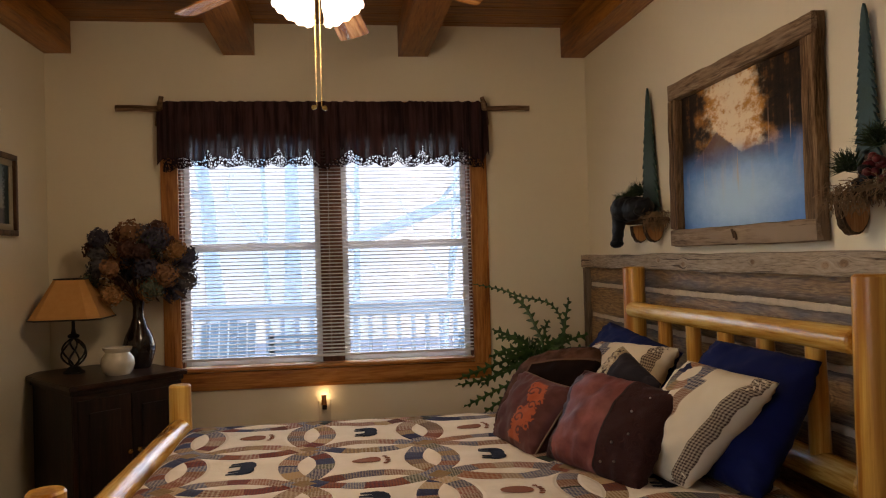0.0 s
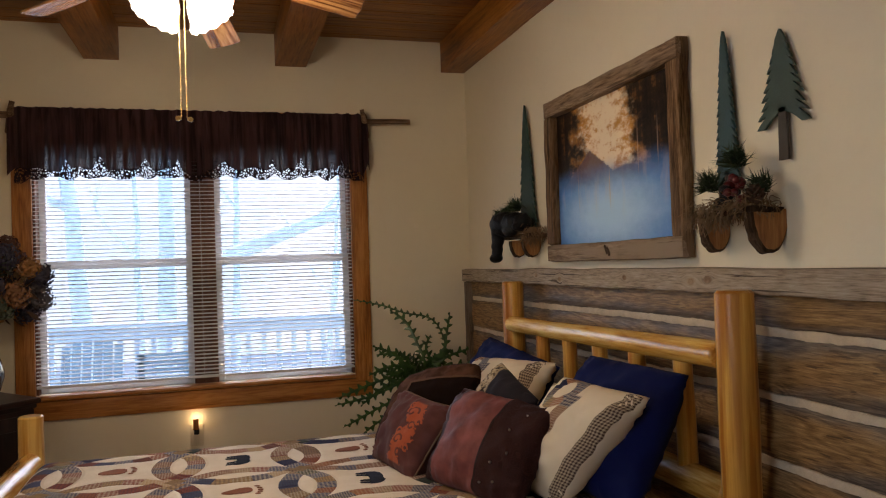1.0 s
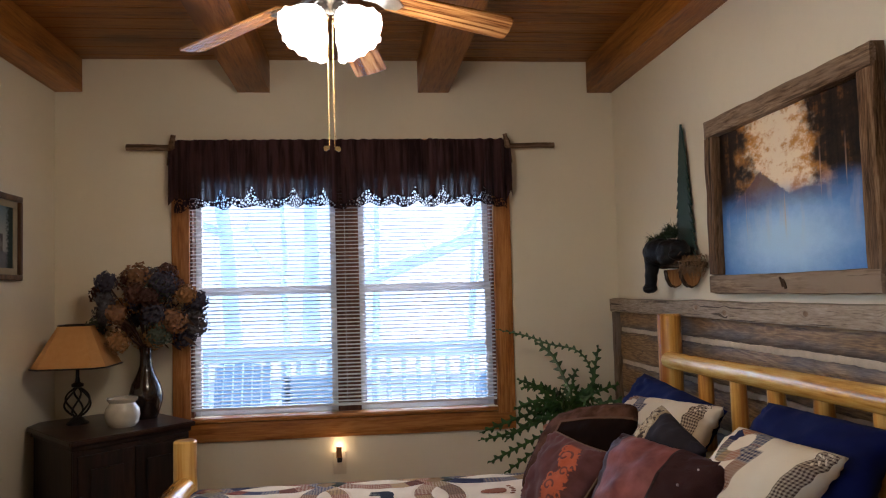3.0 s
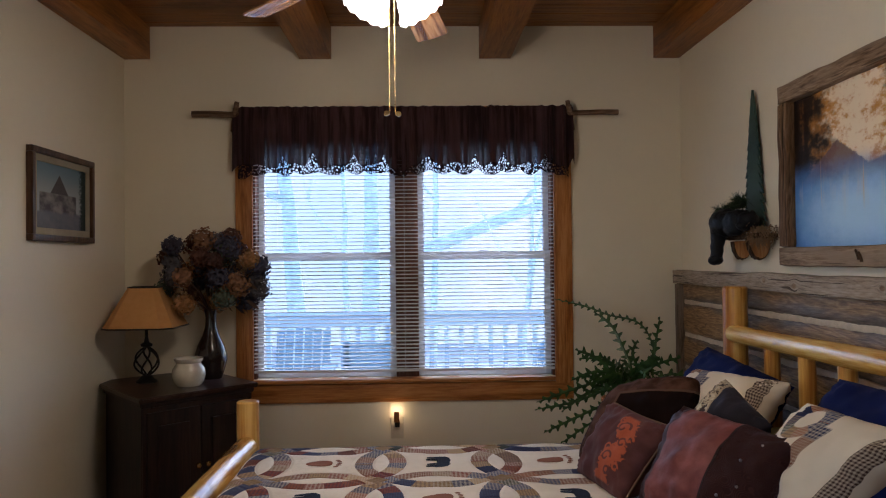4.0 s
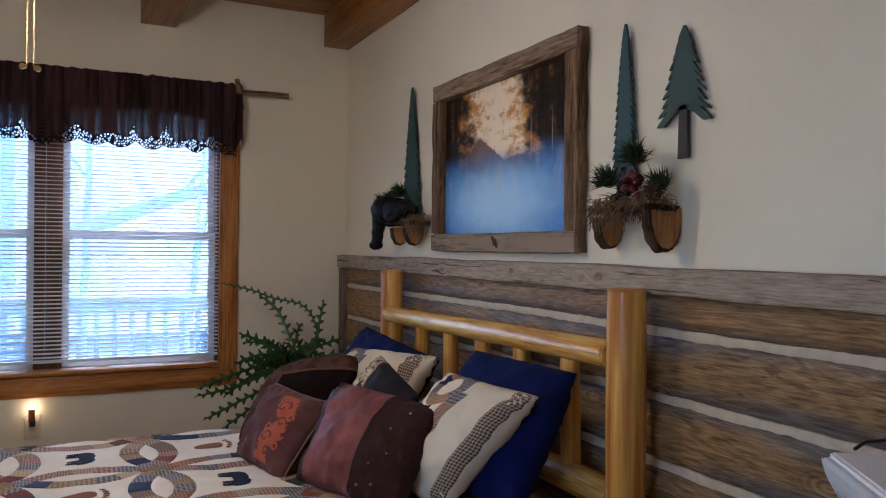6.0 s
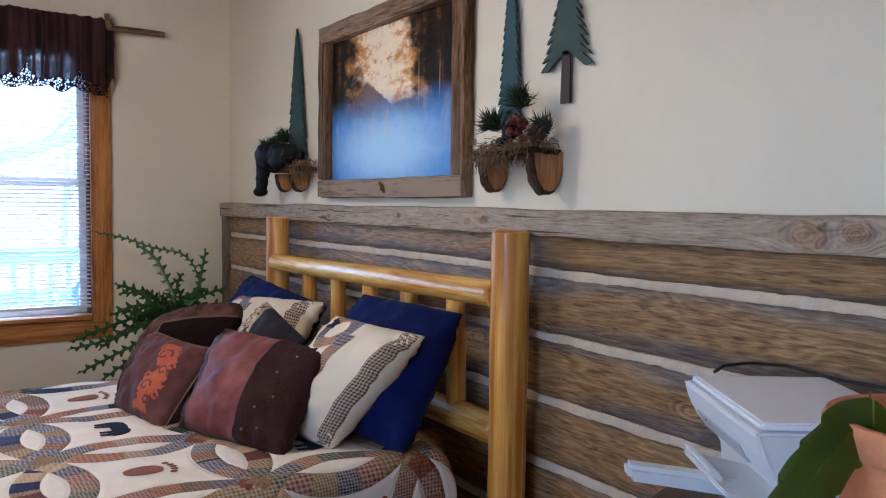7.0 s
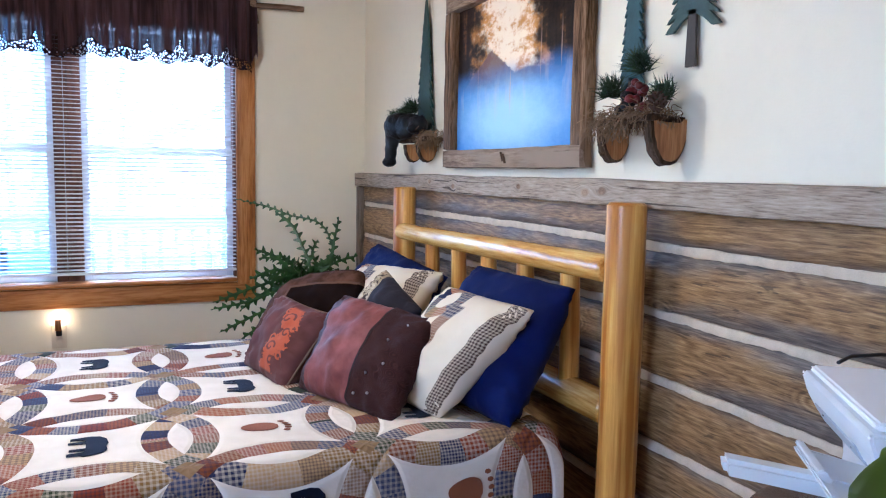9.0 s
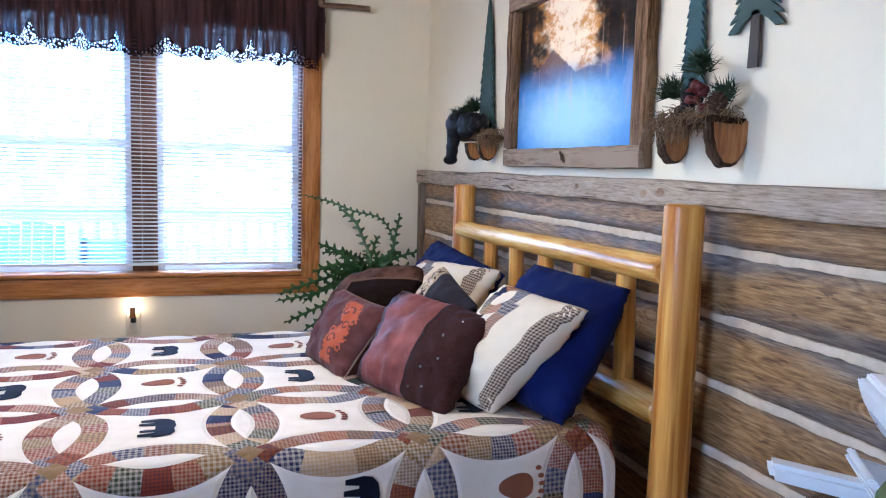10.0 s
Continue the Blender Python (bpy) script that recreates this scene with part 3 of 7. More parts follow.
def painting_mat():
    """Autumn wood with a bright gap, a dark hill and blue mist below."""
    t = Tree("oil_painting")
    u, v, _ = t.split(t.coords("UV"))
    p = t.join(u, v)
    wob = t.noise(p, 5.0, 5.0, 0.6)
    lump = t.noise(p, 13.0, 5.0, 0.7)
    fine = t.noise(p, 55.0, 4.0, 0.7)
    off = t.m("ABSOLUTE", t.sub(u, 0.46))
    leafy = t.step(t.add(t.add(lump, t.mul(t.sub(fine, 0.5), 0.3)), t.mul(off, 0.9)), 0.53, 0.74)
    sky = t.mix(leafy, (0.90, 0.76, 0.56), t.mix(fine, (0.42, 0.15, 0.018), (0.72, 0.38, 0.085)))
    # woods at either side
    dens = t.step(t.add(off, t.mul(t.sub(wob, 0.5), 0.55)), 0.17, 0.29)
    streak = t.noise(t.join(t.mul(u, 24.0), t.mul(v, 2.0)), 1.0, 4.0)
    woods = t.ramp(t.add(t.mul(lump, 0.5), t.mul(streak, 0.5)), [(0.42, (0.010, 0.007, 0.006)), (0.54, (0.030, 0.017, 0.010)), (0.62, (0.15, 0.065, 0.018)), (0.76, (0.55, 0.26, 0.06))])
    col = t.mix(dens, sky, woods)
    # the hill
    hill = t.sub(t.sub(0.64, t.mul(t.m("ABSOLUTE", t.sub(u, 0.33)), 0.85)), t.mul(t.sub(fine, 0.5), 0.05))
    hill2 = t.sub(0.50, t.mul(t.m("ABSOLUTE", t.sub(u, 0.62)), 0.18))
    hm = t.m("MAXIMUM", t.step(t.sub(hill, v), 0.0, 0.015), t.step(t.sub(hill2, v), 0.0, 0.02))
    col = t.mix(t.mul(hm, 0.9), col, t.mix(lump, (0.085, 0.045, 0.045), (0.17, 0.105, 0.115)))
    dark = t.mul(t.step(off, 0.30, 0.42), t.step(v, 0.30, 0.5))
    col = t.mix(t.mul(dark, 0.92), col, woods)
    # mist and water
    mist = t.step(t.add(v, t.mul(t.sub(wob, 0.5), 0.16)), 0.57, 0.36)
    core = t.m("SQRT", t.add(t.m("POWER", t.mul(t.sub(u, 0.48), 1.1), 2.0), t.m("POWER", t.mul(t.sub(v, 0.22), 1.9), 2.0)))
    water = t.mix(t.step(t.add(core, t.mul(t.sub(lump, 0.5), 0.2)), 0.62, 0.10), (0.085, 0.23, 0.60), (0.44, 0.66, 0.93))
    refl = t.step(t.noise(t.join(t.mul(u, 14.0), t.mul(v, 2.2)), 1.0, 3.0), 0.5, 0.7)
    water = t.mix(t.mul(refl, t.mul(t.step(v, 0.12, 0.4), 0.35)), water, (0.62, 0.55, 0.55))
    col = t.mix(mist, col, water)
    trunk = t.step(t.noise(t.join(t.mul(u, 38.0), t.mul(v, 0.8)), 1.0, 1.0), 0.68, 0.74)
    col = t.mix(t.mul(t.mul(trunk, t.mul(t.step(v, 0.22, 0.35), t.step(v, 0.75, 0.5))), 0.5), col, (0.60, 0.42, 0.30))
    return t.done(col, 0.5, bump=fine, depth=0.001, Specular_IOR_Level=0.12)


M_PAINTING = painting_mat()


def cottage_mat():
    t = Tree("small_landscape_print")
    u, v, _ = t.split(t.coords("UV"))
    p = t.join(u, v)
    a, b = t.noise(p, 5.0, 4.0), t.noise(p, 26.0, 4.0)
    col = t.mix(t.step(v, 0.35, 1.0), (0.50, 0.50, 0.46), (0.20, 0.28, 0.32))
    gable = t.sub(0.86, t.mul(t.m("ABSOLUTE", t.sub(u, 0.45)), 1.7))
    col = t.mix(t.step(t.sub(gable, v), 0.0, 0.02), col, t.mix(b, (0.05, 0.045, 0.05), (0.16, 0.13, 0.12)))
    wall = t.mul(t.step(v, 0.56, 0.54), t.mul(t.step(u, 0.06, 0.08), t.step(u, 0.80, 0.78)))
    col = t.mix(wall, col, t.mix(t.step(a, 0.35, 0.65), (0.10, 0.085, 0.09), (0.36, 0.32, 0.28)))
    col = t.mix(t.step(t.add(v, t.mul(a, 0.1)), 0.34, 0.28), col, t.mix(a, (0.10, 0.12, 0.17), (0.34, 0.31, 0.30)))
    side = t.step(t.add(u, t.mul(t.sub(b, 0.5), 0.2)), 0.84, 0.92)
    col = t.mix(side, col, (0.03, 0.05, 0.05))
    return t.done(t.mix(1.0, col, (0.70, 0.72, 0.74), "MULTIPLY"), 0.5, Specular_IOR_Level=0.1)


M_COTTAGE = cottage_mat()


def shade_cloth():
    t = Tree("parchment_shade")
    co = t.coords()
    f = t.noise(co, 40.0, 3.0)
    col = t.mix(f, (0.50, 0.235, 0.06), (0.60, 0.32, 0.10))
    return t.done(col, 0.8, bump=t.noise(co, 400.0, 2.0), depth=0.0008)


M_PARCH = shade_cloth()


def hydrangea_mat():
    t = Tree("dried_hydrangea_petals")
    r = t.random()
    col = t.ramp(r, [(0.0, (0.058, 0.056, 0.088)), (0.16, (0.12, 0.050, 0.032)), (0.30, (0.40, 0.20, 0.065)), (0.42, (0.10, 0.125, 0.085)), (0.56, (0.070, 0.026, 0.018)), (0.68, (0.58, 0.38, 0.20)), (0.78, (0.11, 0.105, 0.115)), (0.90, (0.30, 0.15, 0.07))], "CONSTANT")
    col = t.mix(t.mul(t.island(), 0.55), col, t.mix(0.5, col, (0.03, 0.02, 0.02)))
    return t.done(col, 0.9)


M_HYDRA = hydrangea_mat()


# ---------------------------------------------------------------- mesh helpers
BASE = {}


def thing(name, at=(0, 0, 0), label="", category="", group="", kind=""):
    ob = new(name)
    ob.empty_display_size = 0.1
    ob.matrix_basis = Matrix.Translation(at)
    BASE[ob.name] = Matrix.Translation(at).inverted()
    return tagged(ob, label, category, group, kind)


def mesh_from(bm, name, mat, smooth=True, angle=42):
    bmesh.ops.recalc_face_normals(bm, faces=bm.faces[:])
    me = bpy.data.meshes.new(name)
    bm.to_mesh(me)
    bm.free()
    me.materials.append(mat)
    if smooth:
        me.shade_smooth()
        me.set_sharp_from_angle(angle=radians(angle))
    return me


def place(name, me, parent=None, m=None, label=""):
    ob = new(name, me)
    if parent is not None:
        ob.parent = parent
        ob.matrix_parent_inverse = BASE.get(parent.name, Matrix())
    if m is not None:
        ob.matrix_basis = m
    return tagged(ob, label)


def part(name, bm, mat, parent=None, label="", smooth=True, angle=42):
    return place(name, mesh_from(bm, name, mat, smooth, angle), parent, None, label)


def box(bm, lo, hi, bevel=0.0, cuts=0):
    (x0, y0, z0), (x1, y1, z1) = lo, hi
    made = bmesh.ops.create_cube(bm, size=1.0, matrix=Matrix.Translation(((x0 + x1) / 2, (y0 + y1) / 2, (z0 + z1) / 2)) @ Matrix.Diagonal((x1 - x0, y1 - y0, z1 - z0, 1)))
    vs = made["verts"]
    if bevel:
        es = list({e for v in vs for e in v.link_edges})
        bmesh.ops.bevel(bm, geom=es, offset=bevel, segments=2, affect="EDGES", profile=0.6)
    return vs


def new_box(lo, hi, bevel=0.0):
    bm = bmesh.new()
    box(bm, lo, hi, bevel)
    return bm


def rough_board(lo, hi, n=(2, 40, 4), amp=0.004, freq=9.0, seed=0.0):
    """A sawn board with uneven, worn faces and edges: a grid box moved by noise."""
    bm = bmesh.new()
    lo, hi = Vector(lo), Vector(hi)
    mid, half = (lo + hi) / 2, (hi - lo) / 2
    grid = {}

    def vert(i, j, k):
        if (i, j, k) not in grid:
            f = Vector((2 * i / n[0] - 1, 2 * j / n[1] - 1, 2 * k / n[2] - 1))
            p = mid + Vector((f.x * half.x, f.y * half.y, f.z * half.z))
            d = Vector([noise.noise((p + Vector((seed + 7 * a, 3 * a, seed))) * freq) for a in range(3)])
            corner = sum(abs(c) > 0.999 for c in f)
            p = p + d * amp - (Vector((f.x if abs(f.x) > 0.999 else 0, f.y if abs(f.y) > 0.999 else 0, f.z if abs(f.z) > 0.999 else 0)) * (0.003 if corner > 1 else 0))
            grid[i, j, k] = bm.verts.new(p)
        return grid[i, j, k]

    for a in range(3):
        b, c = (a + 1) % 3, (a + 2) % 3
        for side in (0, n[a]):
            for u in range(n[b]):
                for v in range(n[c]):
                    q = []
                    for du, dv in ((0, 0), (1, 0), (1, 1), (0, 1)):
                        key = [0, 0, 0]
                        key[a], key[b], key[c] = side, u + du, v + dv
                        q.append(vert(*key))
                    bm.faces.new(q)
    return bm


def tube(bm, pts, radii, seg=12, wobble=0.0, caps=True, seed=0.0):
    """A round bar through points, with its radius at each."""
    rings = []
    side = None
    for i, p in enumerate(pts):
        p = Vector(p)
        way = (Vector(pts[min(i + 1, len(pts) - 1)]) - Vector(pts[max(i - 1, 0)])).normalized()
        if side is None:
            side = way.orthogonal().normalized()
        side = (side - way * side.dot(way)).normalized()
        up = way.cross(side)
        r = radii[i] if hasattr(radii, "__len__") else radii
        ring = []
        for k in range(seg):
            a = 2 * math.pi * k / seg
            w = 1 + wobble * noise.noise(p * 6 + Vector((2 * math.cos(a) + seed, 2 * math.sin(a), seed)))
            ring.append(bm.verts.new(p + (side * math.cos(a) + up * math.sin(a)) * r * w))
        rings.append(ring)
    for a, b in zip(rings, rings[1:]):
        for k in range(seg):
            bm.faces.new((a[k], a[(k + 1) % seg], b[(k + 1) % seg], b[k]))
    if caps:
        bm.faces.new(rings[0][::-1])
        bm.faces.new(rings[-1])
    return bm


def log(p0, p1, r0, r1=None, seg=18, n=14, wobble=0.07, seed=0.0, chamfer=0.006):
    """A peeled log with a slightly uneven round and eased ends."""
    r1 = r1 or r0
    p0, p1 = Vector(p0), Vector(p1)
    length = (p1 - p0).length
    fs = [0, chamfer / length] + [chamfer / length + (1 - 2 * chamfer / length) * k / n for k in range(1, n)] + [1 - chamfer / length, 1]
    pts = [p0.lerp(p1, f) for f in fs]
    rad = [r0 + (r1 - r0) * f for f in fs]
    rad[0] -= chamfer
    rad[-1] -= chamfer
    return tube(bmesh.new(), pts, rad, seg, wobble, True, seed)


def lathe(profile, at=(0, 0, 0), seg=28, flute=None):
    """Turns a profile of (radius, height) round the upright through a point."""
    bm = bmesh.new()
    rings = []
    for i, (r, z) in enumerate(profile):
        ring = []
        for k in range(seg):
            a = 2 * math.pi * k / seg
            rr, zz = (r, z) if flute is None else flute(r, z, a, i)
            ring.append(bm.verts.new((at[0] + rr * math.cos(a), at[1] + rr * math.sin(a), at[2] + zz)))
        rings.append(ring)
    for a, b in zip(rings, rings[1:]):
        for k in range(seg):
            bm.faces.new((a[k], a[(k + 1) % seg], b[(k + 1) % seg], b[k]))
    if profile[0][0] > 1e-4:
        bm.faces.new(rings[0][::-1])
    if profile[-1][0] > 1e-4:
        bm.faces.new(rings[-1])
    bmesh.ops.remove_doubles(bm, verts=bm.verts[:], dist=1e-5)
    return bm


def plate(outline, thick, to_world):
    """A flat cut-out: an outline in 2D, thickened, laid in the world by to_world(a, b, depth)."""
    bm = bmesh.new()
    front = [bm.verts.new(to_world(a, b, thick)) for a, b in outline]
    back = [bm.verts.new(to_world(a, b, 0.0)) for a, b in outline]
    f = bm.faces.new(front)
    g = bm.faces.new(back[::-1])
    f.normal_update(), g.normal_update()
    n = len(outline)
    for k in range(n):
        bm.faces.new((front[k], back[k], back[(k + 1) % n], front[(k + 1) % n]))
    bmesh.ops.triangulate(bm, faces=[f, g])
    return bm


# ---------------------------------------------------------------- the room
XW, XE, YN, YS = -1.278, 1.70, 4.0, -1.6
ZC = 2.624
W0, W1, WZ0, WZ1 = -0.605, 1.003, 0.742, 2.10   # window opening
S0, S1 = -0.60, 0.70   # side window opening


def setting(name, label, category):
    return thing(name, (0, 0, 0), label, category, kind="structure")


def solid(name, boxes, mat, label, category, bevel=0.0):
    bm = bmesh.new()
    for lo, hi in boxes:
        box(bm, lo, hi, bevel)
    ob = part(name, bm, mat, smooth=False)
    return tagged(ob, label, category, kind="structure")


solid("wall_north", [((XW - 0.14, YN, 0), (W0, YN + 0.15, ZC)), ((W1, YN, 0), (XE + 0.14, YN + 0.15, ZC)),
                     ((W0, YN, 0), (W1, YN + 0.15, WZ0)), ((W0, YN, WZ1), (W1, YN + 0.15, ZC))], M_WALL, "cream painted wall round the window", "wall")
wall_east = solid("wall_east", [((XE, YS, 0), (XE + 0.14, YN, ZC))], M_WALL, "cream painted wall above the log wainscot", "wall")
solid("wall_west", [((XW - 0.14, YS, 0), (XW, S0, ZC)), ((XW - 0.14, S1, 0), (XW, YN, ZC)), ((XW - 0.14, S0, 0), (XW, S1, 0.88)), ((XW - 0.14, S0, 2.02), (XW, S1, ZC))], M_WALL, "cream painted wall with a small picture", "wall")
solid("wall_south", [((XW - 0.14, YS - 0.14, 0), (XE + 0.14, YS, ZC))], M_WALL, "cream painted wall closing the room", "wall")

# tongued ceiling boards run across the beams
bm = bmesh.new()
y = YS - 0.14
while y < YN + 0.15:
    w = 0.135
    box(bm, (XW - 0.14, y + 0.002, ZC), (XE + 0.14, y + w - 0.002, ZC + 0.02), 0.0025)
    y += w
box(bm, (XW - 0.14, YS - 0.14, ZC + 0.012), (XE + 0.14, YN + 0.15, ZC + 0.12))
tagged(part("ceiling", bm, M_CEIL, smooth=False), "amber stained tongue-and-groove board ceiling", "ceiling", kind="structure")

for k, (x0, x1) in enumerate(((XW, -1.137), (-0.353, -0.178), (0.607, 0.783), (1.553, XE))):
    bm = rough_board((x0, YS, 2.444), (x1, YN, ZC), (2, 50, 2), 0.0025, 3.0, 5.0 * k)
    tagged(part("ceiling_beam", bm, M_BEAM, smooth=False), "square stained timber ceiling beam", "beam", "ceiling beams", "structure")

floor = setting("floor", "oak board floor", "floor")
me = mesh_from(new_box((-0.5, -0.5, -0.02), (0.5, 0.5, 0.0), 0.0), "board", M_FLOOR, False)
for i in range(22):
    x = XW - 0.1 + i * 0.15
    place("board", me, floor, Matrix.LocRotScale((x, (YN + YS) / 2, 0), None, (0.146, YN - YS + 0.2, 1)))
part("subfloor", new_box((XW - 0.14, YS - 0.14, -0.08), (XE + 0.14, YN + 0.15, -0.021)), M_DARK, floor, smooth=False)

# log wainscot on the east wall, with chinking between courses
wains = setting("log_wainscot", "weathered half-log wainscot with pale chinking under a barn-board cap", "wainscot")
CH = [0.092, 0.267, 0.440, 0.612, 0.786, 0.960, 1.133]
edges = [-0.08] + CH + [1.27]


def half_log(z0, z1, seed):
    bm = bmesh.new()
    ny, nz = 90, 8
    rows = []
    for j in range(ny + 1):
        y = YS + (3.945 - YS) * j / ny
        row = []
        for k in range(nz + 1):
            f = k / nz
            z = z0 + (z1 - z0) * f
            bulge = 0.016 * math.sqrt(max(0.0, 1 - (2 * f - 1) ** 4))
            x = 1.692 - bulge + 0.0035 * noise.noise(Vector((y * 1.5, z * 16 + seed, seed))) + 0.0016 * noise.noise(Vector((y * 6, z * 60, seed)))
            row.append(bm.verts.new((x, y, max(0.0, z))))
        rows.append(row)
    for a, b in zip(rows, rows[1:]):
        for k in range(nz):
            bm.faces.new((a[k], a[k + 1], b[k + 1], b[k]))
    return bm


for k, (z0, z1) in enumerate(zip(edges, edges[1:])):
    part("log_board", half_log(z0 + 0.006, min(z1, 1.26) - 0.006, 3.1 * k), M_SIDING, wains)


def chink_strip(z, seed):
    bm = bmesh.new()
    n = 520
    rows = []
    for j in range(n + 1):
        y = YS + (3.945 - YS) * j / n
        wav = 0.004 * noise.noise(Vector((y * 1.2, seed, 0)))
        up = 0.0125 + 0.0045 * noise.noise(Vector((y * 14, seed, 1.5))) + 0.003 * noise.noise(Vector((y * 47, seed, 2)))
        dn = 0.0115 + 0.0045 * noise.noise(Vector((y * 13, seed, 4.5))) + 0.003 * noise.noise(Vector((y * 43, seed, 5)))
        x = 1.6795 + 0.002 * noise.noise(Vector((y * 9, seed, 7)))
        rows.append([bm.verts.new(c) for c in ((1.696, y, z + wav + up), (x + 0.002, y, z + wav + up * 0.92), (x, y, z + wav), (x + 0.002, y, z + wav - dn * 0.92), (1.696, y, z + wav - dn))])
    for a, b in zip(rows, rows[1:]):
        for k in range(4):
            bm.faces.new((a[k], a[k + 1], b[k + 1], b[k]))
    return bm


for k, z in enumerate(CH):
    part("chinking", chink_strip(z, 11.3 * k), M_CHINK, wains, "pale rough mortar line")
bm = rough_board((1.640, YS, 1.228), (1.698, 3.998, 1.300), (3, 150, 5), 0.006, 5.0, 2.0)
part("cap_board", bm, M_BARN, wains, "grey split barn-board cap with knots")
part("end_board", rough_board((1.652, 3.925, 0.0), (1.698, 3.998, 1.226), (3, 4, 40), 0.004, 6.0, 9.0), M_BARNV, wains, "upright grey barn board")

# ---------------------------------------------------------------- window
win = thing("window_1", (0.2, YN, WZ0), "pair of white double-hung windows in stained pine casing", "window", kind="structure")
for x0, x1 in ((-0.694, W0 + 0.004), (W1 - 0.004, 1.099)):
    part("casing", rough_board((x0, YN - 0.022, 0.70), (x1, YN - 0.001, 2.19), (3, 2, 30), 0.0012, 9.0, x0), M_TRIMV, win, smooth=False)
part("head_casing", rough_board((-0.694, YN - 0.024, 2.10), (1.099, YN - 0.001, 2.19), (30, 2, 3), 0.0012, 9.0, 4), M_TRIM, win, smooth=False)
part("window_sill", rough_board((-0.60, YN - 0.034, 0.716), (1.0, YN + 0.06, 0.742), (30, 3, 2), 0.001, 9.0, 6), M_TRIM, win, smooth=False)
part("apron", rough_board((-0.694, YN - 0.020, 0.615), (1.099, YN - 0.001, 0.715), (30, 2, 4), 0.0012, 9.0, 8), M_TRIM, win, smooth=False)
for n_, lo, hi in (("jamb", (W0, YN + 0.005, WZ0), (W0 + 0.014, YN + 0.148, WZ1)), ("jamb", (W1 - 0.014, YN + 0.005, WZ0), (W1, YN + 0.148, WZ1)),
                   ("head_jamb", (W0, YN + 0.005, WZ1 - 0.014), (W1, YN + 0.148, WZ1))):
    part(n_, new_box(lo, hi, 0.002), M_MULL, win, smooth=False)
part("mullion", new_box((0.150, YN + 0.03, WZ0), (0.272, YN + 0.14, WZ1 - 0.014), 0.004), M_MULL, win, smooth=False)


def sash(x0, x1, z0, z1, y0):
    f = 0.032
    s = part("sash", new_box((x0, y0, z0), (x0 + f, y0 + 0.035, z1), 0.003), M_VINYL, win, smooth=False)
    for lo, hi in (((x1 - f, y0, z0), (x1, y0 + 0.035, z1)), ((x0 + f, y0, z0), (x1 - f, y0 + 0.035, z0 + f)), ((x0 + f, y0, z1 - f), (x1 - f, y0 + 0.035, z1))):
        part("sash_rail", new_box(lo, hi, 0.003), M_VINYL, s, smooth=False)
    p = part("pane", new_box((x0 + f - 0.004, y0 + 0.016, z0 + f - 0.004), (x1 - f + 0.004, y0 + 0.019, z1 - f + 0.004)), M_GLASS, s, smooth=False)
    p.visible_shadow = False


for x0, x1 in ((W0 + 0.014, 0.150), (0.272, W1 - 0.014)):
    sash(x0, x1, WZ0 + 0.002, 1.408, YN + 0.045)
    sash(x0, x1, 1.372, WZ1 - 0.014, YN + 0.083)
    part("sash_lock", new_box(((x0 + x1) / 2 - 0.025, YN + 0.040, 1.408), ((x0 + x1) / 2 + 0.025, YN + 0.062, 1.418), 0.003), M_NICKEL, win)

win2 = thing("window_2", (XW, 0.05, 0.88), "white framed side window in stained pine casing", "window", kind="structure")
for lo, hi in (((XW - 0.001, S0 - 0.08, 0.80), (XW + 0.02, S0, 2.10)), ((XW - 0.001, S1, 0.80), (XW + 0.02, S1 + 0.08, 2.10)), ((XW - 0.001, S0, 0.80), (XW + 0.02, S1, 0.88)), ((XW - 0.001, S0, 2.02), (XW + 0.02, S1, 2.10))):
    part("window_frame", new_box(lo, hi, 0.003), M_TRIMV, win2, smooth=False)
part("pane", new_box((XW - 0.12, S0, 0.88), (XW - 0.116, S1, 2.02)), M_GLASS, win2, smooth=False).visible_shadow = False

# blind over both windows
blind = thing("venetian_blind", (0.2, YN - 0.01, 2.08), "white horizontal slat blind, lowered with its slats open", "blind")
part("headrail", new_box((W0 + 0.004, YN - 0.022, 2.05), (W1 - 0.004, YN + 0.018, 2.09), 0.004), M_BLIND, blind)
bm = bmesh.new()
cols = []
for i in range(9):
    x = W0 + 0.006 + (W1 - W0 - 0.012) * i / 8
    cols.append([bm.verts.new((x, 0.0125 * c, 0.0026 * (1 - c * c) + dz)) for dz in (0, -0.0007) for c in (-1, -0.5, 0, 0.5, 1)])
for a, b in zip(cols, cols[1:]):
    for k in range(4):
        bm.faces.new((a[k], b[k], b[k + 1], a[k + 1]))
        bm.faces.new((a[5 + k], a[6 + k], b[6 + k], b[5 + k]))
    bm.faces.new((a[0], a[5], b[5], b[0]))
    bm.faces.new((a[4], b[4], b[9], a[9]))
me = mesh_from(bm, "slat", M_BLIND)
z = 0.802
k = 0
while z < 2.045:
    place("slat", me, blind, pose(0, YN - 0.004, z, 10 + 1.5 * math.sin(k * 2.1), 0.05 * math.sin(k * 1.3), 0))
    z += 0.0196
    k += 1
part("bottom_rail", new_box((W0 + 0.005, YN - 0.016, 0.776), (W1 - 0.005, YN + 0.010, 0.790), 0.004), M_BLIND, blind)
for x in (-0.47, 0.20, 0.87):
    part("ladder_cord", tube(bmesh.new(), [(x, YN - 0.018, 0.785), (x, YN - 0.018, 2.06)], 0.0011, 6), M_BLIND, blind)
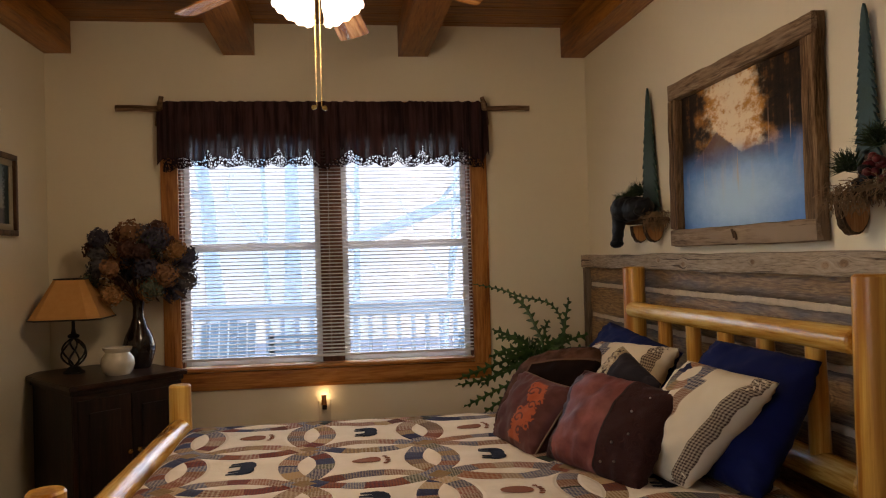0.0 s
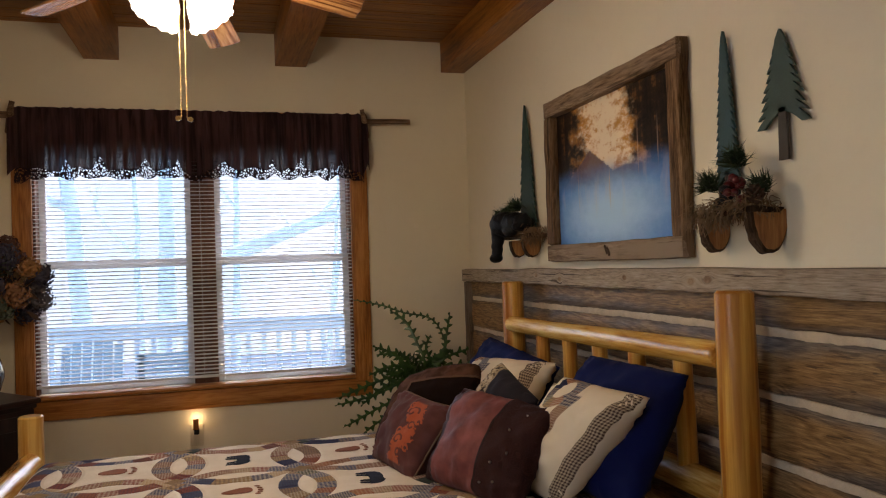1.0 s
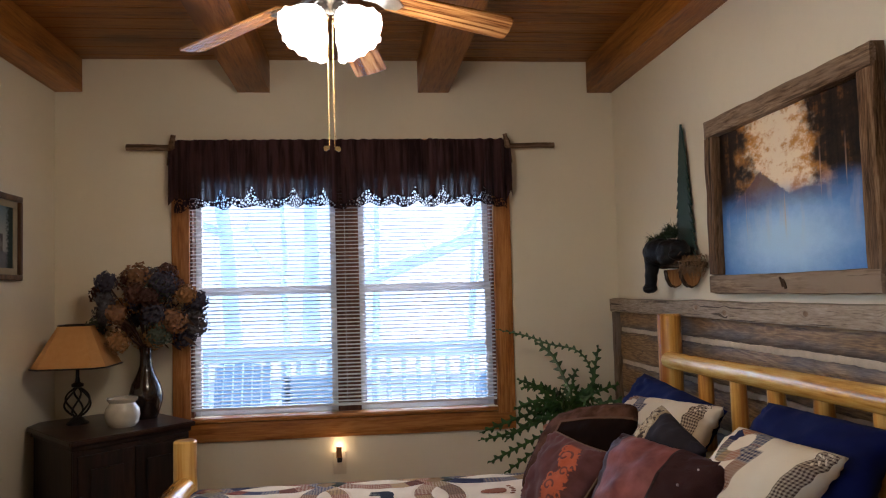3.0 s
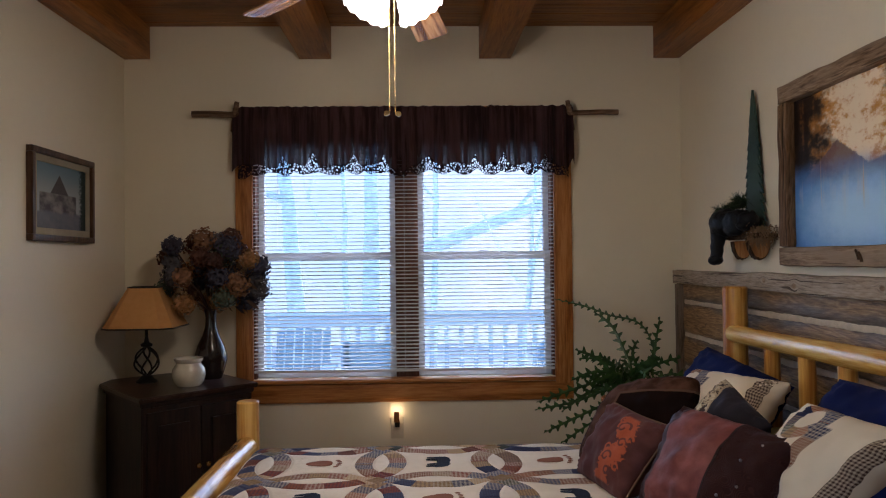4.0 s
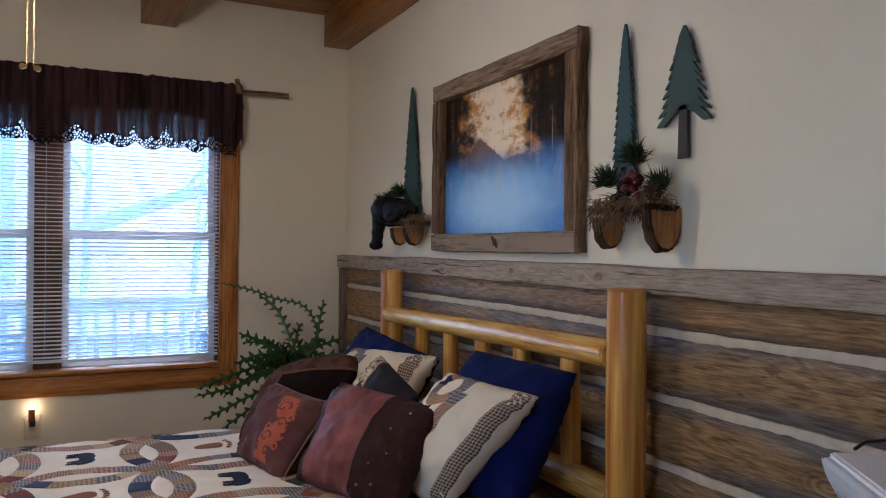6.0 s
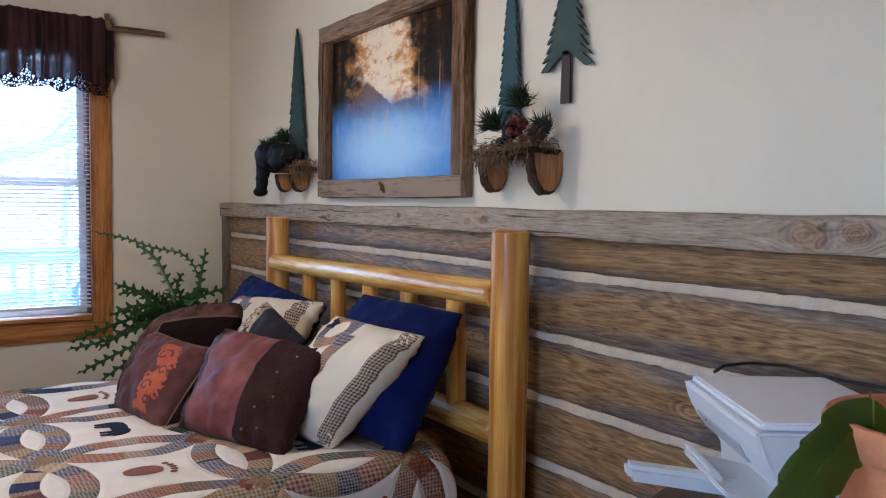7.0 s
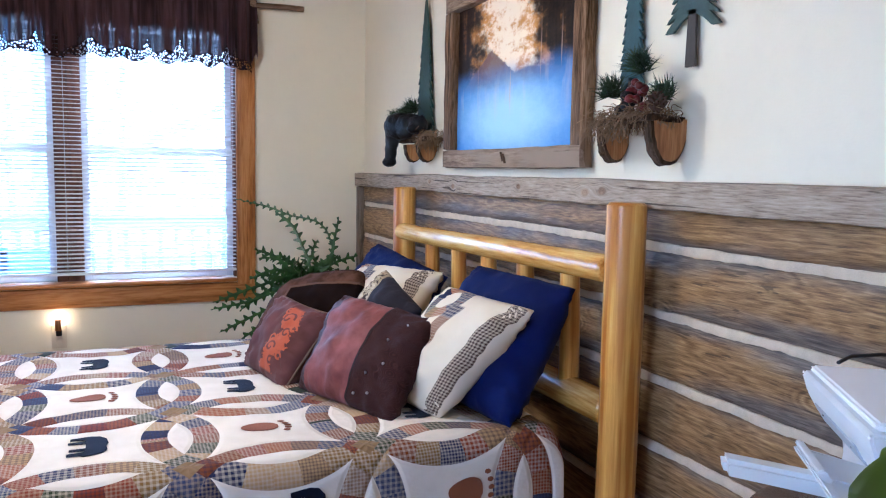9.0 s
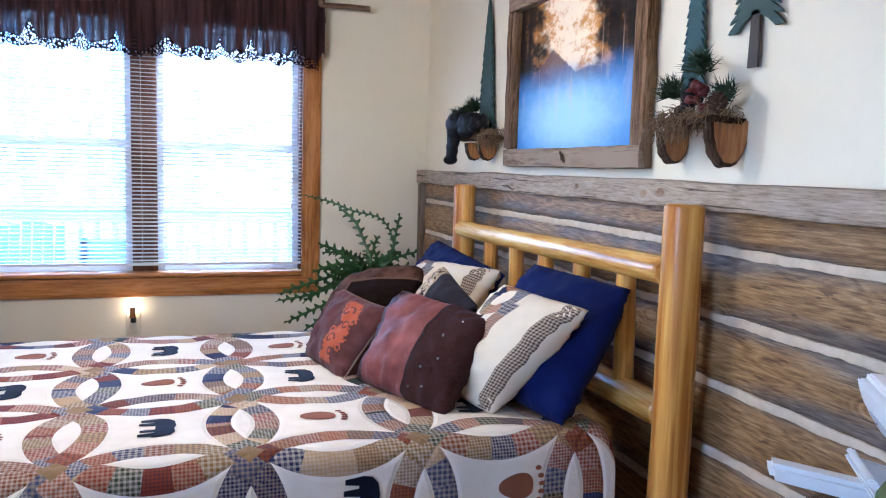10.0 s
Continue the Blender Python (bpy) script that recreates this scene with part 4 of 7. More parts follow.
part("pull_cord", tube(bmesh.new(), [(0.945, YN - 0.026, 1.10), (0.95, YN - 0.026, 1.5), (0.955, YN - 0.02, 2.06)], 0.0012, 6), M_BLIND, blind)
part("cord_tassel", lathe([(0.002, 0.03), (0.006, 0.022), (0.007, 0.0), (0.003, -0.004)], (0.945, YN - 0.026, 1.075), 10), M_BLIND, blind)

# twig rod and valance
rod = thing("twig_curtain_rod", (0.2, 3.925, 2.14), "rough twig curtain rod on forked twig hooks", "curtain rod")
bm = tube(bmesh.new(), [(-0.90 + 2.24 * i / 24, 3.925 + 0.004 * math.sin(i), 2.140 + 0.003 * math.sin(i * 1.7)) for i in range(25)], [0.0165 - 0.003 * i / 24 for i in range(25)], 12, 0.25)
part("pole", bm, M_TWIG, rod)
for x, s in ((-0.672, 1), (1.078, -1)):
    bm = tube(bmesh.new(), [(x - 0.028 * s, 3.985, 2.06), (x - 0.014 * s, 3.955, 2.11), (x, 3.905, 2.145), (x + 0.012 * s, 3.90, 2.20)], [0.016, 0.017, 0.014, 0.011], 10, 0.3, seed=x)
    tube(bm, [(x - 0.014 * s, 3.955, 2.10), (x - 0.02 * s, 3.975, 2.17), (x - 0.02 * s, 3.99, 2.19)], [0.012, 0.010, 0.009], 8, 0.3)
    part("twig_hook", bm, M_TWIG, rod, "forked twig with rough bark")

val = thing("valance", (0.2, 3.92, 1.8), "gathered brown voile valance with a lace hem", "valance")
VX0, VX1, VTOP = -0.690, 1.100, 2.172


def val_point(x, z):
    d = (VTOP - z)
    fold = math.sin(x * 95 + 5.0 * noise.noise(Vector((x * 4, 0, 1)))) * 0.55 + 1.1 * noise.noise(Vector((x * 30, z * 1.2, 3)))
    deep = 0.009 + 0.015 * min(1, d / 0.25)
    end = min(abs(x - VX0), abs(x - VX1))
    back = 0.045 * max(0.0, 1 - end / 0.06)
    return Vector((x, 3.890 + fold * deep + back - 0.01 * min(1, d / 0.1), z))


def hem(x):
    """Height of the scalloped lower edge: long swags between five short points."""
    n = noise.noise(Vector((x * 9, 4, 2)))
    f = abs(((x - VX0) / (VX1 - VX0) * 9.0 + 0.35 + 0.5 * noise.noise(Vector((x * 3, 7, 1)))) % 1.0 - 0.5) * 2
    end = min(abs(x - VX0), abs(x - VX1))
    mid = max(0.0, 1 - abs(x - 0.20) / 0.09)
    return 1.862 + 0.018 * n - 0.05 * max(0.0, 1 - end / 0.10) - 0.035 * mid + 0.20 * max(0, 0.36 - f) * (1 - mid) * (0.7 + 0.9 * abs(noise.noise(Vector((x * 2.3, 5, 5))))) + 0.008 * math.sin(x * 31)


bm = bmesh.new()
nx, nz = 560, 16
rows = []
for i in range(nx + 1):
    x = VX0 + (VX1 - VX0) * i / nx
    h = hem(x)
    rows.append([bm.verts.new(val_point(x, VTOP + 0.009 * noise.noise(Vector((x * 34, 1, 1))) + (h - VTOP) * k / nz)) for k in range(nz + 1)])
for a, b in zip(rows, rows[1:]):
    for k in range(nz):
        bm.faces.new((a[k], a[k + 1], b[k + 1], b[k]))
part("voile", bm, M_VOILE, val)
# lace hem: a net of threads with open holes
bm = bmesh.new()
nx, nz = 900, 20
keep = {}
for i in range(nx + 1):
    x = VX0 + 0.03 + (VX1 - VX0 - 0.06) * i / nx
    h = hem(x) + 0.004
    low = min(h - 0.03, 1.834 - 0.022 * abs(math.sin(x * 27 + 2.0 * noise.noise(Vector((x * 5, 2, 2))))) - 0.014 * noise.noise(Vector((x * 11, 3, 3))) - 0.035 * max(0.0, 1 - min(abs(x - VX0), abs(x - VX1)) / 0.12))
    for k in range(nz + 1):
        keep[i, k] = (x, h + (low - h) * k / nz, k / nz)
verts = {}
for i in range(nx):
    for k in range(nz):
        x, z, f = keep[i, k]
        cell = noise.voronoi(Vector((x * 92, z * 74, 0.5)))[0]
        edge_d = cell[1] - cell[0]
        hole = edge_d > 0.30
        if hole and 0 < k < nz - 1:
            continue
        if k >= nz - 1 and noise.noise(Vector((x * 80, 1, 9))) > 0.25:
            continue
        q = []
        for key in ((i, k), (i, k + 1), (i + 1, k + 1), (i + 1, k)):
            if key not in verts:
                xx, zz, _ = keep[key]
                verts[key] = bm.verts.new(val_point(xx, zz) + Vector((0, -0.002, 0)))
            q.append(verts[key])
        bm.faces.new(q)
part("lace_hem", bm, M_LACE, val, "dark open lace edging")

# outlet and night light
outlet = thing("outlet_plate", (0.152, YN, 0.42), "almond outlet plate under the window", "outlet")
part("plate", new_box((0.119, 3.993, 0.420), (0.186, YN - 0.0005, 0.534), 0.003), M_PLATE, outlet)
for z in (0.447,):
    part("socket", lathe([(0.0, 0.0), (0.016, 0.0), (0.016, 0.003), (0.0, 0.003)], (0, 0, 0), 16), M_PLATE, outlet).matrix_basis = pose(0.152, 3.993, z, 90, 0, 0)
nl = thing("night_light", (0.152, 3.97, 0.50), "plug-in candle night light, lit amber", "night light")
part("plug_body", new_box((0.140, 3.955, 0.487), (0.166, 3.993, 0.515), 0.006), M_BLACK, nl)
part("bulb", lathe([(0.004, 0.0), (0.010, 0.012), (0.009, 0.028), (0.003, 0.046), (0.0, 0.05)], (0.152, 3.972, 0.515), 14), M_FLAME, nl, "glowing bulb")
part("shield", rough_board((0.134, 3.945, 0.512), (0.168, 3.951, 0.572), (4, 1, 4), 0.002, 30.0), M_SLICE, nl, "small wooden shield before the bulb")

# ---------------------------------------------------------------- the bed
bed = thing("log_bed", (0.6, 2.27, 0), "honey pine log bed with a spindled headboard", "bed")
HX = 1.585
for y, s in ((1.465, 0.0), (3.045, 5.0)):
    part("headboard_post", log((HX, y, 0), (HX, y, 1.245), 0.052, 0.050, 20, 16, 0.06, s, 0.007), M_LOGZ, bed, "peeled log post with a dark heart streak")
part("headboard_rail", log((HX - 0.02, 1.50, 1.073), (HX - 0.02, 3.02, 1.053), 0.037, 0.035, 20, 20, 0.05, 2.0), M_LOGY, bed)
part("lower_rail", log((HX, 1.50, 0.700), (HX, 3.02, 0.700), 0.045, 0.045, 18, 16, 0.05, 4.0), M_LOGY, bed)
for i, y in enumerate((1.70, 1.955, 2.205, 2.452, 2.705)):
    part("spindle", log((HX, y, 0.67), (HX - 0.008, y, 1.05), 0.030, 0.028, 14, 10, 0.1, 9.0 * i), M_LOGZ, bed)
FX = -0.43
for y, s in ((1.60, 12.0), (3.085, 15.0)):
    part("footboard_post", log((FX, y, 0), (FX, y, 0.797), 0.047, 0.045, 20, 12, 0.06, s, 0.006), M_LOGZ, bed)
part("footboard_rail", log((FX, 1.635, 0.605), (FX, 3.05, 0.610), 0.050, 0.048, 20, 18, 0.05, 17.0), M_LOGY, bed)
part("footboard_lower_rail", log((FX, 1.635, 0.30), (FX, 3.05, 0.30), 0.042, 0.042, 16, 12, 0.05, 19.0), M_LOGY, bed)
for i, y in enumerate((1.85, 2.09, 2.33, 2.57, 2.81)):
    part("foot_spindle", log((FX, y, 0.31), (FX, y, 0.60), 0.028, 0.028, 12, 8, 0.1, 3.0 * i), M_LOGZ, bed)
for y in (1.50, 3.04):
    part("side_rail", log((FX + 0.03, max(y, 1.52), 0.30), (HX - 0.03, y, 0.30), 0.045, 0.045, 14, 14, 0.05, y), M_LOGX, bed)
part("slat_base", new_box((FX + 0.06, 1.55, 0.27), (HX - 0.07, 2.99, 0.30), 0.003), M_LOGX, bed)

mat_ob = thing("mattress", (0.6, 2.24, 0.30), "white mattress and base on the log bed", "mattress")
part("box_base", new_box((-0.36, 1.60, 0.301), (1.47, 2.84, 0.44), 0.03), M_SHEET, mat_ob, "teal covered base")
part("mattress_body", new_box((-0.36, 1.60, 0.442), (1.47, 2.84, 0.625), 0.045), M_MATT, mat_ob)

# quilt
QT, QY0, QY1, QR = 0.666, 1.520, 2.855, 0.062
QX0, QX1 = -0.365, 1.462


def quilt_point(u, v):
    """Where the point (u, v) of the cloth lies: flat on the mattress, round over its edges, hanging at the sides."""
    x, y, z = u, v, QT
    flare = 0.0
    for lo, sgn in ((QY0 + QR, -1), (QY1 - QR, 1)):
        s = (v - lo) * sgn
        if s > 0:
            a = min(s / QR, math.pi / 2)
            y = lo + sgn * QR * math.sin(a)
            z = QT - QR * (1 - math.cos(a))
            down = max(0.0, s - QR * math.pi / 2)
            z -= down
            flare = down
            y += sgn * (0.05 * down + down * 0.10 * noise.noise(Vector((u * 7, sgn, 0.3))))
    for lo, sgn in ((QX0 + 0.06, -1), (QX1 - 0.06, 1)):
        s = (u - lo) * sgn
        if s > 0:
            a = min(s / 0.06, math.pi / 2)
            x = lo + sgn * 0.06 * math.sin(a)
            z -= 0.06 * (1 - math.cos(a)) + max(0.0, s - 0.06 * math.pi / 2)
    puff = 0.007 * noise.noise(Vector((u * 4.2, v * 4.2, 0))) + 0.0035 * noise.noise(Vector((u * 13, v * 13, 2)))
    top = 1.0 if QY0 + QR < v < QY1 - QR else 0.3
    return Vector((x, y, max(0.12, z) + puff * top + 0.004 * (1 - top)))


quilt = thing("quilt", (0.6, 2.24, QT), "off-white wedding-ring quilt with plaid rings, bears and paw prints", "quilt")
bm = bmesh.new()
uvl = bm.loops.layers.uv.new("UVMap")
UA, UB, VA, VB = QX0 - 0.04, QX1 + 0.14, QY0 - 0.37, QY1 + 0.33
nu, nv = 150, 160
grid = [[bm.verts.new(quilt_point(UA + (UB - UA) * i / nu, VA + (VB - VA) * j / nv)) for j in range(nv + 1)] for i in range(nu + 1)]
for i in range(nu):
    for j in range(nv):
        f = bm.faces.new((grid[i][j], grid[i + 1][j], grid[i + 1][j + 1], grid[i][j + 1]))
        for l, (a, b) in zip(f.loops, ((i, j), (i + 1, j), (i + 1, j + 1), (i, j + 1))):
            l[uvl].uv = (UA + (UB - UA) * a / nu, VA + (VB - VA) * b / nv)
part("quilt_top", bm, M_QUILT, quilt, angle=80)


def on_quilt(u, v, depth):
    p = quilt_point(u, v)
    e = 0.004
    n = (quilt_point(u + e, v) - p).cross(quilt_point(u, v + e) - p).normalized()
    return p + n * (0.0015 + depth)


def patch(outline, u, v, name, mat, label):
    def lay(a, b, depth):
        return on_quilt(u + a, v + b, depth)
    return part(name, plate(outline, 0.0012, lay), mat, quilt, label, smooth=False)


BEAR = [(-0.044, -0.060), (-0.044, -0.048), (-0.008, -0.044), (-0.008, -0.036), (-0.040, -0.034), (-0.040, -0.022), (-0.006, -0.018), (-0.006, 0.018),
        (-0.044, 0.022), (-0.044, 0.034), (-0.008, 0.037), (-0.008, 0.044), (-0.040, 0.048), (-0.040, 0.060), (0.004, 0.066), (0.024, 0.062), (0.038, 0.046),
        (0.042, 0.016), (0.037, -0.012), (0.040, -0.036), (0.030, -0.056), (0.008, -0.068), (-0.012, -0.070), (-0.014, -0.064)]
SOLE = [(0.046 * math.cos(a) - 0.012, (0.031 + 0.008 * math.cos(a)) * math.copysign(abs(math.sin(a)) ** 0.8, math.sin(a))) for a in [2 * math.pi * k / 24 for k in range(24)]]
TOE = [(0.0085 * math.cos(a), 0.0062 * math.sin(a)) for a in [2 * math.pi * k / 10 for k in range(10)]]
for i in range(-1, 4):
    for j in range(-1, 4):
        u, v = 0.34 + 0.4 * (i - 0), 1.775 + 0.4 * j
        if v < 1.5:
            u, v = u + 0.05, v + 0.042
        if not (QX0 + 0.09 < u < QX1 - 0.1 and VA + 0.1 < v < VB - 0.1):
            continue
        if (i + j) % 2 == 0:
            patch(BEAR, u, v, "bear_applique", M_BEARAPP, "black bear-shaped cloth patch")
        else:
            patch(SOLE, u, v, "paw_applique", M_PAWAPP, "brown paw-print cloth patch")
            for k in range(5):
                b = -0.040 + 0.020 * k
                patch([(p + 0.058 - 6 * b * b, q + b) for p, q in TOE], u, v, "toe_applique", M_PAWAPP, "")


# pillows: a stuffed case between four corners
def pucker(s, t, seed):
    """Creases that run in from the seams and meet in the corners."""
    cs, ct = (1 if s > 0 else -1), (1 if t > 0 else -1)
    a = math.atan2(1.03 - t * ct, 1.03 - s * cs)
    near = max(0.0, 1 - math.hypot(1 - s * cs, 1 - t * ct))
    fan = noise.noise(Vector((a * 7.0, cs * 3.1 + seed, ct * 5.3))) * near
    along = noise.noise(Vector((s * 9.0 if abs(t) > abs(s) else t * 9.0, seed * 1.7, cs + 2 * ct)))
    return 0.030 * fan + 0.013 * along


def ease(s, t, soft):
    """Pulls the corners of a square case in, so that they round off."""
    k = 1 - soft * abs(s * t) ** 2.5
    return s * k, t * k


def pillow_bm(bn, bf, tf, tn, thick, n=38, pinch=0.10, seed=0.0, soft=0.05):
    bn, bf, tf, tn = (Vector(c) for c in (bn, bf, tf, tn))
    nrm = (bf - bn).cross(tn - bn).normalized()
    if nrm.x > 0:
        nrm = -nrm
    bm = bmesh.new()
    uvl = bm.loops.layers.uv.new("UVMap")
    sides = []
    for sgn in (1, -1):
        g = []
        for i in range(n + 1):
            row = []
            for j in range(n + 1):
                s, t = 2 * i / n - 1, 2 * j / n - 1
                ss, tt = s * (1 - pinch * (1 - abs(t) ** 1.6) * abs(s) ** 6), t * (1 - pinch * (1 - abs(s) ** 1.6) * abs(t) ** 6)
                ss, tt = ease(ss, tt, soft)
                a, b = (ss + 1) / 2, (tt + 1) / 2
                p = bn.lerp(bf, a).lerp(tn.lerp(tf, a), b)
                bul = (max(0.0, 1 - abs(s) ** 2.4) * max(0.0, 1 - abs(t) ** 2.4)) ** 0.52
                w = 0.013 * noise.noise(p * 11 + Vector((seed, 0, sgn))) + 0.007 * noise.noise(p * 25 + Vector((seed, 1, sgn)))
                rim = 0.012 * noise.noise(Vector((s * 4, t * 4, seed)))
                w += pucker(s, t, seed) * (1 - bul)
                p = p + nrm * (sgn * thick * bul + w * min(1, bul * 3.5) + rim * 0.3)
                row.append(bm.verts.new(p))
            g.append(row)
        sides.append(g)
        for i in range(n):
            for j in range(n):
                f = bm.faces.new((g[i][j], g[i + 1][j], g[i + 1][j + 1], g[i][j + 1]))
                for l, (x, y) in zip(f.loops, ((i, j), (i + 1, j), (i + 1, j + 1), (i, j + 1))):
                    l[uvl].uv = (x / n, y / n)
    bmesh.ops.remove_doubles(bm, verts=bm.verts[:], dist=0.0016)
    return bm, nrm


def pillow(label, mat, corners, thick, seed=0.0, pinch=0.06, piping=None, name="throw_pillow", soft=0.05):
    bm, nrm = pillow_bm(*corners, thick, seed=seed, pinch=pinch, soft=soft)
    base = sum((Vector(c) for c in corners[:2]), Vector()) / 2
    ob = thing(name, base, label, "pillow", "pillows on the bed")
    case = part("case", bm, mat, ob, angle=100)
    if piping:
        bn, bf, tf, tn = (Vector(c) for c in corners)
        loop = []
        for a, b in ((bn, bf), (bf, tf), (tf, tn), (tn, bn)):
            for k in range(12):
                f = k / 12
                mid = (bn + bf + tf + tn) / 4
                p = a.lerp(b, f)
                p = p.lerp(mid, pinch * 0.98 * (1 - abs(2 * f - 1) ** 1.6) * ((a.lerp(b, 0.5) - mid).length / (p - mid).length) ** 0.5)
                loop.append(p)
        part("piping", tube(bmesh.new(), loop + loop[:2], 0.0035, 8, caps=False), piping, ob, "corded edge")
    return ob, nrm


PIL_NAVY_F = ((1.33, 2.45, 0.665), (1.22, 2.98, 0.665), (1.455, 3.02, 1.012), (1.56, 2.47, 0.925))
PIL_NAVY = ((1.318, 1.548, 0.655), (1.215, 1.95, 0.68), (1.425, 1.985, 1.040), (1.545, 1.600, 1.015))
PIL_SHAM_F = ((1.27, 2.32, 0.672), (1.15, 2.84, 0.672), (1.345, 2.86, 0.940), (1.478, 2.33, 0.968))
PIL_SHAM = ((1.176, 1.690, 0.655), (1.085, 2.00, 0.675), (1.288, 1.888, 0.993), (1.395, 1.556, 0.971))
PIL_BROWN = ((1.110, 2.40, 0.665), (0.790, 2.57, 0.650), (1.000, 2.76, 0.905), (1.262, 2.49, 0.975))
PIL_SLATE = ((1.14, 2.10, 0.70), (1.07, 2.40, 0.72), (1.248, 2.315, 0.990), (1.285, 2.06, 0.885))
PIL_THROW = ((1.045, 1.690, 0.655), (0.888, 2.105, 0.660), (1.068, 2.205, 0.928), (1.236, 1.770, 0.910))
PIL_RED = ((0.860, 2.125, 0.650), (0.795, 2.44, 0.655), (0.935, 2.49, 0.878), (1.030, 2.165, 0.862))
pillow("plump navy cotton pillow leaning on the headboard", M_NAVY, PIL_NAVY_F, 0.075, 1.0, name="bed_pillow")
pillow("plump navy cotton pillow beside the log post", M_NAVY, PIL_NAVY, 0.085, 2.0, name="bed_pillow")
shamf_ob, shamf_n = pillow("off-white quilted sham with a checked band", M_SHAMF, PIL_SHAM_F, 0.07, 3.0, name="pillow_sham")
sham_ob, sham_n = pillow("off-white quilted sham with checked band and ring", M_SHAM, PIL_SHAM, 0.075, 4.0, name="pillow_sham")
pillow("dark brown velvet pillow with a corded border, its face painted in shade", M_BORDER, PIL_BROWN, 0.075, 5.0, pinch=0.0, soft=0.16)
pillow("small slate pillow with a tapestry corner", M_SLATE, PIL_SLATE, 0.065, 6.0)
throw_ob, throw_n = pillow("plum pillow with mauve satin panel and beaded border", M_THROW, PIL_THROW, 0.075, 7.0, pinch=0.07)
red_ob, red_n = pillow("red-brown velvet pillow with rust scroll applique", M_RED, PIL_RED, 0.065, 8.0, pinch=0.05, piping=M_PIPE, soft=0.0)


def on_pillow(corners, nrm, thick, a, b, off):
    bn, bf, tf, tn = (Vector(c) for c in corners)
    s, t = 2 * a - 1, 2 * b - 1
    bul = (max(0.0, 1 - abs(s) ** 2.4) * max(0.0, 1 - abs(t) ** 2.4)) ** 0.52
    return bn.lerp(bf, a).lerp(tn.lerp(tf, a), b) + nrm * (thick * bul + off)


def pillow_surface(corners, nrm, thick, a, b, off, seed, pinch=0.06, soft=0.05):
    """The front of a case as pillow_bm() makes it, lifted by off."""
    bn, bf, tf, tn = (Vector(c) for c in corners)
    s, t = 2 * a - 1, 2 * b - 1
    ss, tt = s * (1 - pinch * (1 - abs(t) ** 1.6) * abs(s) ** 6), t * (1 - pinch * (1 - abs(s) ** 1.6) * abs(t) ** 6)
    ss, tt = ease(ss, tt, soft)
    a, b = (ss + 1) / 2, (tt + 1) / 2
    p = bn.lerp(bf, a).lerp(tn.lerp(tf, a), b)
    bul = (max(0.0, 1 - abs(s) ** 2.4) * max(0.0, 1 - abs(t) ** 2.4)) ** 0.52
    w = 0.013 * noise.noise(p * 11 + Vector((seed, 0, 1))) + 0.007 * noise.noise(p * 25 + Vector((seed, 1, 1)))
    rim = 0.012 * noise.noise(Vector((s * 4, t * 4, seed)))
    w += pucker(s, t, seed) * (1 - bul)
    return p + nrm * (thick * bul + w * min(1, bul * 3.5) + rim * 0.3 + off)


def sewn_band(ob, corners, nrm, thick, seed, a0, a1, slant, width, height):
    bm = bmesh.new()
    uvl = bm.loops.layers.uv.new("UVMap")
    n, k = 40, 6
    g = [[bm.verts.new(pillow_surface(corners, nrm, thick, a0 + (a1 - a0) * i / k + slant * (j / n - 0.5), 0.02 + 0.96 * j / n, 0.0022, seed)) for i in range(k + 1)] for j in range(n + 1)]
    for j in range(n):
        for i in range(k):
            f = bm.faces.new((g[j][i], g[j][i + 1], g[j + 1][i + 1], g[j + 1][i]))
            for l, (x, y) in zip(f.loops, ((i, j), (i + 1, j), (i + 1, j + 1), (i, j + 1))):
                l[uvl].uv = ((a0 + (a1 - a0) * x / k) * width, y / n * height)
    part("checked_band", bm, M_CHECK, ob, "brown and cream checked band", angle=90)


sewn_band(sham_ob, PIL_SHAM, sham_n, 0.075, 4.0, 0.025, 0.165, -0.01, 0.38, 0.42)
sewn_band(shamf_ob, PIL_SHAM_F, shamf_n, 0.07, 3.0, 0.06, 0.18, 0.0, 0.54, 0.33)

for a, b in ((0.16, 0.80), (0.22, 0.62), (0.17, 0.42), (0.26, 0.30), (0.20, 0.16), (0.31, 0.12)):
    p = on_pillow(PIL_THROW, throw_n, 0.075, a, b, 0.003)
    bm = bmesh.new()
    bmesh.ops.create_icosphere(bm, subdivisions=2, radius=0.004, matrix=Matrix.Translation(p))
    part("bead", bm, M_NICKEL, throw_ob, "small shiny bead")

# ---------------------------------------------------------------- ceiling fan
# drawn at full size round FD, then set at its place and size
FD = Vector((0.20, 2.58, 2.335))
FD_TOP = FD.z + (ZC - FAN.z) / FAN_SIZE
fan = thing("ceiling_fan", FD, "five-blade oak ceiling fan with lit scalloped glass shades", "ceiling fan")
part("canopy", lathe([(0.0, 0.0), (0.065, 0.0), (0.06, -0.03), (0.03, -0.055), (0.0, -0.055)], (FD.x, FD.y, FD_TOP)), M_NICKEL, fan)
part("downrod", lathe([(0.014, 2.57), (0.014, FD_TOP - 0.03)], (FD.x, FD.y, 0.0), 14), M_NICKEL, fan)
part("motor_housing", lathe([(0.0, 0.11), (0.05, 0.11), (0.10, 0.085), (0.115, 0.05), (0.112, 0.015), (0.085, -0.01), (0.05, -0.02), (0.0, -0.02)], (FD.x, FD.y, 2.475), 36), M_NICKEL, fan)
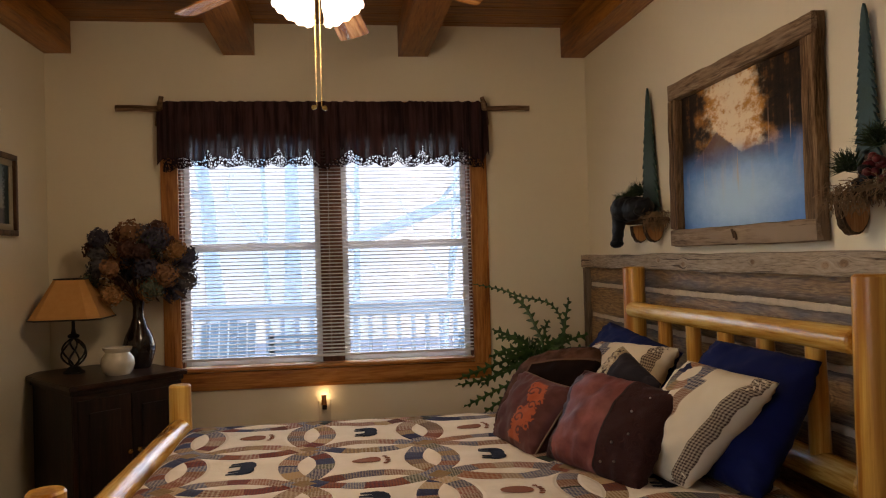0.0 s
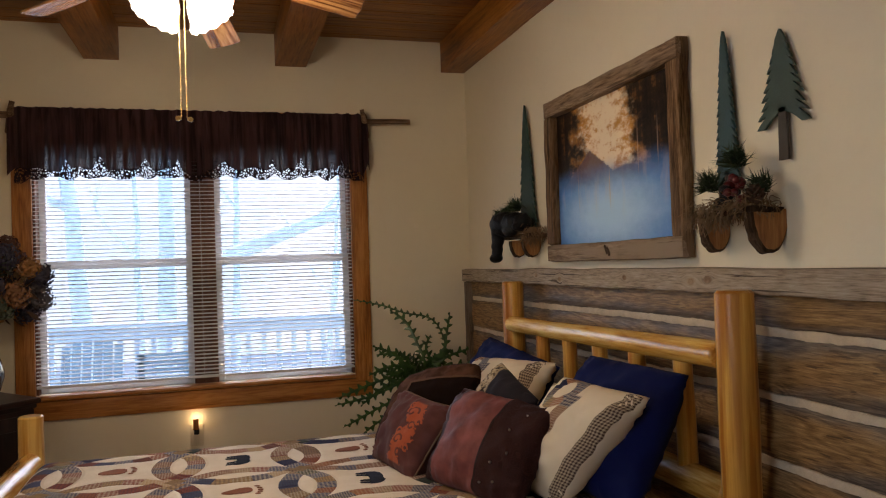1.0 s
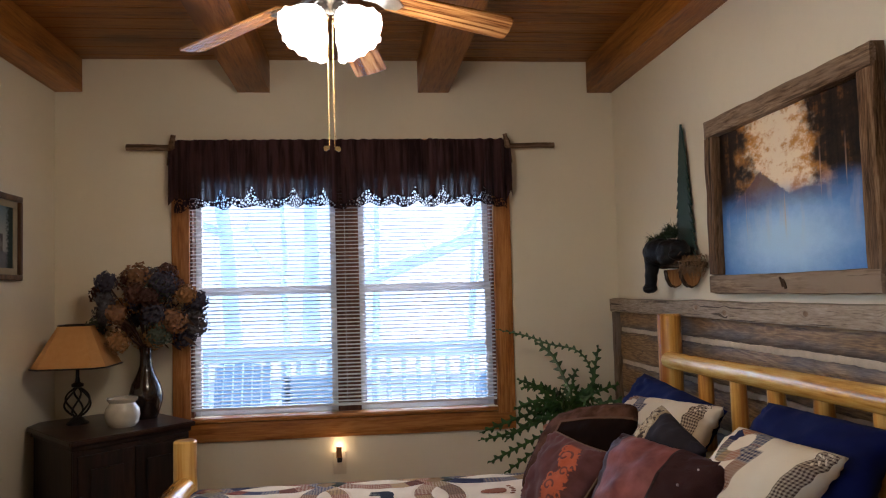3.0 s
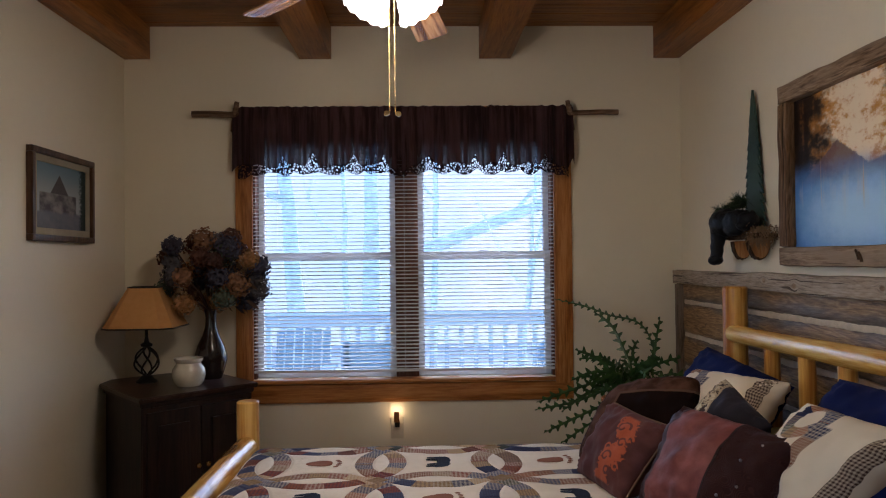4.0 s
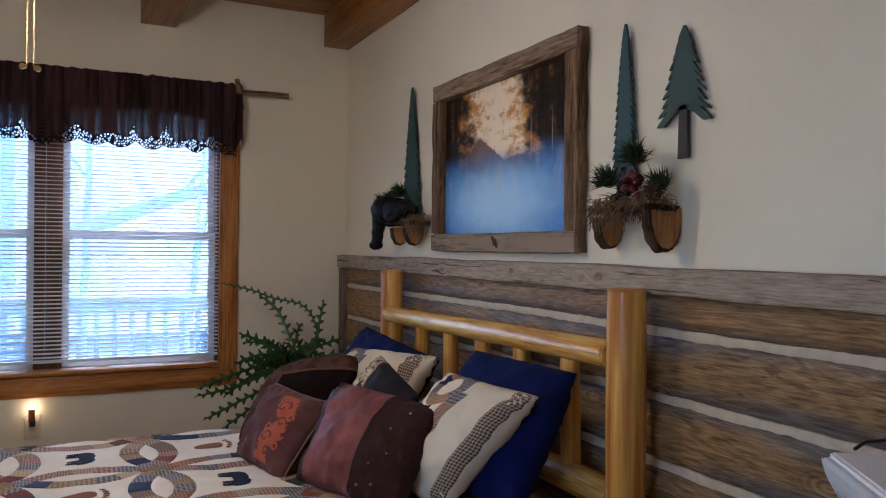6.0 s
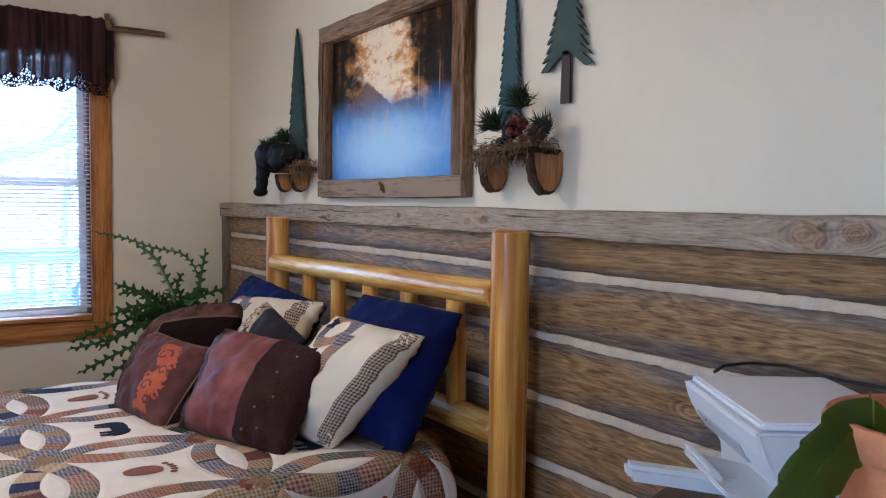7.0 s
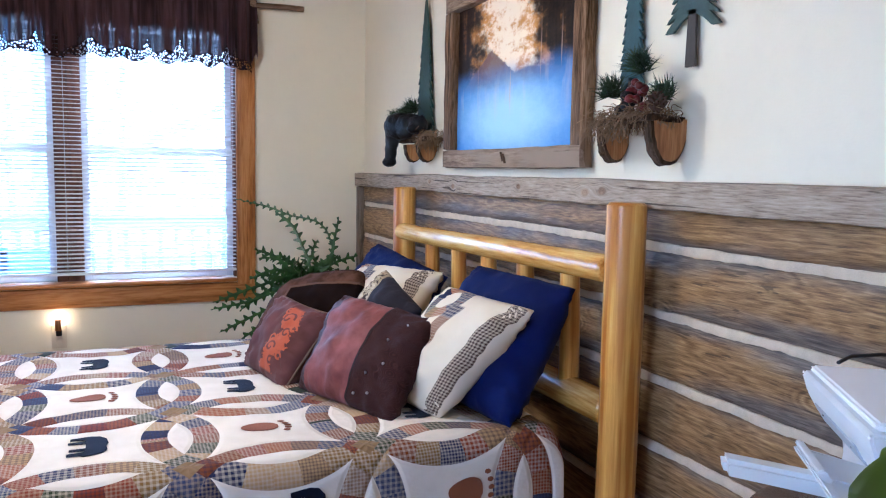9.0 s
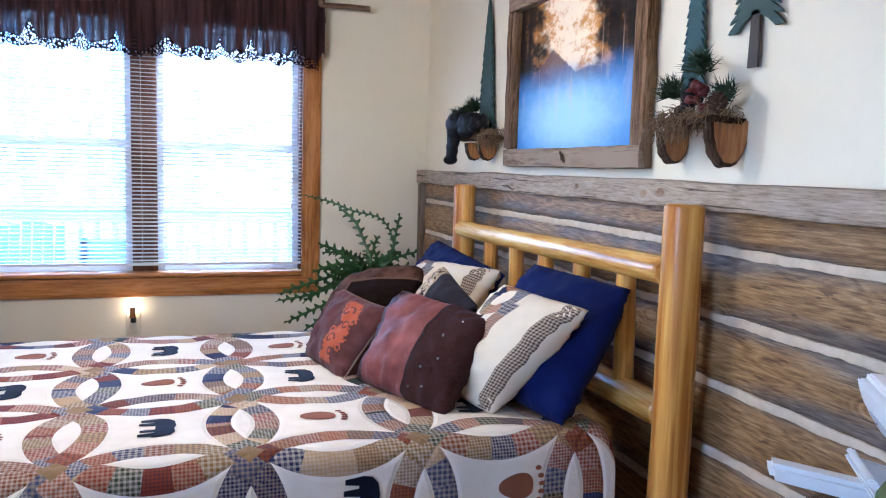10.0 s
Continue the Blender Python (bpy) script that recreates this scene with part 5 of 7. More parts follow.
part("light_fitter", lathe([(0.0, 0.05), (0.045, 0.05), (0.062, 0.02), (0.058, -0.012), (0.03, -0.03), (0.012, -0.045), (0.0, -0.048)], (FD.x, FD.y, 2.405), 28), M_NICKEL, fan)
for k in range(5):
    a = radians(4.5 + 72 * k)
    m = Matrix.Translation((FD.x, FD.y, 2.452)) @ Matrix.Rotation(a, 4, "Z") @ Matrix.Rotation(radians(10.5), 4, "Y") @ Matrix.Rotation(radians(-13), 4, "X")
    outline = [(0.20, -0.052), (0.34, -0.062), (0.56, -0.068), (0.648, -0.069), (0.660, -0.062), (0.666, -0.02), (0.666, 0.02), (0.660, 0.062), (0.648, 0.069), (0.56, 0.068), (0.34, 0.062), (0.20, 0.052)]
    bm = plate(outline, 0.007, lambda p, q, d: Vector((p, q, d - 0.0035)))
    b = place("blade", mesh_from(bm, "blade", M_BLADE, False), fan, m, "oak-grained fan blade")
    iron = plate([(0.09, -0.012), (0.17, -0.014), (0.20, -0.036), (0.245, -0.030), (0.265, 0.0), (0.245, 0.030), (0.20, 0.036), (0.17, 0.014), (0.09, 0.012)], 0.005, lambda p, q, d: Vector((p, q, d - 0.0098)))
    place("blade_iron", mesh_from(iron, "blade_iron", M_NICKEL, False), fan, m, "cast metal bracket")


def bell_flute(r, z, a, i):
    w = max(0.0, (i - 3) / 6.0)
    return r * (1 + 0.045 * w * math.cos(12 * a)), z + 0.006 * w * math.cos(12 * a)


for k in range(4):
    a = radians(45 + 90 * k)
    tilt = Matrix.Translation((FD.x + 0.052 * math.cos(a), FD.y + 0.052 * math.sin(a), 2.358)) @ Matrix.Rotation(a, 4, "Z") @ Matrix.Rotation(radians(-44), 4, "Y")
    prof = [(0.022, 0.0), (0.026, -0.014), (0.036, -0.030), (0.052, -0.050), (0.064, -0.072), (0.070, -0.094), (0.076, -0.112), (0.085, -0.124), (0.089, -0.130), (0.085, -0.128), (0.072, -0.110), (0.060, -0.072), (0.046, -0.048), (0.020, -0.010)]
    sh = place("shade", mesh_from(lathe(prof, (0, 0, 0), 48, bell_flute), "shade", M_SHADE, True, 70), fan, tilt, "frosted scalloped glass shade, lit")
    place("socket", mesh_from(lathe([(0.0, 0.02), (0.024, 0.02), (0.025, -0.012), (0.0, -0.012)], (0, 0, 0), 16), "socket", M_NICKEL), fan, tilt)
for x, y in ((0.188, 2.555), (0.206, 2.57)):
    pts = [(x, y, 2.345 - 0.0112 * i) for i in range(42)]
    bm = bmesh.new()
    for p in pts:
        bmesh.ops.create_icosphere(bm, subdivisions=1, radius=0.0032, matrix=Matrix.Translation(p))
    tube(bm, [pts[0], pts[-1]], 0.0012, 6)
    part("pull_chain", bm, M_BRASS, fan, "brass bead pull chain")
    s = -1 if x < 0.2 else 1
    fob = plate([(0.0, -0.004), (s * 0.012, -0.011), (s * 0.019, -0.008), (s * 0.021, 0.0), (s * 0.017, 0.007), (s * 0.008, 0.008), (0.0, 0.004)], 0.005, lambda p, q, d: Vector((x + p, y - 0.002 + d, 1.877 + q)))
    part("chain_fob", fob, M_BRASS, fan, "brass leaf-shaped fob")
fan.matrix_basis = Matrix.Translation(FAN) @ Matrix.Scale(FAN_SIZE, 4)

# ---------------------------------------------------------------- east wall hangings
pic = thing("framed_painting", (XE, 2.27, 1.33), "autumn forest and misty lake painting in a barn-wood frame", "painting")
bm = new_box((1.684, 1.80, 1.375), (1.694, 2.745, 1.98))
uvl = bm.loops.layers.uv.new("UVMap")
for f in bm.faces:
    for l in f.loops:
        l[uvl].uv = ((2.745 - l.vert.co.y) / 0.945, (l.vert.co.z - 1.375) / 0.605)
part("canvas", bm, M_PAINTING, pic, "painted canvas with misty blue water", smooth=False)
PY0, PY1, PZ0, PZ1, PW = 1.784, 2.790, 1.330, 2.012, 0.070
part("frame_top", rough_board((1.650, PY0, PZ1 - PW), (1.697, PY1, PZ1), (3, 50, 4), 0.004, 9.0, 1), M_FRAMEW, pic, "weathered barn-wood rail")
part("frame_bottom", rough_board((1.650, PY0, PZ0), (1.697, PY1, PZ0 + PW), (3, 50, 4), 0.004, 9.0, 2), M_FRAMEW, pic, "weathered barn-wood rail")
part("frame_side", rough_board((1.654, PY0, PZ0 + 0.003), (1.698, PY0 + PW, PZ1 + 0.004), (3, 4, 40), 0.006, 9.0, 3), M_FRAMEWV, pic, "weathered barn-wood stile")
part("frame_side", rough_board((1.650, PY1 - PW, PZ0 + PW), (1.697, PY1, PZ1 - PW), (3, 4, 36), 0.005, 9.0, 4), M_FRAMEWV, pic, "weathered barn-wood stile")
for y, z in ((2.245, 1.365), (2.262, 1.372)):
    bm = tube(bmesh.new(), [(1.648, y + 0.012, z + 0.012), (1.646, y, z), (1.648, y - 0.004, z - 0.018)], 0.004, 8, 0.3)
    part("knot", bm, M_BARK, pic, "dark split knot")


def spruce_outline(h, w, tiers, z0, power):
    """The right side of a fir with drooping bough tips, from its lowest bough to the top."""
    right = []
    step = (h - z0) / tiers
    for k in range(tiers):
        r = w * (1 - k / tiers) ** power * (1 + 0.05 * math.sin(k * 2.3)) + 0.003
        z = z0 + step * k
        if k:
            right.append((r * 0.66, z - step * 0.05))
        right.append((r * 1.06, z - step * 0.50))
        right.append((r * 0.96, z - step * 0.08))
    right.append((0.0012, h))
    return right


def wall_tree(label, y, z0, h, w, tiers, trunk, low, mat, x=1.655, power=1.0):
    ob = thing("wooden_tree", (XE, y, z0), label, "wall ornament", "wooden trees on the wall")
    right = spruce_outline(h, w, tiers, low, power)
    inner = [(trunk * 0.9, low + 0.022), (0.45 * w, low + 0.010), (0.78 * w, low - 0.012)] if trunk else []
    out = inner + right + [(-a, b) for a, b in right[::-1]] + [(-a, b) for a, b in inner[::-1]]
    part("crown", plate(out, 0.008, lambda a, b, d: Vector((x - d + 0.008, y - a, z0 + b))), mat, ob, smooth=False)
    if trunk:
        bm = plate([(trunk * 1.3, 0.0), (trunk * 1.02, low + 0.034), (-trunk * 1.02, low + 0.034), (-trunk * 1.3, 0.0)], 0.007, lambda a, b, d: Vector((x - d + 0.007, y - a, z0 + b)))
        part("trunk", bm, M_TRUNK, ob, "dark wooden trunk", smooth=False)
    part("hanger", tube(bmesh.new(), [(x + 0.006, y, z0 + h * 0.5), (XE, y, z0 + h * 0.5)], 0.0025, 8), M_TRUNK, ob, "short peg to the wall")
    return ob


wall_tree("tall narrow green wooden fir cut-out behind the bear", 3.060, 1.47, 0.594, 0.098, 15, 0.0, 0.02, M_TREE, 1.676, 0.80)
wall_tree("narrow blue-green wooden fir cut-out above the planter", 1.596, 1.468, 0.502, 0.048, 19, 0.010, 0.072, M_TREEB, 1.676, 0.68)
wall_tree("broad dark green wooden fir cut-out with bare trunk", 1.375, 1.575, 0.335, 0.086, 10, 0.013, 0.100, M_TREE, 1.680, 0.78)


def bracket(y, r, top, parent):
    """A quarter of a log slice with its bark left on the curve."""
    n = 16
    arc = [(r * (0.45 + 0.50 * math.cos(t)), -r * math.sin(t) ** 0.9) for t in [radians(3 + 150 * k / n) for k in range(n + 1)]]
    bm = plate([(0.0, 0.0)] + arc + [(0.0, arc[-1][1])], 0.022, lambda a, b, d: Vector((XE - 0.001 - a, y - 0.013 + d, top + b)))
    part("bracket", bm, M_SLICE, parent, "varnished log-slice bracket", smooth=False)
    bm = bmesh.new()
    rows = []
    for k, (a, b) in enumerate(arc):
        row = []
        for e, yy in ((1.0, -0.015), (1.08, -0.014), (1.08, 0.014), (1.0, 0.015)):
            w = 1 + 0.05 * noise.noise(Vector((k * 1.7, yy * 90, y)))
            row.append(bm.verts.new((XE - 0.002 - a * e * w, y + yy, top + b * e * w)))
        rows.append(row)
    for p, q in zip(rows, rows[1:]):
        for j in range(4):
            bm.faces.new((p[j], p[(j + 1) % 4], q[(j + 1) % 4], q[j]))
    bm.faces.new(rows[0])
    bm.faces.new(rows[-1])
    part("bark_rim", bm, M_BARK, parent, "rough grey bark", smooth=False)


def sprig(at, n, length, seed, parent, label="pine sprig"):
    rnd = random.Random(seed)
    bm = bmesh.new()
    for _ in range(int(n * 1.7)):
        d = Vector((rnd.uniform(-1.0, 0.25), rnd.uniform(-1, 1), rnd.uniform(-0.15, 1.0))).normalized()
        l = length * rnd.uniform(0.35, 0.75)
        p0 = Vector(at) + Vector((rnd.uniform(-0.014, 0.014), rnd.uniform(-0.022, 0.022), rnd.uniform(-0.020, 0.016)))
        s = d.orthogonal().normalized() * 0.0019
        u = d.cross(s).normalized() * 0.0019
        p1 = p0 + d * l + Vector((0, 0, -0.12 * l))
        a, b, c, e = (bm.verts.new(q) for q in (p0 + s, p0 - s * 0.5 + u, p0 - s * 0.5 - u, p1))
        bm.faces.new((a, b, e)), bm.faces.new((b, c, e)), bm.faces.new((c, a, e))
    part("pine_sprig", bm, M_NEEDLE, parent, label, smooth=False)


def moss(lo, hi, n, seed, parent, droop=0.03):
    rnd = random.Random(seed)
    bm = bmesh.new()
    for _ in range(n):
        p = Vector([rnd.uniform(a, b) for a, b in zip(lo, hi)])
        pts = [p.copy()]
        d = Vector((rnd.uniform(-1, 0.3), rnd.uniform(-1, 1), rnd.uniform(-0.6, 0.7))).normalized()
        for _ in range(5):
            d = (d + Vector((rnd.uniform(-0.8, 0.8), rnd.uniform(-0.8, 0.8), rnd.uniform(-0.9, 0.5) - droop * 6))).normalized()
            p = p + d * rnd.uniform(0.006, 0.014)
            p.x = min(p.x, XE - 0.004)
            pts.append(p.copy())
        tube(bm, pts, 0.0011, 3, caps=False)
    part("moss", bm, M_MOSS, parent, "dry curly moss", smooth=False)


def cone(at, parent):
    bm = bmesh.new()
    for k in range(46):
        f = k / 46
        a = k * 2.4
        r = 0.022 * math.sin(math.pi * (0.12 + 0.8 * f))
        c = Vector(at) + Vector((r * math.cos(a), r * math.sin(a), 0.045 * f - 0.02))
        bmesh.ops.create_cone(bm, segments=5, radius1=0.006, radius2=0.001, depth=0.011, matrix=Matrix.Translation(c) @ Vector((math.cos(a), math.sin(a), 0.5)).to_track_quat("Z", "Y").to_matrix().to_4x4())
    part("pine_cone", bm, M_CONE, parent, "small brown pine cone", smooth=False)


sh2 = thing("log_planter", (XE, 1.53, 1.45), "rustic bark shelf on log-slice brackets with moss, sprigs and berries", "planter")
part("shelf", rough_board((1.590, 1.392, 1.440), (1.699, 1.640, 1.460), (6, 16, 2), 0.006, 14.0, 3), M_BARK, sh2, "bark-edged shelf slab")
bracket(1.635, 0.085, 1.438, sh2)
bracket(1.408, 0.105, 1.452, sh2)
moss((1.58, 1.40, 1.455), (1.69, 1.63, 1.482), 420, 4, sh2)
moss((1.575, 1.50, 1.43), (1.60, 1.64, 1.465), 120, 5, sh2, 0.08)
sprig((1.615, 1.590, 1.535), 150, 0.080, 6, sh2)
sprig((1.62, 1.480, 1.590), 170, 0.075, 7, sh2)
sprig((1.635, 1.405, 1.515), 130, 0.070, 8, sh2)
cone((1.61, 1.40, 1.490), sh2)
rnd = random.Random(3)
for k in range(16):
    p = (1.595 + rnd.uniform(-0.02, 0.03), 1.475 + rnd.uniform(-0.03, 0.03), 1.480 + 0.06 * rnd.random())
    bm = bmesh.new()
    bmesh.ops.create_icosphere(bm, subdivisions=2, radius=rnd.uniform(0.008, 0.014), matrix=Matrix.Translation(p))
    part("berry", bm, M_BERRY, sh2, "dark red berry")
for k in range(5):
    p = (1.605 + rnd.uniform(-0.02, 0.02), 1.53 + rnd.uniform(-0.035, 0.03), 1.480 + 0.035 * rnd.random())
    bm = bmesh.new()
    bmesh.ops.create_icosphere(bm, subdivisions=2, radius=0.017, matrix=Matrix.Translation(p) @ Matrix.Diagonal((1, 1.2, 0.9, 1)))
    for v in bm.verts:
        v.co += Vector([noise.noise(v.co * 60 + Vector((q, 0, 0))) for q in (0, 5, 9)]) * 0.004
    part("dark_pod", bm, M_BEAR, sh2, "dark dried seed pod")

sh1 = thing("log_planter", (XE, 3.04, 1.45), "rustic bark shelf on log-slice brackets below the bear", "planter")
part("shelf", rough_board((1.600, 2.885, 1.440), (1.699, 3.180, 1.462), (6, 16, 2), 0.006, 14.0, 6), M_BARK, sh1, "bark-edged shelf slab")
bracket(3.150, 0.078, 1.438, sh1)
bracket(2.975, 0.088, 1.448, sh1)
moss((1.60, 2.87, 1.44), (1.69, 2.96, 1.49), 260, 14, sh1, 0.06)
sprig((1.625, 3.06, 1.590), 190, 0.080, 16, sh1)
sprig((1.585, 3.15, 1.555), 150, 0.075, 17, sh1)
sprig((1.600, 3.10, 1.570), 120, 0.060, 18, sh1)

# climbing bear ornament: one carved body
bm = bmesh.new()
blobs = [((1.585, 3.115, 1.510), (0.058, 0.070, 0.050)), ((1.600, 3.035, 1.512), (0.050, 0.060, 0.042)), ((1.610, 2.965, 1.508), (0.036, 0.036, 0.034)),
         ((1.578, 2.945, 1.492), (0.022, 0.020, 0.017)), ((1.560, 3.150, 1.462), (0.026, 0.028, 0.060)), ((1.556, 3.155, 1.398), (0.022, 0.024, 0.052)),
         ((1.548, 3.150, 1.352), (0.028, 0.028, 0.016)), ((1.612, 2.985, 1.545), (0.012, 0.012, 0.012)), ((1.618, 2.945, 1.542), (0.011, 0.011, 0.011)), ((1.575, 3.02, 1.476), (0.03, 0.04, 0.02))]
for c, r in blobs:
    bmesh.ops.create_icosphere(bm, subdivisions=3, radius=1.0, matrix=Matrix.Translation(c) @ Matrix.Diagonal((*(1.24 * q for q in r), 1)))
bear_me = bpy.data.meshes.new("bear_blobs")
bm.to_mesh(bear_me)
bm.free()
bear_tmp = new("bear_blobs", bear_me)
md = bear_tmp.modifiers.new("remesh", "REMESH")
md.mode, md.voxel_size = "VOXEL", 0.006
bm = bmesh.new()
bm.from_object(bear_tmp, bpy.context.evaluated_depsgraph_get())
bpy.data.objects.remove(bear_tmp)
bmesh.ops.smooth_vert(bm, verts=bm.verts[:], factor=0.6, use_axis_x=True, use_axis_y=True, use_axis_z=True)
for v in bm.verts:
    v.co += Vector([noise.noise(v.co * 42 + Vector((q, 0, 0))) for q in (0, 5, 9)]) * 0.004
tagged(part("bear_figurine", bm, M_BEAR), "black carved bear figurine draped over the shelf", "figurine")

# ---------------------------------------------------------------- west corner
lp = thing("small_picture", (XW, 3.275, 1.46), "small cottage landscape in a dark frame with linen liner", "picture")
bm = new_box((XW + 0.006, 3.045, 1.515), (XW + 0.010, 3.505, 1.790))
uvl = bm.loops.layers.uv.new("UVMap")
for f in bm.faces:
    for l in f.loops:
        l[uvl].uv = ((l.vert.co.y - 3.045) / 0.46, (l.vert.co.z - 1.515) / 0.275)
part("print", bm, M_COTTAGE, lp, "dim painted cottage", smooth=False)
for lo, hi in (((2.987, 1.462), (3.563, 1.488)), ((2.987, 1.818), (3.563, 1.844)), ((2.987, 1.488), (3.013, 1.818)), ((3.537, 1.488), (3.563, 1.818))):
    part("frame_rail", new_box((XW + 0.001, lo[0], lo[1]), (XW + 0.030, hi[0], hi[1]), 0.004), M_FRAME, lp)
for lo, hi in (((3.013, 1.488), (3.537, 1.517)), ((3.013, 1.789), (3.537, 1.818)), ((3.013, 1.517), (3.047, 1.789)), ((3.503, 1.517), (3.537, 1.789))):
    part("liner", new_box((XW + 0.003, lo[0], lo[1]), (XW + 0.016, hi[0], hi[1]), 0.002), M_MAT, lp, "cream linen liner")

CT = 0.785
foot = [(-0.922, 3.23), (-0.518, 3.643), (-0.80, 3.985), (-1.05, 3.985), (-1.265, 3.80), (-1.265, 3.665)]


def prism(outline, z0, z1, grow=0.0):
    c = Vector((sum(p[0] for p in outline) / len(outline), sum(p[1] for p in outline) / len(outline)))
    pts = [Vector(p) + (Vector(p) - c).normalized() * grow for p in outline]
    pts = [Vector((max(p.x, XW + 0.003), min(p.y, YN - 0.003))) for p in pts]
    bm = bmesh.new()
    lo = [bm.verts.new((p.x, p.y, z0)) for p in pts]
    hi = [bm.verts.new((p.x, p.y, z1)) for p in pts]
    bm.faces.new(lo[::-1]), bm.faces.new(hi)
    for k in range(len(pts)):
        bm.faces.new((lo[k], lo[(k + 1) % len(pts)], hi[(k + 1) % len(pts)], hi[k]))
    bmesh.ops.bevel(bm, geom=bm.edges[:], offset=0.004, segments=2, affect="EDGES")
    return bm


cab = thing("corner_cabinet", (-0.95, 3.7, 0), "dark walnut corner cabinet with panelled doors", "cabinet")
part("carcass", prism(foot, 0.07, CT - 0.045, -0.02), M_DARK, cab, smooth=False)
part("plinth", prism(foot, 0.0, 0.07, -0.05), M_DARK, cab, smooth=False)
part("moulding", prism(foot, CT - 0.045, CT - 0.022, -0.008), M_DARK, cab, smooth=False)
part("top", prism(foot, CT - 0.022, CT, 0.012), M_DARKX, cab, "polished dark top", smooth=False)
fa, fb = Vector((-0.922, 3.23, 0)), Vector((-0.518, 3.643, 0))
along = (fb - fa).normalized()
outw = Vector((along.y, -along.x, 0))
m = Matrix(((along.x, outw.x, 0, fa.x), (along.y, outw.y, 0, fa.y), (0, 0, 1, 0), (0, 0, 0, 1)))
for a0, a1 in ((0.035, 0.285), (0.293, 0.543)):
    d = place("door", mesh_from(new_box((a0, -0.022, 0.10), (a1, -0.006, 0.715), 0.003), "door", M_DARK, False), cab, m, "framed dark door")
    place("door_panel", mesh_from(new_box((a0 + 0.05, -0.008, 0.16), (a1 - 0.05, 0.001, 0.655), 0.006), "door_panel", M_DARK, False), cab, m)
    place("knob", mesh_from(lathe([(0.004, 0.0), (0.005, 0.012), (0.012, 0.018), (0.011, 0.026), (0.0, 0.029)], (0, 0, 0), 14), "knob", M_BRASS), cab, m @ pose(0.265 if a0 < 0.2 else 0.313, -0.006, 0.45, -90, 0, 0))

lamp_t = thing("table_lamp", (-1.06, 3.70, CT), "unlit table lamp with caged iron base and parchment shade", "lamp")
LX, LY = -1.06, 3.70
part("lamp_foot", lathe([(0.0, 0.0), (0.050, 0.0), (0.050, 0.008), (0.036, 0.016), (0.026, 0.030), (0.014, 0.036), (0.0, 0.036)], (LX, LY, CT), 24), M_BLACK, lamp_t)
for k in range(6):
    pts = []
    for i in range(15):
        f = i / 14
        a = radians(60 * k) + 1.5 * f
        r = 0.010 + 0.050 * math.sin(math.pi * f) ** 0.8
        pts.append((LX + r * math.cos(a), LY + r * math.sin(a), CT + 0.034 + 0.135 * f))
    part("cage_bar", tube(bmesh.new(), pts, 0.0048, 8), M_BLACK, lamp_t)
part("lamp_neck", lathe([(0.012, 0.168), (0.026, 0.176), (0.028, 0.186), (0.012, 0.196), (0.008, 0.22), (0.008, 0.30), (0.0, 0.30)], (LX, LY, CT), 20), M_BLACK, lamp_t)


def shade_ring(s, z):
    c = 0.72
    return [(LX + s * a, LY + s * b, z) for a, b in ((1, -c), (1, c), (c, 1), (-c, 1), (-1, c), (-1, -c), (-c, -1), (c, -1))]


bm = bmesh.new()
rings = [[bm.verts.new(p) for p in shade_ring(s, z)] for s, z in ((0.168, 1.055), (0.070, 1.250), (0.067, 1.250), (0.165, 1.055))]
for a, b in zip(rings, rings[1:] + rings[:1]):
    for k in range(8):
        bm.faces.new((a[k], a[(k + 1) % 8], b[(k + 1) % 8], b[k]))
shade = part("shade", bm, M_PARCH, lamp_t, "tan parchment shade", smooth=False)
for s, z in ((0.168, 1.056), (0.070, 1.249)):
    ring = shade_ring(s, z)
    part("shade_trim", tube(bmesh.new(), ring + ring[:2], 0.004, 8, caps=False), M_BLACK, lamp_t, "dark braid trim")
for k in range(3):
    a = radians(120 * k)
    part("spider", tube(bmesh.new(), [(LX, LY, 1.085), (LX + 0.12 * math.cos(a), LY + 0.12 * math.sin(a), 1.085)], 0.002, 6), M_BLACK, lamp_t)

jar = thing("stoneware_jar", (-0.82, 3.58, CT), "squat cream glazed stoneware jar", "jar")
part("jar_body", lathe([(0.0, 0.0), (0.055, 0.0), (0.070, 0.02), (0.078, 0.05), (0.074, 0.08), (0.058, 0.102), (0.056, 0.108), (0.066, 0.120), (0.068, 0.130), (0.060, 0.128), (0.050, 0.105), (0.0, 0.05)], (-0.82, 3.58, CT), 36), M_JAR, jar)

VXX, VYY = -0.775, 3.80
vase = thing("flower_vase", (VXX, VYY, CT), "dark glazed bottle vase full of dried hydrangeas", "vase")
part("vase_body", lathe([(0.0, 0.0), (0.052, 0.0), (0.064, 0.03), (0.079, 0.085), (0.080, 0.115), (0.066, 0.165), (0.042, 0.215), (0.029, 0.255), (0.026, 0.31), (0.033, 0.345), (0.028, 0.345), (0.020, 0.31), (0.0, 0.25)], (VXX, VYY, CT), 40), M_VASE, vase)
rnd = random.Random(11)
heads = []
tries = 0
while len(heads) < 40 and tries < 4000:
    tries += 1
    p = Vector((rnd.uniform(-0.27, 0.29), rnd.uniform(-0.20, 0.12), rnd.uniform(-0.17, 0.20)))
    if (p.x / 0.29) ** 2 + (p.y / 0.2) ** 2 + (p.z / 0.21) ** 2 > 1 or any((p - q).length < 0.066 for q in heads):
        continue
    heads.append(p)
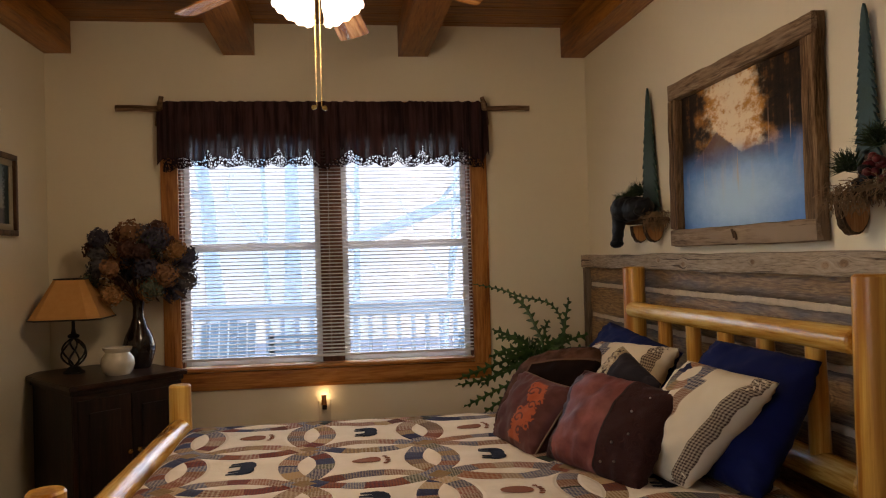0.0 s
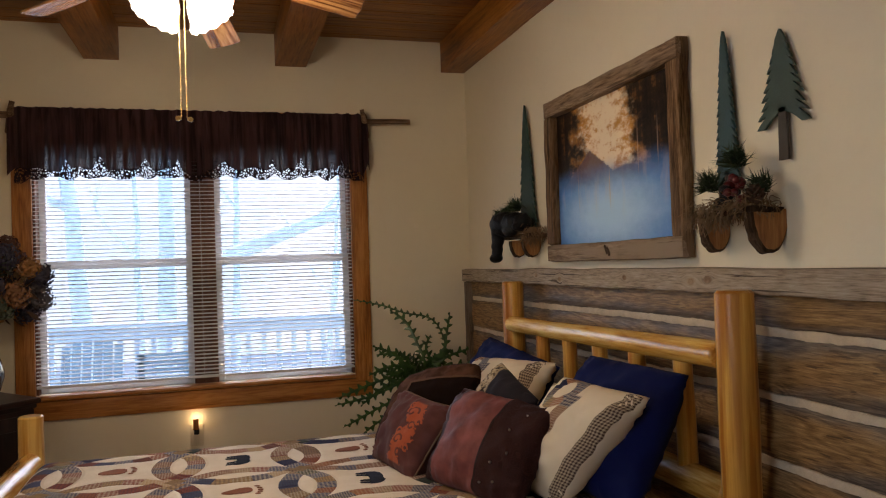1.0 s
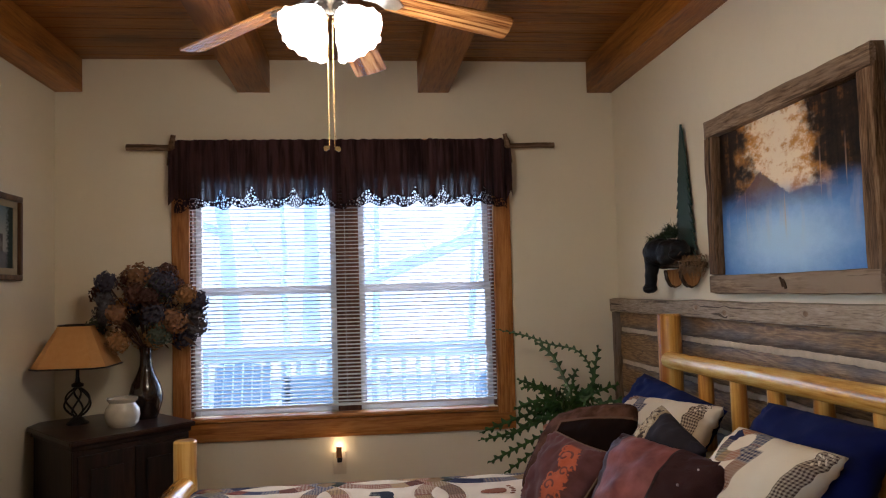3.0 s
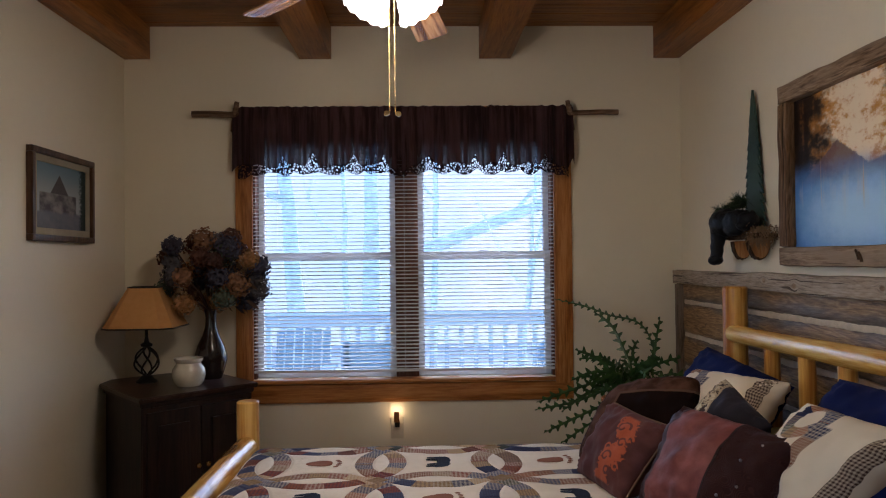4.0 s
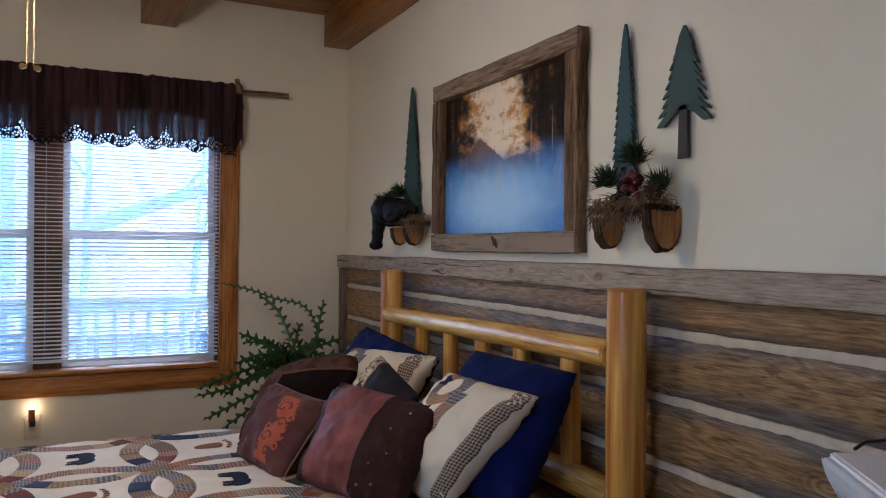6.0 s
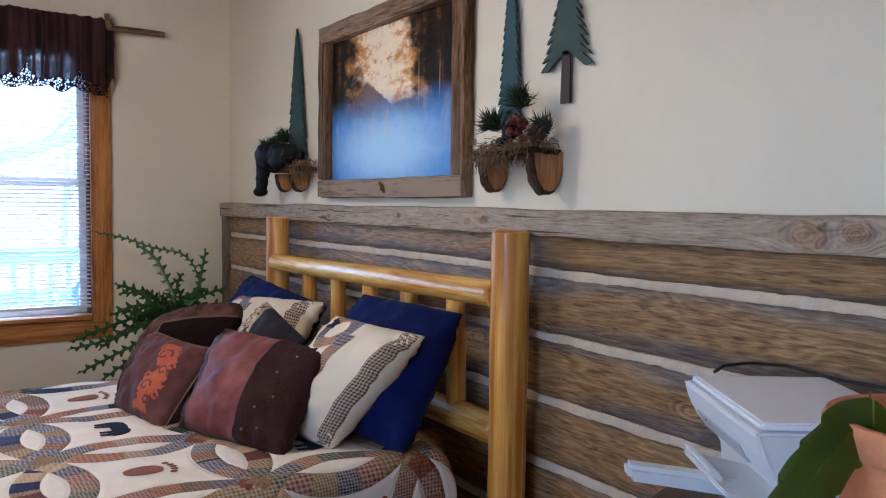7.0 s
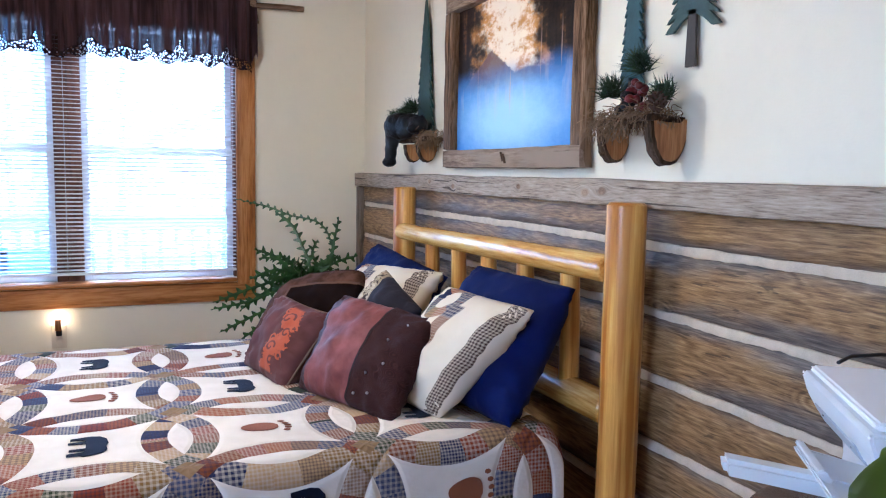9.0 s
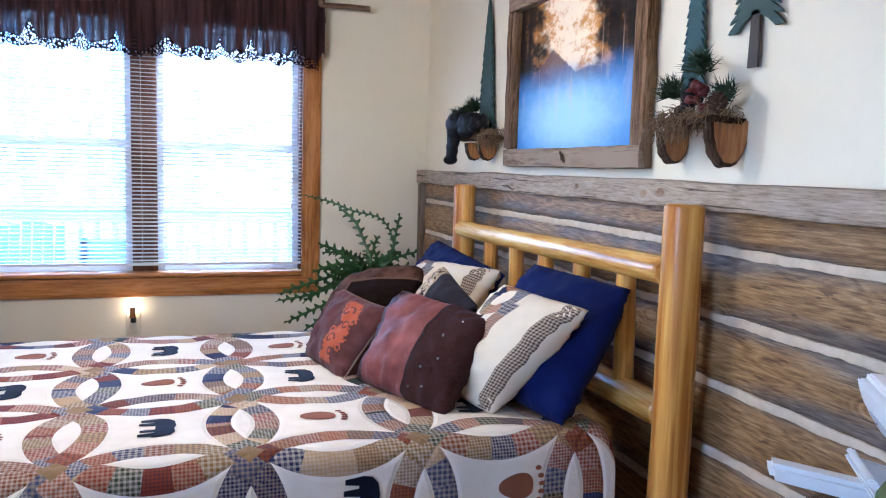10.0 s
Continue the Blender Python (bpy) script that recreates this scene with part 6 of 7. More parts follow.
for k, p in enumerate(heads):
    c = Vector((VXX - 0.005, VYY - 0.02, 1.305)) + p
    r = rnd.uniform(0.042, 0.062)
    bm = bmesh.new()
    for i in range(120):
        z = 1 - 2 * (i + 0.5) / 120
        a = i * 2.39996
        d = Vector((math.sqrt(1 - z * z) * math.cos(a), math.sqrt(1 - z * z) * math.sin(a), z))
        o = c + d * r * rnd.uniform(0.65, 1.2)
        s = d.orthogonal().normalized()
        s.rotate(Matrix.Rotation(rnd.uniform(0, 6.28), 3, d))
        u = d.cross(s)
        w = rnd.uniform(0.009, 0.015)
        t1 = d * rnd.uniform(-0.006, 0.006)
        q = [bm.verts.new(o + s * w + t1), bm.verts.new(o + u * w - t1), bm.verts.new(o - s * w + t1), bm.verts.new(o - u * w - t1)]
        mid = bm.verts.new(o - d * 0.004)
        for x in range(4):
            bm.faces.new((q[x], q[(x + 1) % 4], mid))
    part("hydrangea_head", bm, M_HYDRA, vase, "dried hydrangea bloom", smooth=False)
    st = Vector((VXX, VYY, CT + 0.33))
    part("stem", tube(bmesh.new(), [st, st.lerp(c, 0.5) + Vector((0, 0, 0.03)), c], 0.003, 6), M_CONE, vase)
for k in range(14):
    a = rnd.uniform(0, 6.28)
    c = Vector((VXX + 0.20 * math.cos(a), VYY - 0.02 + 0.10 * math.sin(a), 1.18 + rnd.uniform(-0.05, 0.1)))
    bm = plate([(0, 0), (0.02, 0.012), (0.045, 0.014), (0.075, 0.0), (0.045, -0.014), (0.02, -0.012)], 0.0012,
               lambda p, q, d: c + Vector((math.cos(a) * p, math.sin(a) * p - q * math.sin(a), q * 0.8 - p * 0.6 + d)))
    part("dry_leaf", bm, M_CONE, vase, "curled brown leaf", smooth=False)


# ---------------------------------------------------------------- fishbone cactus plants
def frond(bm, pts, width, lobe, seed, side_hint=(0, -1, 0)):
    """A flat stem cut into rounded teeth left and right in turn, along a smooth line through points."""
    pts = [Vector(p) for p in pts]
    fine = []
    for i in range(len(pts) - 1):
        p0, p1, p2, p3 = pts[max(i - 1, 0)], pts[i], pts[i + 1], pts[min(i + 2, len(pts) - 1)]
        for k in range(44):
            t = k / 44
            fine.append(0.5 * ((2 * p1) + (p2 - p0) * t + (2 * p0 - 5 * p1 + 4 * p2 - p3) * t * t + (3 * p1 - p0 - 3 * p2 + p3) * t ** 3))
    fine.append(pts[-1])
    length = 0.0
    rows = []
    for i, p in enumerate(fine):
        if i:
            length += (p - fine[i - 1]).length
        way = (fine[min(i + 1, len(fine) - 1)] - fine[max(i - 1, 0)]).normalized()
        side = way.cross(Vector(side_hint))
        if side.length < 0.1:
            side = way.cross(Vector((1, 0, 0)))
        side = side.normalized()
        nrm = side.cross(way).normalized()
        f = i / (len(fine) - 1)
        taper = min(1.0, f * 9 + 0.25) * min(1.0, (1 - f) * 6 + 0.10)
        cyc = length / lobe
        wl = 0.22 + 0.78 * max(0.0, math.sin(2 * math.pi * cyc)) ** 1.1
        wr = 0.22 + 0.78 * max(0.0, -math.sin(2 * math.pi * cyc)) ** 1.1
        w = width * taper
        th = 0.0016
        rows.append([bm.verts.new(q) for q in (p + side * w * wl + way * 0.45 * w * wl - nrm * 0.1 * w * wl, p + nrm * th, p - side * w * wr + way * 0.45 * w * wr - nrm * 0.15 * w * wr, p - nrm * th)])
    for a, b in zip(rows, rows[1:]):
        for k in range(4):
            bm.faces.new((a[k], a[(k + 1) % 4], b[(k + 1) % 4], b[k]))
    return bm


plant = thing("fishbone_plant", (1.27, 3.56, 0), "leafy fishbone cactus with zigzag fronds in a clay pot", "plant")
PC = Vector((1.27, 3.56, 0.74))
part("stand", lathe([(0.0, 0.0), (0.14, 0.0), (0.14, 0.02), (0.04, 0.05), (0.035, 0.42), (0.15, 0.46), (0.15, 0.48), (0.0, 0.48)], (PC.x, PC.y, 0), 28), M_DARK, plant, "dark wooden stand")
part("pot", lathe([(0.0, 0.0), (0.085, 0.0), (0.11, 0.17), (0.12, 0.17), (0.124, 0.215), (0.110, 0.215), (0.10, 0.19), (0.0, 0.19)], (PC.x, PC.y, 0.48), 32), M_TERRA, plant)
part("soil", lathe([(0.0, 0.012), (0.06, 0.010), (0.101, 0.0)], (PC.x, PC.y, 0.672), 20), M_SOIL, plant)
rnd = random.Random(21)


def spray(*line, width=0.031, lobe=0.042):
    """One frond from the pot along a line of points."""
    base = PC + Vector((rnd.uniform(-0.05, 0.05), rnd.uniform(-0.05, 0.05), -0.05))
    part("frond", frond(bmesh.new(), [base, *line], width * rnd.uniform(0.8, 0.98), lobe * rnd.uniform(0.92, 1.08), 0), M_LEAF, plant, smooth=False)


# tall arching fronds
spray((1.384, 3.55, 0.885), (1.393, 3.60, 0.984), (1.345, 3.66, 1.053), (1.226, 3.72, 1.082), (1.121, 3.78, 1.123), (0.971, 3.85, 1.159), width=0.020, lobe=0.036)
spray((1.368, 3.50, 0.875), (1.394, 3.50, 0.978), (1.415, 3.50, 1.088), width=0.026)
spray((1.272, 3.50, 0.846), (1.246, 3.55, 0.943), (1.208, 3.60, 1.039), (1.136, 3.66, 1.105), width=0.038, lobe=0.046)
spray((1.183, 3.50, 0.824), (1.112, 3.50, 0.896), (1.009, 3.50, 0.937))
# low fronds that spread to the window side
spray((1.218, 3.45, 0.815), (1.022, 3.42, 0.777), (0.808, 3.40, 0.711), width=0.029)
spray((1.188, 3.40, 0.777), (0.977, 3.36, 0.719), (0.790, 3.33, 0.692), width=0.029)
spray((1.203, 3.40, 0.730), (1.007, 3.36, 0.659), (0.826, 3.33, 0.587), width=0.026)
spray((1.161, 3.36, 0.693), (1.013, 3.32, 0.614), (0.900, 3.30, 0.547), width=0.026)
spray((1.231, 3.50, 0.807), (1.135, 3.50, 0.801), (1.024, 3.50, 0.819))
spray((1.200, 3.42, 0.820), (1.080, 3.38, 0.850), (0.960, 3.36, 0.815))
spray((1.170, 3.45, 0.760), (1.060, 3.46, 0.740), (0.930, 3.44, 0.660))
# short ones over the bed side
spray((1.360, 3.50, 0.836), (1.433, 3.50, 0.874), (1.514, 3.50, 0.893))
spray((1.324, 3.60, 0.823), (1.309, 3.60, 0.904), (1.349, 3.65, 0.963))
spray((1.370, 3.44, 0.800), (1.450, 3.40, 0.830), (1.560, 3.38, 0.800))
for k in range(20):
    a = rnd.uniform(0, 6.28)
    r = rnd.uniform(0.10, 0.24)
    tip = PC + Vector((r * math.cos(a) - 0.03, 0.8 * r * math.sin(a) - 0.06, rnd.uniform(-0.02, 0.16)))
    tip.y = min(tip.y, 3.9)
    spray(PC.lerp(tip, 0.5) + Vector((0, 0, 0.05)), tip, width=0.028, lobe=0.038)

# ---------------------------------------------------------------- side table, printer, potted plant
TZ = 0.845
TCX, TCY, TR = 1.37, 0.485, 0.255
tab = thing("round_side_table", (TCX, TCY, 0), "round dark mahogany pedestal side table", "table")
part("tabletop", lathe([(0.0, -0.028), (TR - 0.03, -0.028), (TR - 0.012, -0.020), (TR, -0.008), (TR - 0.004, 0.0), (TR - 0.012, 0.002), (0.0, 0.002)], (TCX, TCY, TZ - 0.002), 72), M_TABLE, tab, "polished dark round top")
part("pedestal", lathe([(0.0, 0.10), (0.05, 0.10), (0.06, 0.16), (0.035, 0.26), (0.045, 0.42), (0.032, 0.62), (0.06, 0.78), (0.10, 0.815), (0.0, 0.815)], (TCX, TCY, 0), 28), M_TABLE, tab)
for k in range(3):
    a = radians(30 + 120 * k)
    pts = [(TCX + r * math.cos(a), TCY + r * math.sin(a), z) for r, z in ((0.03, 0.20), (0.11, 0.17), (0.18, 0.08), (0.23, 0.022))]
    part("foot", tube(bmesh.new(), pts, [0.028, 0.026, 0.022, 0.02], 12), M_TABLE, tab)

# printer stands turned on the table, its paper trays folded out to the window side
printer = thing("desktop_printer", (1.47, 0.45, TZ), "pale grey desktop printer with its paper trays out", "printer")
P_M = Matrix.Translation((1.26, 0.53, TZ + 0.001)) @ Matrix.Rotation(radians(-35.1), 4, "Z")


def ppart(name, bm, mat, label="", smooth=False):
    return place(name, mesh_from(bm, name, mat, smooth), printer, P_M, label)


def wedge(pts, y0, y1, bevel=0.004):
    """A body with the side outline pts (a, z) drawn out from y0 to y1."""
    bm = bmesh.new()
    a = [bm.verts.new((p, y0, q)) for p, q in pts]
    b = [bm.verts.new((p, y1, q)) for p, q in pts]
    bm.faces.new(a[::-1]), bm.faces.new(b)
    for k in range(len(pts)):
        bm.faces.new((a[k], a[(k + 1) % len(pts)], b[(k + 1) % len(pts)], b[k]))
    bmesh.ops.bevel(bm, geom=bm.edges[:], offset=bevel, segments=2, affect="EDGES")
    return bm


body = [(0.255, 0.0), (0.070, 0.0), (0.074, 0.040), (0.058, 0.056), (0.030, 0.080), (0.010, 0.115), (0.0, 0.146), (0.002, 0.150), (0.255, 0.150)]
ppart("printer_body", wedge(body, 0.0, 0.33), M_PRINTER)
# raised strip in darker grey paints the shade above the tray
ppart("recess_shade_strip", wedge([(0.032, 0.074), (0.014, 0.102), (0.020, 0.106), (0.040, 0.078)], 0.10, 0.30, 0.001), M_PRINTER2, "darker grey strip painting the shade of a recess above the tray")
ppart("scanner_lid", wedge([(0.012, 0.151), (0.008, 0.157), (0.014, 0.162), (0.25, 0.162), (0.25, 0.151)], 0.012, 0.318, 0.003), M_PAPER, "white scanner lid")
ppart("output_tray", wedge([(0.10, 0.030), (-0.020, 0.052), (-0.034, 0.060), (-0.034, 0.052), (-0.018, 0.040), (0.10, 0.018)], 0.022, 0.215, 0.003), M_PRINTER, "folded-out paper tray")
ppart("tray_lip", wedge([(-0.024, 0.050), (-0.036, 0.068), (-0.024, 0.070), (-0.012, 0.052)], 0.080, 0.21, 0.003), M_PRINTER, "upturned tray lip")
ppart("tray_arm", wedge([(0.02, 0.020), (-0.152, 0.044), (-0.156, 0.070), (0.02, 0.048)], 0.092, 0.130, 0.007), M_PRINTER, "sliding paper stop")
ppart("paper_support", wedge([(0.225, 0.163), (0.250, 0.225), (0.254, 0.225), (0.232, 0.163)], 0.0, 0.07, 0.001), M_PAPER, "upright paper sheet")
for c, a in ((0.020, 0.26), (0.026, 0.14)):
    ppart("screw_dot", lathe([(0.0, -0.002), (0.003, -0.002), (0.003, 0.002), (0.0, 0.002)], (c, a, 0.096 if c < 0.023 else 0.088), 8), M_CABLE)
cable = thing("power_cable", (1.6, 0.75, 1.0), "black cable lying over the printer", "cable")
part("cord", tube(bmesh.new(), [(1.50, 0.772, 1.010), (1.545, 0.785, 1.014), (1.60, 0.770, 1.016), (1.645, 0.72, 1.015), (1.635, 0.66, 1.013), (1.620, 0.60, 1.014), (1.63, 0.52, 1.014), (1.64, 0.40, 1.0), (1.655, 0.30, 0.9), (1.66, 0.24, 0.5), (1.66, 0.22, 0.02)], 0.0032, 8), M_CABLE, cable)

PX, PY, PZ = 1.054, 0.212, 1.124
pst = thing("plant_stand", (PX, PY, 0), "slim dark wooden plant stand", "plant stand")
part("stand_top", lathe([(0.0, -0.02), (0.115, -0.02), (0.12, -0.01), (0.115, 0.0), (0.0, 0.0)], (PX, PY, PZ - 0.215), 36), M_DARKX, pst)
part("stand_column", lathe([(0.0, 0.0), (0.12, 0.0), (0.12, 0.02), (0.03, 0.06), (0.024, 0.5), (0.03, PZ - 0.26), (0.07, PZ - 0.236), (0.0, PZ - 0.236)], (PX, PY, 0), 28), M_DARK, pst)
pot = thing("potted_cactus", (PX, PY, PZ - 0.214), "terracotta pot with a broad wavy cactus leaf", "potted plant")
part("pot", lathe([(0.0000, -0.214), (0.0647, -0.214), (0.0681, -0.208), (0.0900, -0.036), (0.0915, -0.032), (0.0975, -0.030), (0.1004, -0.026), (0.1013, -0.006), (0.0979, 0.0), (0.0913, 0.0), (0.0880, -0.006), (0.0847, -0.05), (0.0000, -0.05)], (PX, PY, PZ), 64), M_TERRA, pot)
part("soil", lathe([(0.0, 0.008), (0.05, 0.006), (0.086, -0.006)], (PX, PY, PZ - 0.036), 24), M_SOIL, pot)


def wavy_leaf(pts, half, lobe, hint):
    """A broad leaf folded along its rib, with shallow round teeth."""
    bm = bmesh.new()
    pts = [Vector(p) for p in pts]
    fine = []
    for i in range(len(pts) - 1):
        p0, p1, p2, p3 = pts[max(i - 1, 0)], pts[i], pts[i + 1], pts[min(i + 2, len(pts) - 1)]
        for k in range(20):
            t = k / 20
            fine.append(0.5 * ((2 * p1) + (p2 - p0) * t + (2 * p0 - 5 * p1 + 4 * p2 - p3) * t * t + (3 * p1 - p0 - 3 * p2 + p3) * t ** 3))
    fine.append(pts[-1])
    run, rows = 0.0, []
    for i, p in enumerate(fine):
        run += (p - fine[i - 1]).length if i else 0.0
        way = (fine[min(i + 1, len(fine) - 1)] - fine[max(i - 1, 0)]).normalized()
        side = way.cross(Vector(hint)).normalized()
        nrm = side.cross(way).normalized()
        f = i / (len(fine) - 1)
        taper = min(1.0, f * 4 + 0.45) * min(1.0, (1 - f) * 4 + 0.1)
        row = []
        for s, ph in ((1, 0.0), (-1, 0.5)):
            c = (run / lobe + ph) % 1.0
            w = half * taper * (0.84 + 0.16 * (c if c < 0.8 else (1 - c) * 4) ** 0.8)
            row.append([p + side * s * w * g - nrm * (0.62 * w * g) for g in (1.0, 0.66, 0.33)])
        line = row[0] + [p] + row[1][::-1]
        rows.append([bm.verts.new(q - nrm * 0.0008) for q in line] + [bm.verts.new(q + nrm * 0.0008) for q in line[::-1]])
    for a, b in zip(rows, rows[1:]):
        n = len(a)
        for k in range(n):
            bm.faces.new((a[k], a[(k + 1) % n], b[(k + 1) % n], b[k]))
    return bm


bm = wavy_leaf([(1.030, 0.258, 1.098), (1.004, 0.254, 1.117), (0.968, 0.250, 1.122), (0.935, 0.248, 1.111), (0.904, 0.248, 1.095), (0.884, 0.248, 1.076), (0.867, 0.250, 1.056), (0.856, 0.254, 1.034), (0.846, 0.262, 0.997), (0.842, 0.270, 0.965)], 0.0245, 0.040, (-0.85, -0.45, 0.25))
part("wavy_leaf", bm, M_LEAF2, pot, "broad wavy-edged leaf", angle=60)
for q, top in (((1.022, 0.246), 1.150), ((1.005, 0.252), 1.143), ((1.035, 0.27), 1.142)):
    part("shoot", tube(bmesh.new(), [(q[0] + 0.01, q[1] - 0.005, 1.085), (q[0], q[1], top - 0.03), (q[0] - 0.004, q[1], top)], [0.0014, 0.0013, 0.0008], 8), M_SHOOT, pot, "young upright shoot")


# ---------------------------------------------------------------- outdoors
# emission of the backdrop panel, in place of overexposed daylight outdoors
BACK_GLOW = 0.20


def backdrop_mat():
    t = Tree("glowing_haze_panel")
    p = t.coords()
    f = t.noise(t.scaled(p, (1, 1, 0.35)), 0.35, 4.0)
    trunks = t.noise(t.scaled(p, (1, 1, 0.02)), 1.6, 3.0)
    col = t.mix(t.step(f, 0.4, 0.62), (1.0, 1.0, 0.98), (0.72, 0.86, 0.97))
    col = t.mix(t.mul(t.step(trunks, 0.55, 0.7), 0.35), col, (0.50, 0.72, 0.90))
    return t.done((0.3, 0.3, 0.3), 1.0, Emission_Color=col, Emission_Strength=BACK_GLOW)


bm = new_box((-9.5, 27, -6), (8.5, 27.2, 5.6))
tagged(part("backdrop", bm, backdrop_mat(), smooth=False), "self-lit panel standing in for bright hazy winter woods in the distance", "backdrop", kind="structure")
bm = bmesh.new()
bmesh.ops.create_grid(bm, x_segments=2, y_segments=2, size=400, matrix=Matrix.Translation((0, 0, -1.6)))
tagged(part("ground", bm, M_GROUND, smooth=False), "ground below the deck, coloured pale for overexposed daylight", "ground", kind="structure")

deck = thing("deck", (0.3, 5.3, 0.0), "grey board deck outside the window", "deck", kind="structure")
me = mesh_from(new_box((-3.2, -0.065, -0.035), (3.6, 0.065, 0.0), 0.004), "board", M_DECK, False)
for k in range(18):
    place("board", me, deck, Matrix.Translation((0.2, 4.25 + 0.136 * k, -0.03)))
part("deck_joist", new_box((-3.0, 6.58, -0.30), (3.8, 6.63, -0.066), 0.003), M_DECK, deck, smooth=False)
for x in (-2.8, 0.2, 3.4):
    part("deck_post", new_box((x, 6.5, -1.6), (x + 0.12, 6.62, -0.066), 0.004), M_DECK, deck, smooth=False)
rail = thing("deck_railing", (0.3, 6.5, 0.0), "deck railing with square balusters, coloured pale blue for window glare", "railing")
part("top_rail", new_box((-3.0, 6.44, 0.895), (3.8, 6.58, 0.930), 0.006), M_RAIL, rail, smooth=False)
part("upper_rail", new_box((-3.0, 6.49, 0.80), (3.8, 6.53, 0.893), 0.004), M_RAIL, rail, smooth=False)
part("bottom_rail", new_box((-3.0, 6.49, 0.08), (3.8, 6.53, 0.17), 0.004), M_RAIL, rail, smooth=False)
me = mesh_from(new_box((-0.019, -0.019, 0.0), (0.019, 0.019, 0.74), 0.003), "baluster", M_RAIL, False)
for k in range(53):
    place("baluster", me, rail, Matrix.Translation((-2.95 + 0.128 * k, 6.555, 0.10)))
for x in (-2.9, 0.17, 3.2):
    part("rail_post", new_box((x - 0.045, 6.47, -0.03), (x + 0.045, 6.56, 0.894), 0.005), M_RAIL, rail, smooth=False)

chair = thing("patio_chair", (-0.62, 5.9, -0.03), "blue-grey slatted patio chair on the deck", "chair")
for k in range(6):
    x = -0.86 + 0.075 * k
    bm = new_box((-0.03, -0.01, 0.0), (0.03, 0.01, 0.62 - 0.02 * abs(k - 2.5)), 0.004)
    place("back_slat", mesh_from(bm, "back_slat", M_PATIO, False), chair, pose(x, 6.02, 0.25, -18, 0, 0))
for k in range(5):
    part("seat_slat", new_box((-0.90, 5.52 + 0.095 * k, 0.33), (-0.44, 5.60 + 0.095 * k, 0.352), 0.004), M_PATIO, chair, smooth=False)
for x in (-0.93, -0.43):
    part("arm", new_box((x - 0.05, 5.46, 0.53), (x + 0.05, 6.05, 0.552), 0.005), M_PATIO, chair, smooth=False)
    for y in (5.52, 5.98):
        part("leg", new_box((x - 0.02, y - 0.02, -0.03), (x + 0.02, y + 0.02, 0.53), 0.003), M_PATIO, chair, smooth=False)
# bench shape added in place of a dark covered box
bench = thing("covered_box_standin", (-0.12, 6.1, -0.03), "blue-grey slatted bench shape standing in for a covered box by the railing", "bench")
for k in range(6):
    part("bench_back_slat", new_box((-0.36, 6.22, 0.36 + 0.058 * k), (0.145, 6.24, 0.40 + 0.058 * k), 0.003), M_PATIO, bench, smooth=False)
for k in range(4):
    part("bench_seat_slat", new_box((-0.36, 5.82 + 0.1 * k, 0.33), (0.145, 5.90 + 0.1 * k, 0.35), 0.003), M_PATIO, bench, smooth=False)
for x in (-0.35, 0.11):
    for y in (5.85, 6.22):
        part("bench_leg", new_box((x, y, -0.03), (x + 0.045, y + 0.045, 0.33 if y < 6 else 0.70), 0.003), M_PATIO, bench, smooth=False)
lan = thing("lantern", (1.33, 6.2, -0.03), "blue-grey square post lantern on the deck", "lantern")
part("lantern_post", new_box((1.31, 6.18, -0.03), (1.35, 6.22, 0.42), 0.003), M_PATIO, lan, smooth=False)
part("lantern_body", new_box((1.255, 6.125, 0.42), (1.405, 6.275, 0.62), 0.008), M_PATIO, lan, smooth=False)
part("lantern_cap", lathe([(0.0, 0.10), (0.02, 0.09), (0.10, 0.0), (0.0, 0.0)], (1.33, 6.2, 0.62), 4), M_PATIO, lan, smooth=False)


